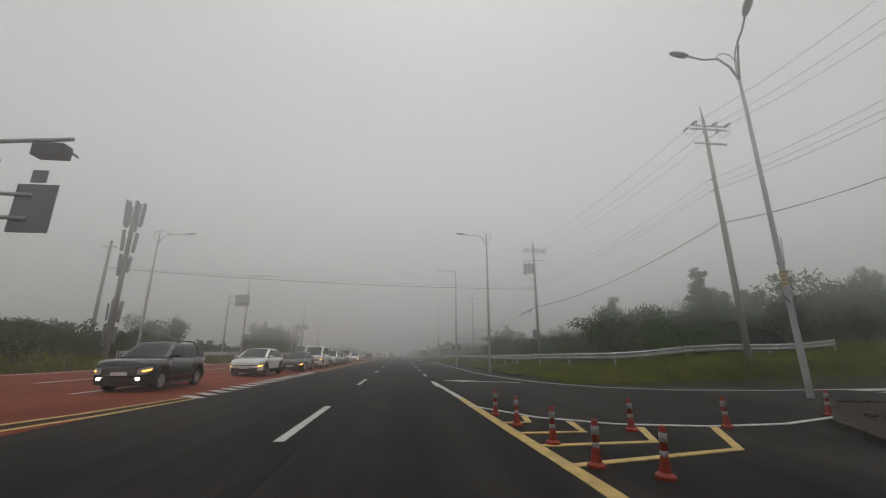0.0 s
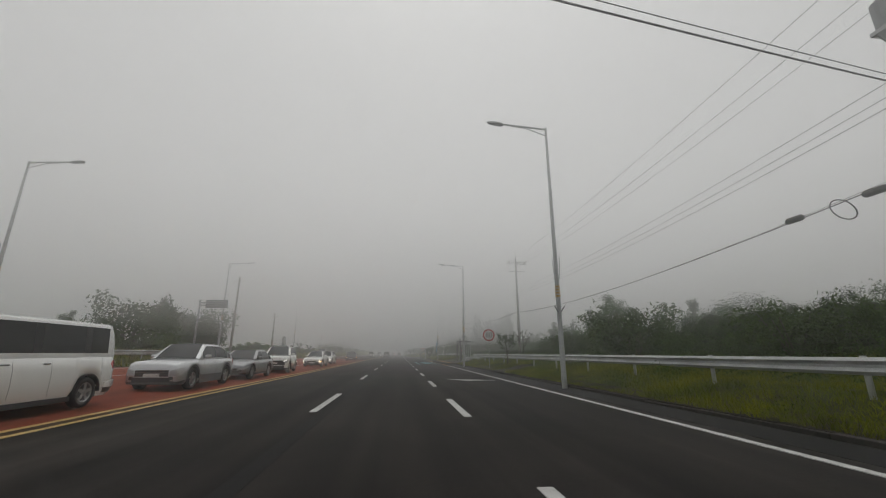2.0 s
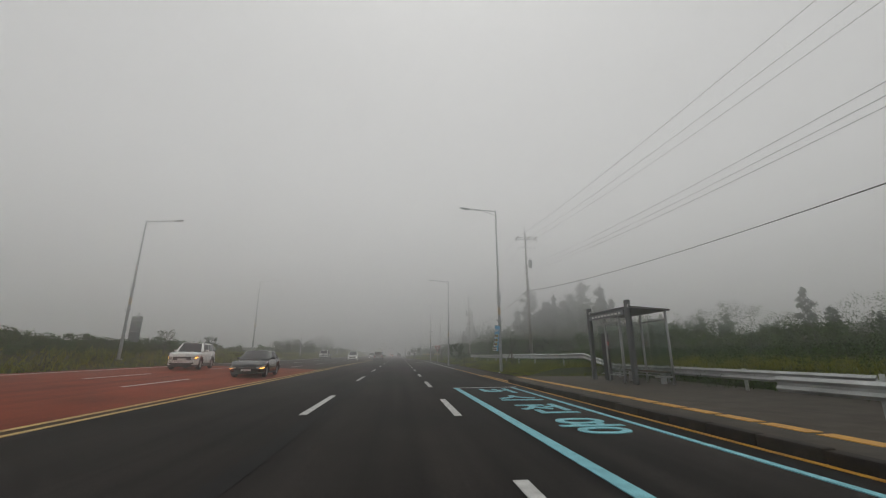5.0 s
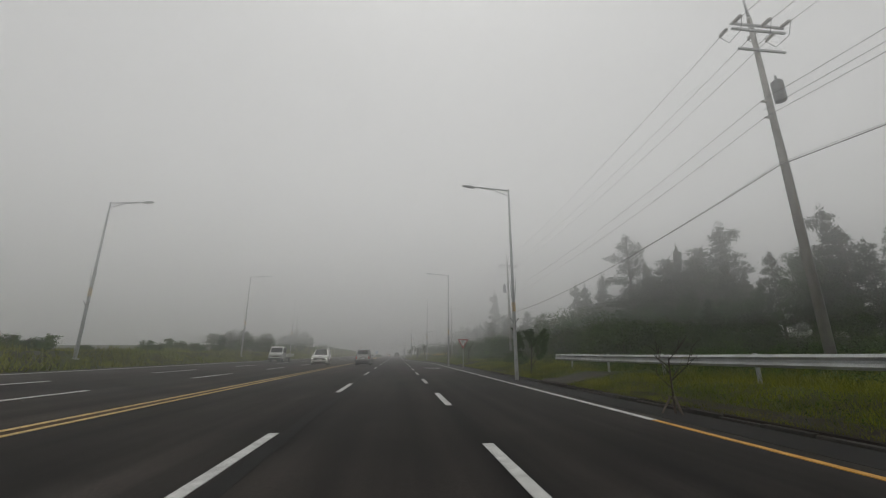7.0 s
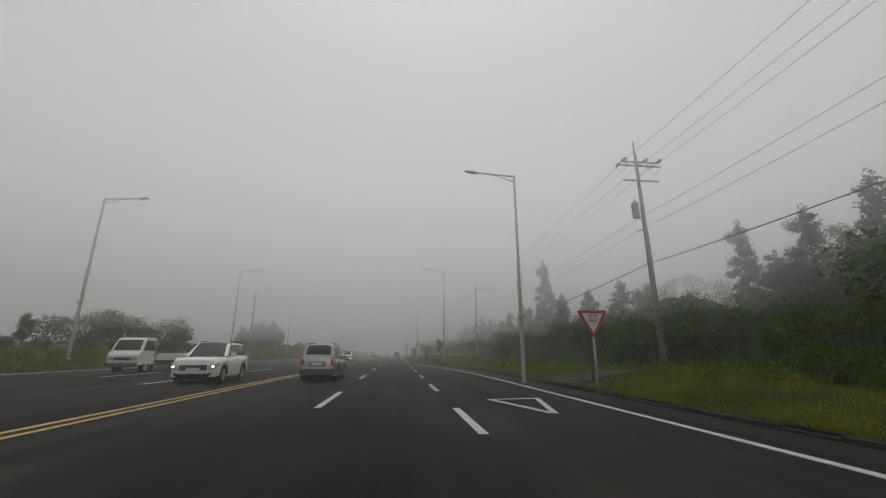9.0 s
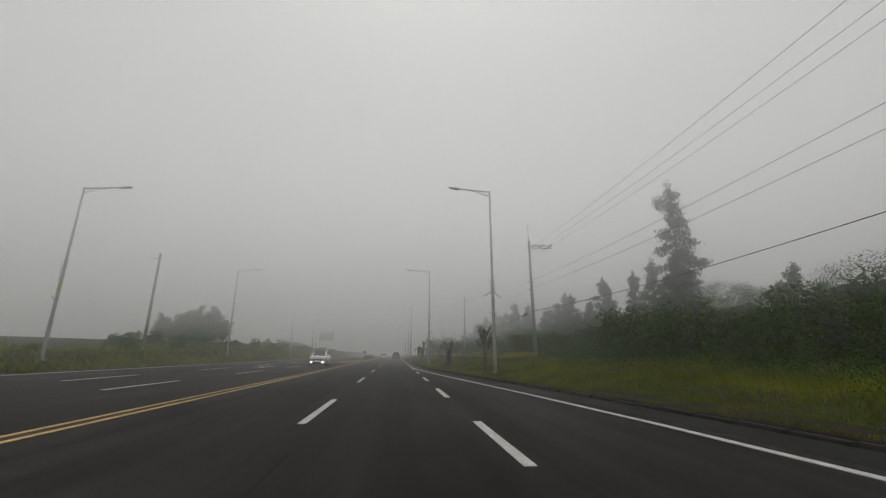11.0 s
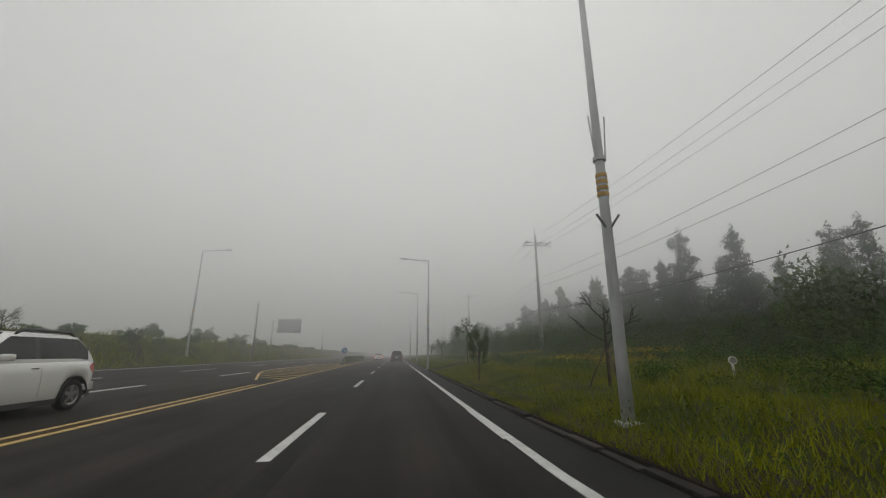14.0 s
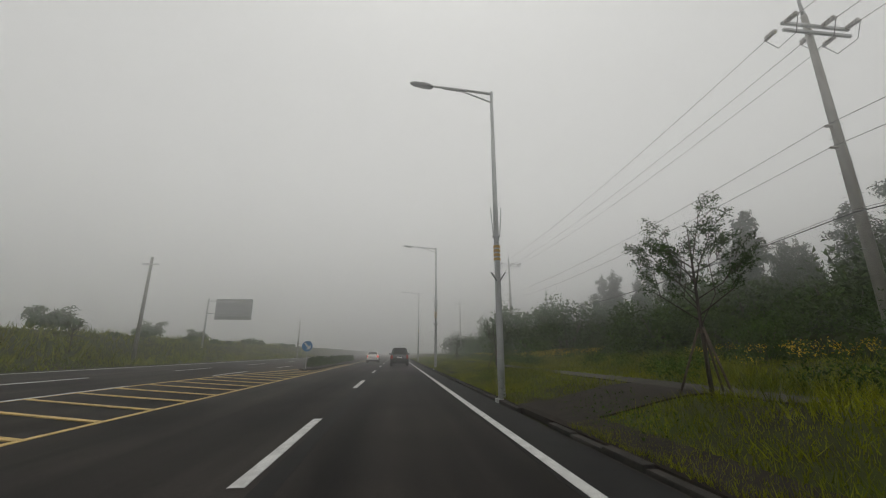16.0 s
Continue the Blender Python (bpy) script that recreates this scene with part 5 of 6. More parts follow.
        if blink:
            wrap("indicator", blink, s, 1, [0.78 * hw, 0.85 * hw, 0.95 * hw, 0.95 * hw + 0.16], [hood - 0.4, hood - 0.4, hood - 0.38, hood - 0.35], [hood - 0.355, hood - 0.355, hood - 0.34, hood - 0.32], "lit amber indicator")
        wx = hw * 0.82
        block("fog_lamp", root, lit_low or PLASTIC, min(s * (wx - 0.2), s * (wx - 0.06)), max(s * (wx - 0.2), s * (wx - 0.06)), nose - 0.16, nose + 0.012, clear + 0.16, clear + 0.26, 0.02)
        tall = tail_tall
        wrap("tail_lamp", rear_lamps, s, -1, [0.72 * hw, 0.76 * hw, 0.86 * hw, 0.92 * hw + 0.12, 0.92 * hw + 0.24], [tail - 0.08 - tall, tail - 0.1 - tall, tail - 0.1 - tall, tail - 0.06 - tall, tail - 0.04 - tall * 0.55], [tail - 0.1, tail - 0.06, tail - 0.05, tail - 0.07, tail - 0.04 - tall * 0.5], "red tail lamp")
        if rails:
            x_ = wr * 0.95
            part("roof_rail", tube(bmesh.new(), [(s * x_, yB - 0.1, H - 0.03), (s * x_, yB - 0.3, H + 0.075), (s * x_, (yB + yC) / 2, H + 0.09), (s * x_, yC + 0.25, H + 0.065), (s * x_, yC + 0.06, H - 0.05)], 0.026, 8), PLASTIC, root, "black roof rail", smooth=True)
    gw, g0, g1 = FACES[face]["grille"]
    block("grille", root, PLASTIC, -hw * gw, hw * gw, nose - 0.2, nose + 0.012, hood - g0, hood - g1, 0.03, "black grille")
    for k in range(FACES[face]["bars"]):
        z = hood - g1 - 0.02 - (g0 - g1 - 0.04) * k / 3
        block("grille_bar", root, CHROME, -hw * gw * 0.97, hw * gw * 0.97, nose - 0.15, nose + 0.018, z - 0.008, z + 0.008, 0.004)
    iw, i0, i1 = FACES[face]["intake"]
    block("air_intake", root, PLASTIC, -hw * iw, hw * iw, nose - 0.2, nose + 0.01, clear + i0, clear + i1, 0.035, "black lower air intake")
    block("number_plate", root, WHITE_PAINT, -0.26, 0.26, nose - 0.05, nose + 0.025, hood - 0.52, hood - 0.41, 0.004, "plain white number plate")
    for s in (1, -1):
        wrap("front_lip", clad or PLASTIC, s, 1, [0.0, 0.7 * hw, 0.95 * hw, 0.95 * hw + 0.3], [clear + 0.02] * 4, [clear + 0.08, clear + 0.08, clear + 0.1, clear + 0.14], out=0.015)
    for s in (1, -1):
        wrap("rear_bumper", clad if clad is CLADDING else paint_mat, s, -1, [0.0, 0.7 * hw, 0.95 * hw, 0.95 * hw + 0.42], [clear + 0.2] * 4, [clear + 0.38, clear + 0.38, clear + 0.37, clear + 0.33], out=0.03)
        wrap("rear_valance", clad or PLASTIC, s, -1, [0.0, 0.7 * hw, 0.95 * hw, 0.95 * hw + 0.42], [clear + 0.08] * 4, [clear + 0.21] * 4, out=0.018)
    if rails:
        part("rear_wiper", tube(bmesh.new(), [(0, yD - 0.0, belt + 0.03), (0.02, yD + 0.02, belt + 0.1), (0.42, yD + 0.05, belt + 0.12)], 0.012, 5), PLASTIC, root, smooth=True)
        block("rear_badge", root, CHROME, -0.06, 0.06, tl - 0.022, tl + 0.02, tail - 0.13, tail - 0.08, 0.01)
    block("rear_plate", root, WHITE_PAINT, -0.26, 0.26, tl - 0.026, tl + 0.05, tail - 0.36, tail - 0.22, 0.004, "plain white number plate")
    block("plate_recess", root, paint_mat, -0.42, 0.42, tl - 0.016, tl + 0.05, tail - 0.42, tail - 0.16, 0.03)
    key = (r, rim.name)
    if key not in WHEELS:
        WHEELS[key] = wheel_meshes(r, rim)
    for a in axles:
        for s in (1, -1):
            w_ = new("wheel")
            w_.parent, w_.location = root, (s * (hw - 0.12), a, r)
            if s < 0:
                w_.rotation_euler = (0, 0, math.pi)
            for nm, me in zip(("tyre", "rim", "brake_drum"), WHEELS[key]):
                o = new(nm, me)
                o.parent = w_
    return root


BLACK_RIM = material("dark_alloy_wheel", (0.06, 0.06, 0.062), 0.4, 0.5, second=(0.045, 0.045, 0.047), bump=0)
QX = -8.35
UP = slope(QX)
car("compact_suv", "black compact sport utility vehicle waiting on red paving", (-9.3, 16.9, slope(-9.3)), 180, 4.25, 1.8, 1.64, 2.55, BLACK_CAR, 1.06, 1.1, 1.08, 1.15, 1.9, 3.5, 4.15, rails=True, blink=AMBER_ON, lit_low=HEAD_ON, face="upright")
car("crossover", "white electric crossover with black wheel arches waiting", (-8.9, 27.0, slope(-8.9)), 180, 4.68, 1.88, 1.56, 2.9, WHITE_CAR, 0.96, 1.04, 1.08, 1.0, 2.1, 3.3, 4.5, clad=PLASTIC, r=0.36, blink=AMBER_ON, rim=BLACK_RIM, front_over=0.85, face="electric")
car("sedan", "black sedan with a lit indicator in a queue", (QX, 34.6, UP), 180, 4.75, 1.85, 1.44, 2.8, BLACK_CAR, 0.88, 0.95, 0.98, 1.5, 2.25, 3.5, 4.3, blink=AMBER_ON)
car("minivan", "white minivan with large windows in a queue", (-8.45, 42.3, UP), 180, 5.25, 1.99, 1.99, 3.27, WHITE_CAR, 1.12, 1.18, 1.15, 0.75, 1.75, 4.95, 5.2, blink=AMBER_ON, r=0.35, category="van", roof_w=0.84, face="upright")
car("crossover", "light silver coupe crossover with chrome grille waiting", (QX, 50.4, UP), 180, 4.73, 1.89, 1.6, 2.87, LIGHT_SILVER, 1.0, 1.06, 1.1, 1.35, 2.1, 3.4, 4.6, r=0.37, clad=CLADDING, face="upright")
car("sedan", "grey sedan with slim headlamps in a queue", (QX, 56.6, UP), 180, 4.65, 1.82, 1.42, 2.7, GREY_CAR, 0.86, 0.95, 0.98, 1.4, 2.2, 3.4, 4.25, lamps=LENS)
car("sport_utility_vehicle", "white sport utility vehicle with black arches waiting", (QX - 0.1, 63.5, UP), 186, 4.6, 1.86, 1.72, 2.72, WHITE_CAR, 1.1, 1.14, 1.12, 1.3, 2.05, 3.6, 4.5, clad=PLASTIC, rails=True, r=0.36, face="bold")
car("sedan", "white sedan with lit lamps in a queue", (QX, 76.2, UP), 180, 4.64, 1.8, 1.44, 2.7, WHITE_CAR, 0.86, 0.95, 0.98, 1.4, 2.2, 3.4, 4.25, lamps=HEAD_ON, blink=AMBER_ON)
car("sedan", "small white car behind another white sedan", (-8.6, 83.5, slope(-8.6)), 180, 4.2, 1.76, 1.46, 2.6, WHITE_CAR, 0.88, 0.96, 1.0, 1.2, 2.0, 3.4, 4.0, lamps=HEAD_ON)
car("sedan", "dark sedan with amber lamps on red paving", (-8.4, 107.5, slope(-8.4)), 185, 4.85, 1.86, 1.46, 2.84, BLACK_CAR, 0.88, 0.96, 0.98, 1.5, 2.25, 3.55, 4.4, blink=AMBER_ON)
car("sport_utility_vehicle", "white boxy sport utility vehicle on red paving", (-14.6, 112.6, slope(-14.6)), 189, 4.6, 1.89, 1.78, 2.68, WHITE_CAR, 1.16, 1.18, 1.16, 1.3, 1.85, 4.15, 4.5, clad=PLASTIC, rails=True, r=0.37, blink=AMBER_ON, face="upright")
car("sport_utility_vehicle", "silver older sport utility vehicle with grey cladding", (-3.85, 163.4, 0), 0, 4.5, 1.84, 1.78, 2.62, SILVER_CAR, 1.02, 1.08, 1.14, 1.25, 1.95, 4.12, 4.5, clad=CLADDING, rails=True, r=0.36, front_over=0.85, face="upright", tail_tall=0.27)
car("sport_utility_vehicle", "white sport utility vehicle with printed door panel", (-8.5, 160.6, slope(-8.5)), 184, 4.7, 1.89, 1.74, 2.77, WHITE_CAR, 1.1, 1.14, 1.12, 1.3, 2.0, 4.0, 4.6, rails=True, r=0.37, lamps=HEAD_ON, face="upright")
car("compact_suv", "white compact sport utility vehicle with lit lamps", (-8.6, 214.6, slope(-8.6)), 180, 4.2, 1.78, 1.67, 2.56, WHITE_CAR, 1.08, 1.1, 1.1, 1.1, 1.8, 3.6, 4.1, rails=True, lit_low=HEAD_ON, face="upright")
car("pickup", "dark slate double-cab pickup driving ahead in fog", (0.05, 275.2, 0), 0, 5.1, 1.93, 1.83, 3.1, DARK_CAR, 1.1, 1.15, 1.18, 1.4, 2.0, 4.9, 5.05, r=0.38, clear=0.3, category="pickup", group="cars driving ahead", face="upright", tail_tall=0.32)
car("sedan", "small white hatchback with lit brake lamps", (-3.6, 291, 0), 0, 4.1, 1.75, 1.48, 2.55, WHITE_CAR, 0.9, 0.98, 1.05, 1.15, 1.9, 3.6, 4.0, rear_lamps=BRAKE_ON, group="cars driving ahead")


truck = thing("flatbed_truck", "small white flatbed truck with an open bed", "truck", "cars in the road", m=pose(-14.6, 166.4, slope(-14.6), 0, 0, 178))
bm = bmesh.new()
side_line = [(2.35, 0.42), (2.4, 0.95), (2.2, 1.15), (1.85, 1.82), (1.72, 1.9), (0.95, 1.9), (0.88, 1.8), (0.88, 0.42)]
rings = [[bm.verts.new((x * (1 - 0.1 * max(0, z - 1.15)), y, z)) for y, z in side_line] for x in (-0.82, 0.82)]
for k in range(len(side_line)):
    m_ = (k + 1) % len(side_line)
    bm.faces.new((rings[0][k], rings[0][m_], rings[1][m_], rings[1][k]))
for r_ in rings:
    bm.faces.new(r_)
bmesh.ops.recalc_face_normals(bm, faces=bm.faces)
bmesh.ops.bevel(bm, geom=bm.edges[:], offset=0.04, segments=2, affect="EDGES")
cab_ = part("cab", bm, WHITE_CAR, truck, "white cab")
part("windscreen", panel([(-0.7, 2.17, 1.2), (0.7, 2.17, 1.2), (0.64, 1.88, 1.76), (-0.64, 1.88, 1.76)], (0, 0.9, 0.45)), GLASS, cab_)
for s_ in (-1, 1):
    part("side_window", panel([(s_ * 0.82, 2.05, 1.2), (s_ * 0.82, 1.05, 1.2), (s_ * 0.77, 1.05, 1.74), (s_ * 0.77, 1.83, 1.74)], (s_, 0, 0.1)), GLASS, cab_)
    part("headlamp", box(bmesh.new(), s_ * 0.6 - 0.13, s_ * 0.6 + 0.13, 2.3, 2.42, 0.68, 0.84, 0.02), LENS, cab_)
    part("mirror", box(bmesh.new(), s_ * 0.95 - 0.07, s_ * 0.95 + 0.07, 2.05, 2.1, 1.2, 1.5, 0.02), PLASTIC, cab_)
    part("door_gap", panel([(s_ * 0.822, 1.0, 0.5), (s_ * 0.822, 1.015, 0.5), (s_ * 0.822, 1.015, 1.15), (s_ * 0.822, 1.0, 1.15)], (s_, 0, 0), 0.006), PLASTIC, cab_)
part("bumper", box(bmesh.new(), -0.8, 0.8, 2.34, 2.46, 0.34, 0.54, 0.03), CLADDING, truck)
part("grille", box(bmesh.new(), -0.42, 0.42, 2.34, 2.42, 0.68, 0.82, 0.02), PLASTIC, truck)
part("chassis", box(bmesh.new(), -0.4, 0.4, -2.3, 2.2, 0.4, 0.58, 0.01), PLASTIC, truck)
part("bed_floor", box(bmesh.new(), -0.85, 0.85, -2.4, 0.78, 0.66, 0.74, 0.01), CLADDING, truck)
for x0, x1, y0, y1 in ((-0.87, -0.82, -2.4, 0.78), (0.82, 0.87, -2.4, 0.78), (-0.82, 0.82, -2.42, -2.37), (-0.82, 0.82, 0.74, 0.79)):
    part("bed_side", box(bmesh.new(), x0, x1, y0, y1, 0.66, 1.05, 0.012), WHITE_CAR, truck)
part("headboard", box(bmesh.new(), -0.8, 0.8, 0.8, 0.84, 1.0, 1.75, 0.01), SIGN_GREY, truck, "grey guard frame behind the cab")
WHEELS[(0.29, STEEL.name)] = wheel_meshes(0.29, STEEL)
for y_ in (1.6, -1.2):
    for s_ in (1, -1):
        w_ = new("wheel")
        w_.parent, w_.location = truck, (s_ * 0.7, y_, 0.29)
        if s_ < 0:
            w_.rotation_euler = (0, 0, math.pi)
        for nm, me in zip(("tyre", "rim", "brake_drum"), WHEELS[(0.29, STEEL.name)]):
            o = new(nm, me)
            o.parent = w_


# ---- trees and plants ----
def leaf_mesh(name, blobs, count, size, mat, rng, shell=0.45, tall=1.0, loose=0.28):
    """Small pointed leaves scattered through round clumps."""
    count, size = count * 2, size * 0.74
    vol = np.array([b[1][0] * b[1][1] * b[1][2] for b in blobs])
    pick = rng.choice(len(blobs), count, p=vol / vol.sum())
    cen, rad = np.array([b[0] for b in blobs])[pick], np.array([b[1] for b in blobs])[pick]
    d = rng.normal(size=(count, 3))
    d /= np.linalg.norm(d, axis=1)[:, None]
    c = cen + d * rad * (rng.random(count) ** shell * (1 + loose * np.abs(rng.normal(size=count))))[:, None]
    u = rng.normal(size=(count, 3))
    u /= np.linalg.norm(u, axis=1)[:, None]
    v = np.cross(u, rng.normal(size=(count, 3)))
    v /= np.linalg.norm(v, axis=1)[:, None]
    s = size * (0.55 + 0.8 * rng.random(count))[:, None]
    pts = np.stack([c - u * s, c + v * s * 0.75, c + u * s * tall], 1).reshape(-1, 3)
    me = bpy.data.meshes.new(name)
    me.from_pydata(pts.tolist(), [], np.arange(count * 3).reshape(-1, 3).tolist())
    me.materials.append(mat)
    return me


def tree(kind, seed, label, lush=1.0):
    """broad: a round tree on a forked trunk. cedar: a slim cone. shrub: a low bush. All about one size; copies are scaled."""
    rng = np.random.default_rng(seed)
    root = thing({"broad": "tree", "cedar": "cedar_tree", "shrub": "shrub"}[kind], label, {"broad": "tree", "cedar": "tree", "shrub": "shrub"}[kind], "roadside trees" if kind != "shrub" else "roadside shrubs")
    blobs, bm = [], bmesh.new()
    if kind == "broad":
        lean = 0.3 * rng.normal()
        tube(bm, [(0, 0, -0.3), (0.05, 0, 1.2), (0.1 + lean * 0.4, 0.05, 2.4), (0.1 + lean, 0.05, 4.9)], [0.16, 0.13, 0.1, 0.03], 8)
        for k in range(26):
            a, z = k * 2.4 + rng.random(), 1.3 + 3.9 * rng.random()
            reach = 1.75 * max(0.25, 1 - abs(z - 2.9) / 3.2) * (0.45 + 0.65 * rng.random())
            tip = (lean * z / 5 + reach * math.cos(a), reach * math.sin(a), z + 0.5 + 0.4 * rng.random())
            tube(bm, [(lean * z / 6, 0.03, z - 0.6), (tip[0] * 0.5, tip[1] * 0.5, z), tip], [0.05, 0.03, 0.01], 5)
            q = 0.25 + 0.4 * rng.random()
            blobs.append((tip, (q * (0.8 + 0.5 * rng.random()), q, q * (0.6 + 0.5 * rng.random()))))
            blobs.append(((tip[0] * 0.6, tip[1] * 0.6, z + 0.1), (0.42, 0.42, 0.36)))
        crown = leaf_mesh("crown", blobs, int(6800 * lush), 0.084 / lush ** 0.85, LEAF, rng, loose=0.18)
    elif kind == "cedar":
        tube(bm, [(0, 0, -0.3), (0, 0, 3), (0, 0, 7.2)], [0.15, 0.1, 0.02], 8)
        for k in range(34):
            z = 1.4 + 5.6 * k / 34
            reach = (1.55 * (1 - (z - 1.0) / 7.2) ** 0.62) * (0.3 + 0.95 * rng.random())
            a = k * 2.4
            tip = (reach * math.cos(a), reach * math.sin(a), z + 0.15)
            tube(bm, [(0, 0, z - 0.2), tip], [0.035, 0.01], 5)
            blobs.append(((tip[0] * 0.75, tip[1] * 0.75, z + 0.1), (0.2 + reach * 0.3, 0.2 + reach * 0.3, 0.16 + 0.2 * rng.random())))
        blobs.append(((0, 0, 7.0), (0.2, 0.2, 0.5)))
        crown = leaf_mesh("crown", blobs, int(3800 * lush), 0.12 / lush ** 0.85, LEAF_DARK, rng)
    else:
        for k in range(6):
            a = k * 1.05
            tube(bm, [(0, 0, -0.2), (0.25 * math.cos(a), 0.25 * math.sin(a), 0.5), (0.55 * math.cos(a), 0.55 * math.sin(a), 1.1)], [0.03, 0.022, 0.01], 5)
        for k in range(22):
            blobs.append(((1.9 * (rng.random() - 0.5), 1.9 * (rng.random() - 0.5), 0.25 + 1.0 * rng.random()), (0.2 + 0.3 * rng.random(), 0.2 + 0.3 * rng.random(), 0.15 + 0.3 * rng.random())))
        crown = leaf_mesh("crown", blobs, int(2600 * lush), 0.075 / lush ** 0.85, LEAF_DULL, rng)
    part("trunk", bm, BARK, root, smooth=True)
    o = new("crown", crown)
    o.parent = root
    return root


def at_scale(x, y, z, turn, s, sz=None):
    return pose(x, y, z, 0, 0, turn) @ Matrix.Diagonal((s, s, sz or s, 1))


models = {kind + "_far": [tree(kind, seed + i, label, 0.5) for i in range(3)] for kind, seed, label in (("broad", 50, "leafy green broadleaf tree fading into fog"), ("cedar", 60, "dark green slender cedar tree fading into fog"), ("shrub", 70, "dull green bushy shrub beside the oncoming lanes"))}
models.update({"broad": [tree("broad", 10 + i, "leafy green broadleaf tree beside the road") for i in range(3)], "cedar": [tree("cedar", 20 + i, "dark green slender cedar tree in fog") for i in range(3)], "shrub": [tree("shrub", 30 + i, "dull green bushy shrub on the verge") for i in range(3)]})
used = set()


def plant(kind, x, y, s, rng, sz=None):
    pool = models[kind]
    ob = pool[int(rng.integers(len(pool)))]
    m = at_scale(x, y, ground_z(x, y) - 0.05, float(rng.random() * 360), s, sz)
    if ob in used:
        copy_thing(ob, m)
    else:
        used.add(ob)
        ob.matrix_basis = m


rng = np.random.default_rng(5)


def canopy(x, y):
    """Height of the closed woodland over the ground."""
    n = noise.noise(Vector((x * 0.16, y * 0.16, 7))) + 0.6 * noise.noise(Vector((x * 0.45, y * 0.45, 2)))
    tall = 3.7 - 0.9 * ease(196, 212, y) - 2.5 * (1 - ease(34, 46, y)) - 1.5 * ease(30, 42, y) * (1 - ease(112, 138, y))
    x -= 4.0 * ease(56, 66, y) * (1 - ease(126, 142, y)) + 5.0 * ease(90, 106, y) * (1 - ease(126, 142, y))
    big = noise.noise(Vector((x * 0.08, y * 0.09, 11)))
    x += 4.2 * ease(222, 236, y)
    return max(0.6, tall + 1.5 * n + 2.0 * big) * ease(14.6, 21.0, x + 1.5 * noise.noise(Vector((y * 0.2, 5, 0)))) + 0.5


def wood_leaves(name, count, x0, x1, y0, y1, size, mat, label, seed, each=58):
    """Foliage of a closed wood: clumps of leaves over a rolling layer of crowns."""
    g = np.random.default_rng(seed)
    xs, ys = x0 + (x1 - x0) * g.random(count) ** 1.15, y0 + (y1 - y0) * g.random(count)
    blobs = []
    for x, y in zip(xs, ys):
        h = canopy(float(x), float(y))
        q = min(0.3 + 0.45 * float(g.random()), 0.25 + 0.4 * h)
        blobs.append(((float(x), float(y), ground_z(float(x), float(y)) + h * (0.98 - 0.52 * float(g.random()) ** 1.1)), (q, q, q * 0.8)))
    me = leaf_mesh(name, blobs, count * each // 2, size, mat, g, 0.6, loose=0.1)
    return tagged(new(name, me), label, "woodland", kind="stuff")


# a lumpy sheet closing gaps under the leaves, the wood's shade in its colour
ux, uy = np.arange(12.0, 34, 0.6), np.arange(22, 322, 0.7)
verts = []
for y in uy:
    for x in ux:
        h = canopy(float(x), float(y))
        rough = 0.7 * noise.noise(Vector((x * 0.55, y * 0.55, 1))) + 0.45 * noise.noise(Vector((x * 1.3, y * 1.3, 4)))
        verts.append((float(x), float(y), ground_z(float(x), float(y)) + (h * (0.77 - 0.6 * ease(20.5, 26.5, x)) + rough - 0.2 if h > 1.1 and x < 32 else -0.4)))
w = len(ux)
me = bpy.data.meshes.new("wood_shade_sheet")
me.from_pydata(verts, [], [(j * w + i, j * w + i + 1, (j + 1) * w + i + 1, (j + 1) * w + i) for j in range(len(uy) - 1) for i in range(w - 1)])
me.materials.append(WOOD_SHADE)
tagged(new("wood_shade_sheet", me), "dark green sheet under the leaves, coloured as the wood's inner shade", "woodland", kind="stuff")
wood_leaves("woodland", 17500, 11.8, 29.5, 22, 320, 0.07, LEAF, "dense green woodland foliage beyond the verge", 41)
wood_leaves("woodland", 6000, 15.0, 28, 22, 320, 0.07, LEAF_DARK, "dark green woodland foliage beyond the verge", 42)
for y in np.arange(22, 320, 3.5):
    tall = 1.0 if y > 125 else 0.7
    late = y > 176
    for x, kinds in ((15.6, ("shrub", "shrub", "shrub")), (18.5, ("shrub", "broad", "shrub") if late else ("broad", "shrub", "broad")), (23.0, ("broad", "broad", "cedar") if late else ("broad", "broad", "cedar")), (27.5, ("cedar", "broad", "broad"))):
        k = kinds[int(rng.integers(3))]
        if x > 27 and int(y) % 2 or x < 16 and 58 < y < 98:
            continue
        s = {"broad": 0.95 if not 144 < y < 176 else 0.78, "cedar": 0.92 if y > 228 or y < 170 else 0.7, "shrub": 1.3}[k] * (0.5 + 0.8 * rng.random()) * (tall if k != "shrub" else 1.0)
        px = x + 2.8 * (rng.random() - 0.5) - 3.0 * ease(222, 236, y) + (8.0 if 98 < y < 136 else 4.5 if 58 < y <= 98 else 0)
        if x < 17 and any(abs(y - py) < 1.8 and abs(px - qx) < 1.8 for qx, py in POLES):
            continue
        plant(k + ("_far" if x > 22 else ""), float(px), float(y + 2 * (rng.random() - 0.5)), float(s), rng, float(s * (0.85 + 0.4 * rng.random())))
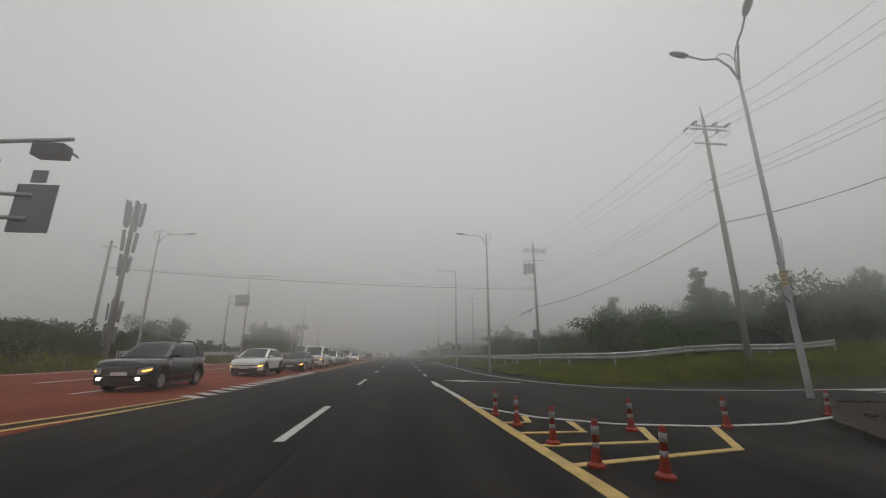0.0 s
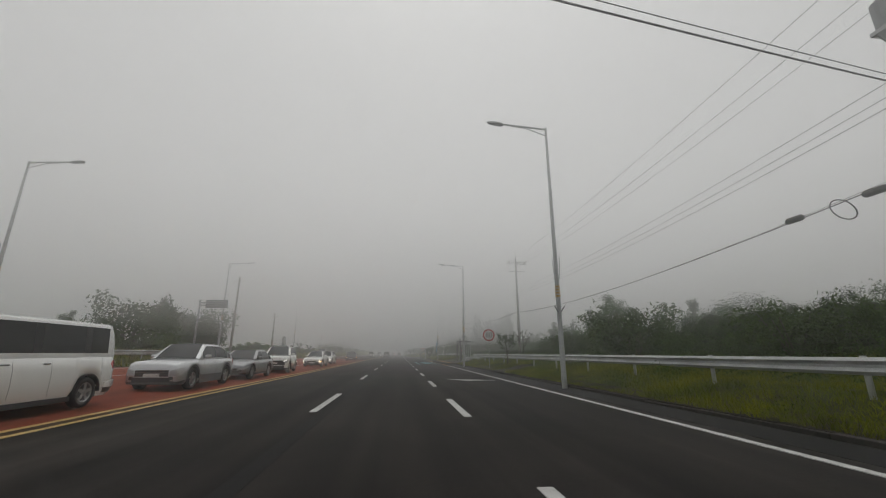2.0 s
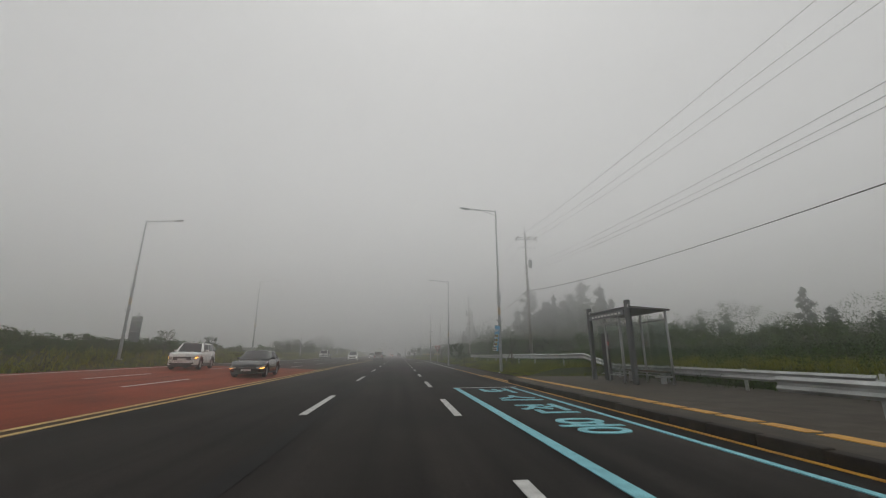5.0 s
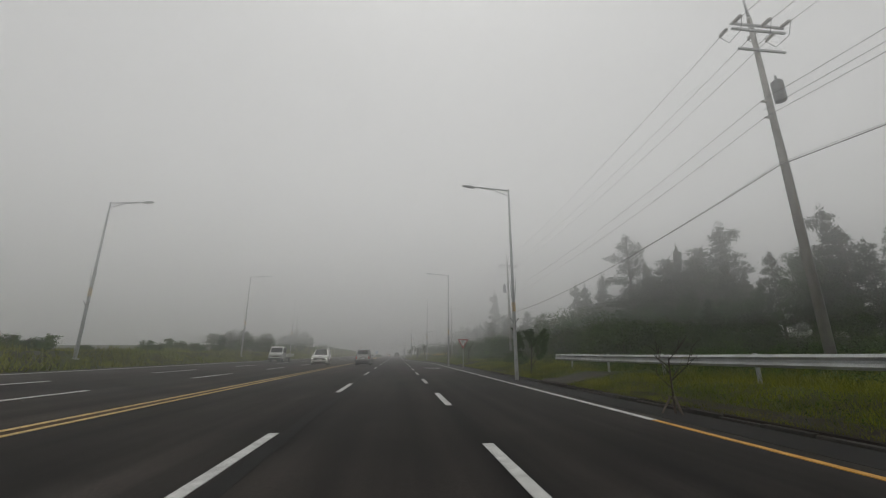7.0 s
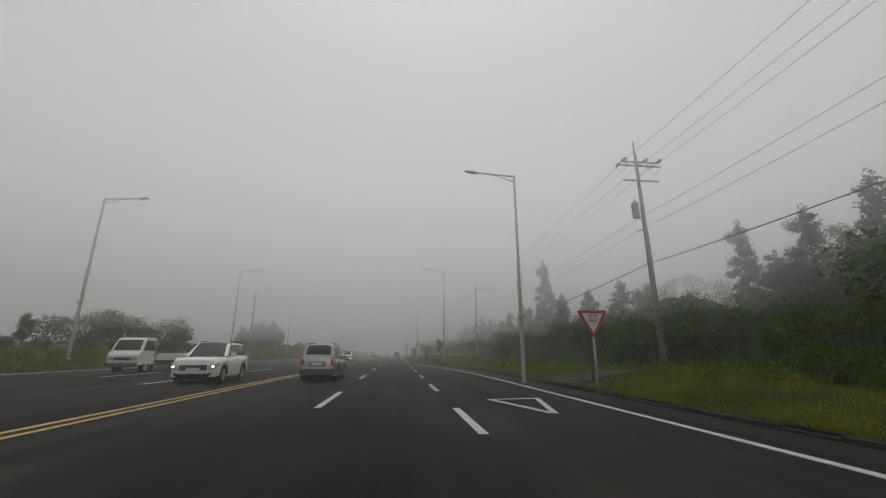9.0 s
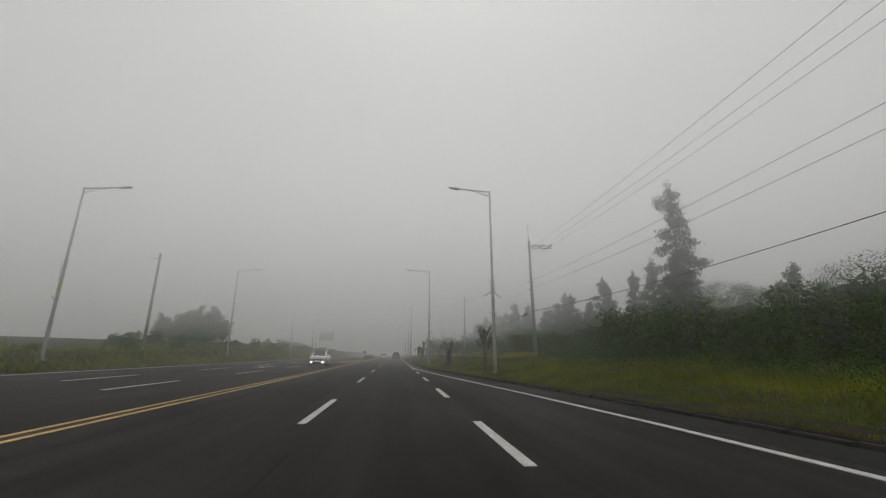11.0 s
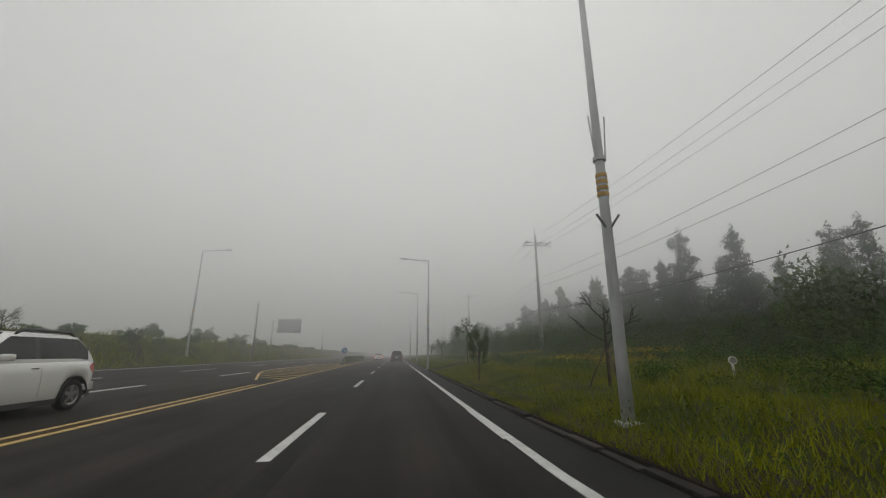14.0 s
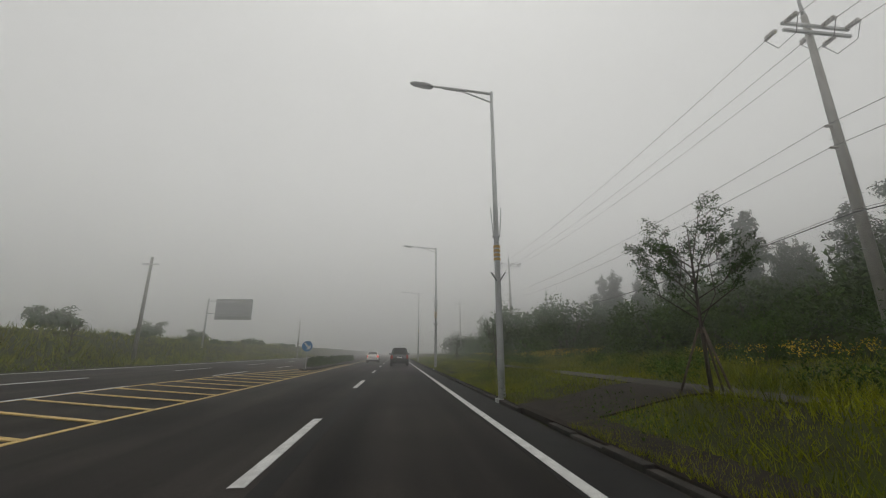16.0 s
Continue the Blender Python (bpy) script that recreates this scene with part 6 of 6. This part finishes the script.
for y in np.concatenate([np.arange(10, 38, 1.7), np.arange(38, 98, 5.0), np.arange(98, 130, 2.0)]):
    if 38 < y < 98:
        plant("shrub_far", float(-21.5 - 2.0 * rng.random()), float(y), float(0.4 + 0.4 * rng.random()), rng)
        continue
    plant("shrub_far", float(-20.6 - 2.2 * rng.random()), float(y), float((0.65 if y < 75 else 0.4) + 0.4 * rng.random()), rng)
    plant("shrub_far", float(-23.0 - 2.4 * rng.random()), float(y + 0.8), float((0.95 if y < 75 else 0.55) + 0.5 * rng.random()), rng)
for y in np.arange(14, 330, 4.2):
    x = -21.6 - 2.0 * rng.random()
    if rng.random() < 0.7:
        plant("shrub_far", float(x), float(y), float(0.35 + 0.4 * rng.random()), rng)
    if rng.random() < (0.6 if y < 90 else 0.3):
        plant("shrub_far", float(x - 3), float(y + 1.5), float(0.7 + 0.45 * rng.random()), rng)
for x, y, k, s in ((-23, 41, "broad", 0.36), (-25, 44, "shrub", 1.4), (-23.5, 64, "broad", 0.55), (-24.5, 67, "broad", 0.5), (-23, 70, "shrub", 1.8), (-22.6, 81.5, "broad", 0.8), (-24.4, 84, "broad", 0.85), (-26, 80, "cedar", 0.8), (-27, 58, "broad", 0.7), (-24.5, 24, "broad", 0.42), (-25, 28, "shrub", 1.2), (-23, 18, "shrub", 1.1), (-24.2, 215.5, "broad", 0.6), (-25.4, 217.2, "broad", 0.72), (-27, 218, "broad", 0.78), (-28.6, 219, "broad", 0.7), (-26, 220.5, "shrub", 2.0), (-30, 220, "broad", 0.62), (-24, 218.6, "shrub", 1.7), (-29.2, 222.5, "shrub", 2.0), (-22.7, 222.2, "broad", 0.66), (-24.4, 223.0, "broad", 0.95), (-25.6, 224.6, "broad", 0.84), (-26.9, 224.0, "broad", 0.98), (-28.6, 225.8, "broad", 0.85), (-30.4, 226.4, "broad", 0.95), (-25.0, 222.0, "shrub", 1.8), (-27.6, 223.4, "shrub", 1.9), (-23.4, 82.6, "shrub", 1.9), (-25, 82, "shrub", 2.0), (-22.3, 167, "broad", 0.45), (-25, 176, "shrub", 1.7), (-23, 182, "shrub", 1.6), (10.6, 145.5, "shrub", 0.45), (11.2, 149, "shrub", 0.55), (9.5, 141.5, "shrub", 0.4), (9.9, 147.3, "shrub", 0.45)):
    plant(k, x, y, s, rng)


for k in range(20):
    cx, cy = 18.5 + 5.5 * rng.random(), (212 + 3.2 * k if k < 7 else 233 + 3.4 * (k - 7)) + 2 * rng.random()
    plant("cedar", float(cx), float(cy), float(0.7 + 0.35 * rng.random()), rng, float(0.75 + 0.4 * rng.random()))
# cedars along the ridge, given by the height of their tops over the road
for k in range(17):
    cx, cy = 25.4 + 3.2 * rng.random(), 129 + 1.45 * k + rng.random()
    tall = (8.0 + 2.3 * rng.random() - ground_z(float(cx), float(cy))) / 7.2
    plant("cedar", float(cx), float(cy), float(tall * (0.6 + 0.3 * rng.random())), rng, float(tall))
    if k % 2:
        tall = (7.4 + 1.3 * rng.random() - ground_z(float(cx) - 1.5, float(cy))) / 5.3
        plant("broad_far", float(cx) - 1.5, float(cy), float(tall * 0.9), rng, float(tall))
# round trees behind the guardrail at the junction, up to the side road
for k in range(22):
    f = k / 21
    cx, cy = 20.5 + 15.5 * f + 2.5 * (rng.random() - 0.5), 37 - 13.5 * f + 2.5 * rng.random()
    tall = (5.3 + 2.6 * ease(0.1, 0.45, f) + 1.5 * (rng.random() - 0.5) - ground_z(float(cx), float(cy))) / 5.6
    plant("broad", float(cx), float(cy), float(tall * (0.95 + 0.25 * rng.random())), rng, float(tall))
    plant("shrub", float(cx - 1.6), float(cy - 1.5), float(1.0 + 0.9 * rng.random()), rng)
for y0, step, count, top in ((202.5, 1.25, 9, 7.2), (214, 1.3, 15, 7.3), (233, 1.1, 16, 8.6), (251, 1.6, 22, 7.6)):
    for k in range(count):
        cx, cy = 19.0 + 3.6 * rng.random(), y0 + step * k + rng.random()
        tall = (top - 0.06 * k + 2.2 * (rng.random() - 0.5) - ground_z(float(cx), float(cy))) / 7.2
        plant("cedar", float(cx), float(cy), float(tall * (0.75 + 0.4 * rng.random())), rng, float(tall))
        if k % 2:
            tall = (top - 1.5 - 0.08 * k - ground_z(float(cx), float(cy) + 1)) / 5.3
            plant("broad_far", float(cx), float(cy) + 1, float(tall * 0.9), rng, float(tall))
for cx, cy, top in ((16.8, 62.5, 6.4), (18.6, 64.0, 7.4), (20.5, 65.5, 7.0), (17.6, 67.5, 5.6), (20.0, 70.5, 7.2), (22.5, 68.5, 7.8), (19.0, 74.0, 5.4), (23.0, 75.0, 6.8)):
    tall = top - ground_z(cx, cy)
    plant("broad", cx, cy, tall / 5.5 * 1.05, rng, tall / 5.5)
    plant("shrub", cx - 1.8, cy + 0.6, 1.2, rng)
for k in range(16):
    cx, cy = 20.0 + 6.5 * rng.random(), 150.5 + 1.1 * k + rng.random()
    tall = (6.6 + 0.42 * (cx - 19) + 1.6 * (rng.random() - 0.5) - ground_z(float(cx), float(cy)))
    if k % 3 == 2:
        plant("cedar", float(cx), float(cy), float(tall / 7.2 * (0.8 + 0.3 * rng.random())), rng, float(tall / 7.2))
    else:
        plant("broad", float(cx), float(cy), float(tall / 5.5 * (0.9 + 0.3 * rng.random())), rng, float(tall / 5.5))
for cx, cy, top in ((23.6, 146.0, 9.6), (24.6, 144.6, 11.0), (26.2, 146.0, 11.6), (27.2, 144.4, 11.2), (29.4, 146.2, 12.8), (30.6, 144.8, 12.2)):
    tall = top - ground_z(cx, cy)
    plant("cedar", cx, cy, tall / 7.2 * 1.15, rng, tall / 7.2)
    plant("broad", cx - 1.2, cy - 1.4, tall / 5.5 * 0.62, rng, tall / 5.5 * 0.6)
# ragged trees beyond the side road and by the next pole
for kind, cx, cy, top in (("broad", 13.6, 174.2, 6.3), ("cedar", 15.2, 175.4, 7.6), ("broad", 16.6, 174.4, 7.3), ("cedar", 18.0, 175.6, 8.6), ("broad", 19.8, 174.8, 8.4), ("cedar", 21.4, 176.0, 9.2), ("broad", 23.4, 175.2, 8.6), ("cedar", 19.2, 196.4, 7.2), ("cedar", 20.4, 195.6, 8.0), ("broad", 21.8, 196.4, 7.6), ("cedar", 22.8, 196.0, 8.8), ("cedar", 24.6, 197.4, 9.4), ("broad", 18.0, 195.2, 5.6), ("cedar", 19.9, 191.8, 12.4)):
    tall = top - ground_z(cx, cy)
    size = tall / (5.5 if kind == "broad" else 7.2)
    plant(kind, cx, cy, size * (0.95 if top < 12 else 0.75), rng, size)
tall_tree = tree("cedar", 90, "tall ragged conifer rising over the woods", 1.8)
tall_tree.matrix_basis = at_scale(22.0, 146.5, ground_z(22.0, 146.5) - 0.1, 30, 1.75, 1.55)
for pool in models.values():
    for ob in pool:
        if ob not in used:
            for child in list(ob.children):
                bpy.data.objects.remove(child)
            bpy.data.objects.remove(ob)


island = slab("median_island", [(-7.9, 264), (-7.2, 262.4), (-6.5, 264), (-6.5, 340), (-7.9, 340)], -0.1, 0.16, PAVING)
tagged(island, "low kerbed median island with small bushes", "traffic island", kind="structure")
for k in range(14):
    bush = copy_thing(next(ob for ob in models["shrub_far"] if ob in used), at_scale(-7.2 + 0.2 * math.sin(k * 2.1), 265.5 + 2.2 * k, 0.14, 47 * k, 0.46 + 0.1 * math.sin(k * 1.3), 0.62))
    tagged(bush, "small dark green bush on a median island")


def sapling(x, y, height, leaves, seed, label, stakes=True, spread=1.0):
    """A young street tree tied to slanting stakes."""
    rng = np.random.default_rng(seed)
    z = ground_z(x, y)
    root = thing("young_tree", label, "tree", "young street trees", m=pose(x, y, z))
    fork = height * (0.14 if leaves > 1400 and not stakes else 0.38)
    bare = leaves < 60
    stout = 1.6 if 0 < leaves < 60 else 1.0
    sway_x, sway_y = 0.12 * rng.normal(), 0.12 * rng.normal()

    def leader(z):
        u = max(0.0, z - fork) / (height - fork)
        return Vector((sway_x * u, sway_y * u, z))

    heights = [-0.2, fork * 0.6, fork, (fork + height) / 2, height * (0.74 if bare else 0.9)]
    part("trunk", tube(bmesh.new(), [leader(z) for z in heights], [stout * r for r in (0.032, 0.027, 0.022, 0.014, 0.005)] if bare else [0.042, 0.036, 0.03, 0.02, 0.007], 8), BARK, root, smooth=True)
    blobs = []
    count = 6 if bare else 13
    for k in range(count):
        a = k * 2.4 + 0.8 * rng.random()
        f = k / (count - 1)
        z0 = fork * 0.92 + (height * 0.72 - fork) * f
        out = spread * (0.5 + 0.35 * rng.random()) * (1.0 - 0.5 * abs(f - 0.35))
        rise = (height - z0) * (0.35 + 0.5 * rng.random())
        base_, tip = leader(z0), leader(z0) + Vector((out * math.cos(a), out * math.sin(a), rise))
        crook = 0.22 if bare else 0.12
        mid = base_.lerp(tip, 0.5) + Vector((crook * rng.normal() * 0.6 + 0.12 * out * math.cos(a), crook * rng.normal() * 0.6 + 0.12 * out * math.sin(a), -0.12 * rise))
        bm = tube(bmesh.new(), [base_, mid, base_.lerp(tip, 0.8) + Vector((0.03 * rng.normal(), 0.03 * rng.normal(), 0)), tip], [stout * r for r in (0.013, 0.01, 0.007, 0.003)] if bare else [0.014, 0.01, 0.007, 0.003], 6)
        for j in range(3 if bare else 6):
            b = a + 2.6 * (rng.random() - 0.5)
            q = mid.lerp(tip, 0.18 * j)
            e = q + Vector((0.26 * spread * math.cos(b), 0.26 * spread * math.sin(b), 0.05 + 0.3 * rng.random()))
            tube(bm, [q, (q + e) / 2 + Vector((0.03, 0, 0.02)), e], [stout * r for r in (0.008, 0.006, 0.003)], 5)
            for g_ in (0.5, 0.8, 1.0):
                blobs.append((tuple(q.lerp(e, g_)), (0.1, 0.1, 0.09)))
        part("branch", bm, BARK, root, smooth=True)
        blobs.append((tuple(tip), (0.09, 0.09, 0.14)))
    if leaves:
        o = new("foliage", leaf_mesh("foliage", blobs, int(leaves * 1.5), 0.06 if leaves > 2000 and not stakes else 0.04, LEAF, rng, 0.6))
        o.parent = root
    if stakes:
        for k in range(3):
            a = k * math.tau / 3 + 0.5
            part("stake", tube(bmesh.new(), [(0.55 * math.cos(a), 0.55 * math.sin(a), -0.1), (0.05 * math.cos(a), 0.05 * math.sin(a), fork * 0.9)], 0.022, 7), STAKE, root, "weathered wooden stake", smooth=True)
        part("tie", tube(bmesh.new(), [(0, 0, fork * 0.82), (0, 0, fork * 0.88)], 0.065, 8), STAKE, root)


for i, (x, y, h, n, st, sp, lab) in enumerate((
        (9.0, 66.0, 2.5, 1500, True, 1.0, "young leafy street tree tied to stakes"),
        (10.9, 67.5, 3.0, 120, False, 0.9, "sparse young tree with upright branches"),
        (9.2, 113.2, 3.0, 0, True, 1.0, "bare young street tree tied to stakes"),
        (7.5, 133.6, 2.6, 3200, False, 1.05, "dense leafy young tree beside a street lamp"),
        (6.6, 120.8, 2.3, 0, True, 0.9, "bare young street tree tied to stakes"),
        (8.0, 156.0, 2.4, 250, True, 0.9, "thin young street tree with few leaves"),
        (6.9, 166.0, 2.4, 200, True, 0.9, "thin young street tree with few leaves"),
        (5.5, 191.6, 2.9, 1100, True, 0.65, "young leafy street tree tied to stakes"),
        (4.5, 200.5, 2.4, 320, True, 1.1, "young street tree with few leaves on stakes"),
        (5.2, 215.2, 2.7, 30, True, 1.2, "nearly bare young street tree with long branches"),
        (3.4, 222.8, 2.3, 1800, False, 0.6, "young leafy street tree on the verge"),
        (5.5, 237.4, 3.6, 2400, True, 1.25, "young leafy street tree tied to stakes"),
        (5.2, 252.5, 2.6, 350, True, 1.0, "young street tree with few leaves on stakes"),
        (5.3, 268.0, 2.4, 350, True, 0.9, "young street tree with few leaves on stakes"),
        (-20.5, 228.5, 2.4, 500, False, 0.9, "young leafy tree on the far verge"),
        (-20.6, 239.5, 2.0, 400, False, 0.7, "young leafy tree on the far verge"),
        (-20.4, 258.0, 2.0, 300, False, 0.7, "young leafy tree on the far verge"),
        (-20.3, 128.0, 2.2, 500, False, 0.9, "young leafy tree on the far verge"),
        (-20.4, 119.5, 2.4, 300, False, 0.9, "young leafy tree on the far verge"))):
    sapling(x, y, h, n, 100 + i, lab, st, sp)

# ---- grass, paths and kerb ----
def blades(name, count, area, height, width, mat, label, seed):
    rng = np.random.default_rng(seed)
    xs, ys = area(rng, count)
    zs = np.array([ground_z(float(x), float(y)) for x, y in zip(xs, ys)])
    keep = zs > 0.02
    xs, ys, zs = xs[keep], ys[keep], zs[keep]
    n = len(xs)
    a = rng.random(n) * math.tau
    h = height * (0.4 + 0.9 * rng.random(n) ** 1.5) * (0.8 + 0.35 * np.sin(xs * 0.9 + np.sin(ys * 0.35) * 2) + 0.35 * np.sin(xs * 3.1 + ys * 1.7) * np.sin(ys * 2.3 - xs))
    w = width * (0.6 + 0.8 * rng.random(n))
    edge_ = np.array([road_right(float(q)) for q in ys])
    h *= np.where(xs > 0, np.clip(0.5 + 0.13 * (xs - edge_), 0.5, 1.25), 1.0)
    lean = rng.normal(size=(n, 2)) * 0.5 * h[:, None]
    p0 = np.stack([xs - np.cos(a) * w, ys - np.sin(a) * w, zs - 0.03], 1)
    p1 = np.stack([xs + np.cos(a) * w, ys + np.sin(a) * w, zs - 0.03], 1)
    p2 = np.stack([xs + lean[:, 0], ys + lean[:, 1], zs + np.maximum(h, 0.06)], 1)
    me = bpy.data.meshes.new(name)
    me.from_pydata(np.stack([p0, p1, p2], 1).reshape(-1, 3).tolist(), [], np.arange(3 * n).reshape(-1, 3).tolist())
    me.materials.append(mat)
    return tagged(new(name, me), label, "grass", kind="stuff")


def right_verge(rng, n):
    y = 25 + 290 * rng.random(n)
    e = np.array([road_right(float(q)) for q in y])
    x = e + 0.16 + 9.6 * rng.random(n) ** 1.6
    bare = ((y > 83) & (y < 104) & (x < 13.2)) | ((x > e + 3.1) & (x < e + 4.0) & (y > 236)) | ((np.abs(y - 61.5) < 1.6) & (x < 13)) | ((np.abs(y - 129.6) < 1.5) & (x < 13)) | ((np.abs(y - 157.5) < 1.5) & (x < 13)) | ((np.abs(y - 36.5) < 1.5) & (x < 13)) | ((np.abs(y - 238.9) < 1.4) & (x < e + 3.2))
    return x[~bare], y[~bare]


def corner_verge(rng, n):
    x = 7.6 + 24 * rng.random(n) ** 1.2
    return x, 17.6 + 8.5 * rng.random(n)


def left_verge(rng, n):
    y = 5 + 320 * rng.random(n)
    return -18.15 - 7 * rng.random(n) ** 1.3, y


blades("grass", 620000, right_verge, 0.3, 0.009, GRASS_BLADE, "tall unmown yellow-green grass on the verge", 3)
blades("grass", 60000, corner_verge, 0.34, 0.012, GRASS_BLADE, "short rough grass in front of the guardrail", 6)
blades("grass", 45000, left_verge, 0.5, 0.04, GRASS_BLADE, "tall rough grass beside the oncoming lanes", 4)


def weeds(name, count, x0, x1, y0, y1, size, mat, label, seed, each=90):
    """Low broad-leaved weeds in loose patches."""
    g = np.random.default_rng(seed)
    spots = []
    while len(spots) < count:
        y = y0 + (y1 - y0) * float(g.random())
        x = road_right(y) + x0 + (x1 - x0) * float(g.random())
        if noise.noise(Vector((x * 0.35, y * 0.22, seed))) < -0.05 or 82 < y < 105:
            continue
        q = 0.16 + 0.3 * float(g.random())
        spots.append(((x, y, ground_z(x, y) + 0.1 + 0.4 * q), (q * 1.3, q * 1.3, q * 0.8)))
    return tagged(new(name, leaf_mesh(name, spots, count * each // 2, size, mat, g, 0.5, loose=0.15)), label, "weeds", kind="stuff")


weeds("weeds", 620, 4.2, 11.0, 190, 300, 0.075, LEAF_DULL, "broad-leaved green weeds covering the bank", 51)
weeds("weeds", 420, 2.2, 8.0, 26, 190, 0.06, LEAF_DULL, "green weeds among the roadside grass", 52)
weeds("weeds", 260, 0.2, 1.3, 26, 300, 0.035, LEAF_DULL, "small weeds overhanging the kerb", 53, 60)


def flower_area(rng, n):
    y = 186 + 90 * rng.random(n)
    x = 7.6 + 5.5 * rng.random(n)
    k = (y > 207) & (np.sin(y * 0.4) + np.sin(x * 1.3 + y * 0.13) + 0.7 * np.sin(y * 1.3 + x * 0.6) > 0.8)
    bx, by = 8.0 + 4.0 * rng.random(n // 14), 197 + 7.5 * rng.random(n // 14)
    return np.concatenate([x[k], bx]), np.concatenate([y[k], by])


fr = np.random.default_rng(8)
fx, fy = flower_area(fr, 3600)
spots = [((float(x), float(y), ground_z(float(x), float(y)) + 0.52), (0.14, 0.14, 0.14)) for x, y in zip(fx, fy)]
tagged(new("flowers", leaf_mesh("flowers", spots, 4200, 0.044, FLOWER, fr)), "yellow wild flowers among the tall grass", "flowers", kind="stuff")


def path(name, x0, x1, y0, y1, label, follow=False, mat=PATH):
    nx, ny = 6, max(3, int((y1 - y0) / 1.0))
    bm = bmesh.new()
    rows = []
    for j in range(ny + 1):
        y = y0 + (y1 - y0) * j / ny
        off = road_right(y) if follow else 0
        rows.append([bm.verts.new((off + x0 + (x1 - x0) * i / nx, y, max(ground_z(off + x0 + (x1 - x0) * i / nx, y), 0.0) + 0.03)) for i in range(nx + 1)])
    for r0, r1 in zip(rows, rows[1:]):
        for i in range(nx):
            bm.faces.new((r0[i], r0[i + 1], r1[i + 1], r1[i]))
    res = bmesh.ops.extrude_face_region(bm, geom=bm.faces[:])
    bmesh.ops.translate(bm, verts=[e for e in res["geom"] if isinstance(e, bmesh.types.BMVert)], vec=(0, 0, -0.12))
    return tagged(part(name, bm, mat), label, "path", kind="structure")


path("verge_edge", 0.13, 0.8, 25, 84, "dark bare soil along the kerb", True, SOIL)
path("verge_edge", 0.13, 0.8, 104, 320, "dark bare soil along the kerb", True, SOIL)
path("footpath", 3.1, 4.0, 236, 320, "worn concrete footpath through the grass", True)
for y in (36.5, 61.5, 129.6, 157.5):
    path("driveway", 7.2, 9.4 if y < 140 else 12.5, y - 1.1, y + 1.1, "short worn concrete driveway across the verge")
path("driveway", 0.15, 3.2, 237.6, 240.2, "bare dark soil where the verge is crossed", True, SOIL)

kerb = tagged(new("kerb"), "low dark stone kerb along the verge", "kerb", kind="structure")
stone = mesh_of("kerb_stone", box(bmesh.new(), -0.08, 0.08, -0.49, 0.49, -0.2, 0.13, 0.02), KERB_STONE)
high = mesh_of("kerb_stone", box(bmesh.new(), -0.1, 0.1, -0.49, 0.49, -0.2, 0.19, 0.03), KERB_STONE)
for i in range(290):
    y = 25.5 + i
    if abs(y - 36.5) < 1.5 or abs(y - 61.5) < 1.5 or abs(y - 129.6) < 1.5 or abs(y - 157.5) < 1.5 or abs(y - 238.9) < 1.3:
        continue
    o = new("kerb_stone", high if 84 < y < 101 else stone)
    o.parent = kerb
    x = 5.68 if 84 < y < 101 else road_right(y) + 0.08
    o.matrix_basis = pose(x, y, random.uniform(-0.02, 0.01) if 84 < y < 101 else random.uniform(-0.09, -0.03), 0, random.uniform(-3, 3), random.uniform(-1.5, 1.5))
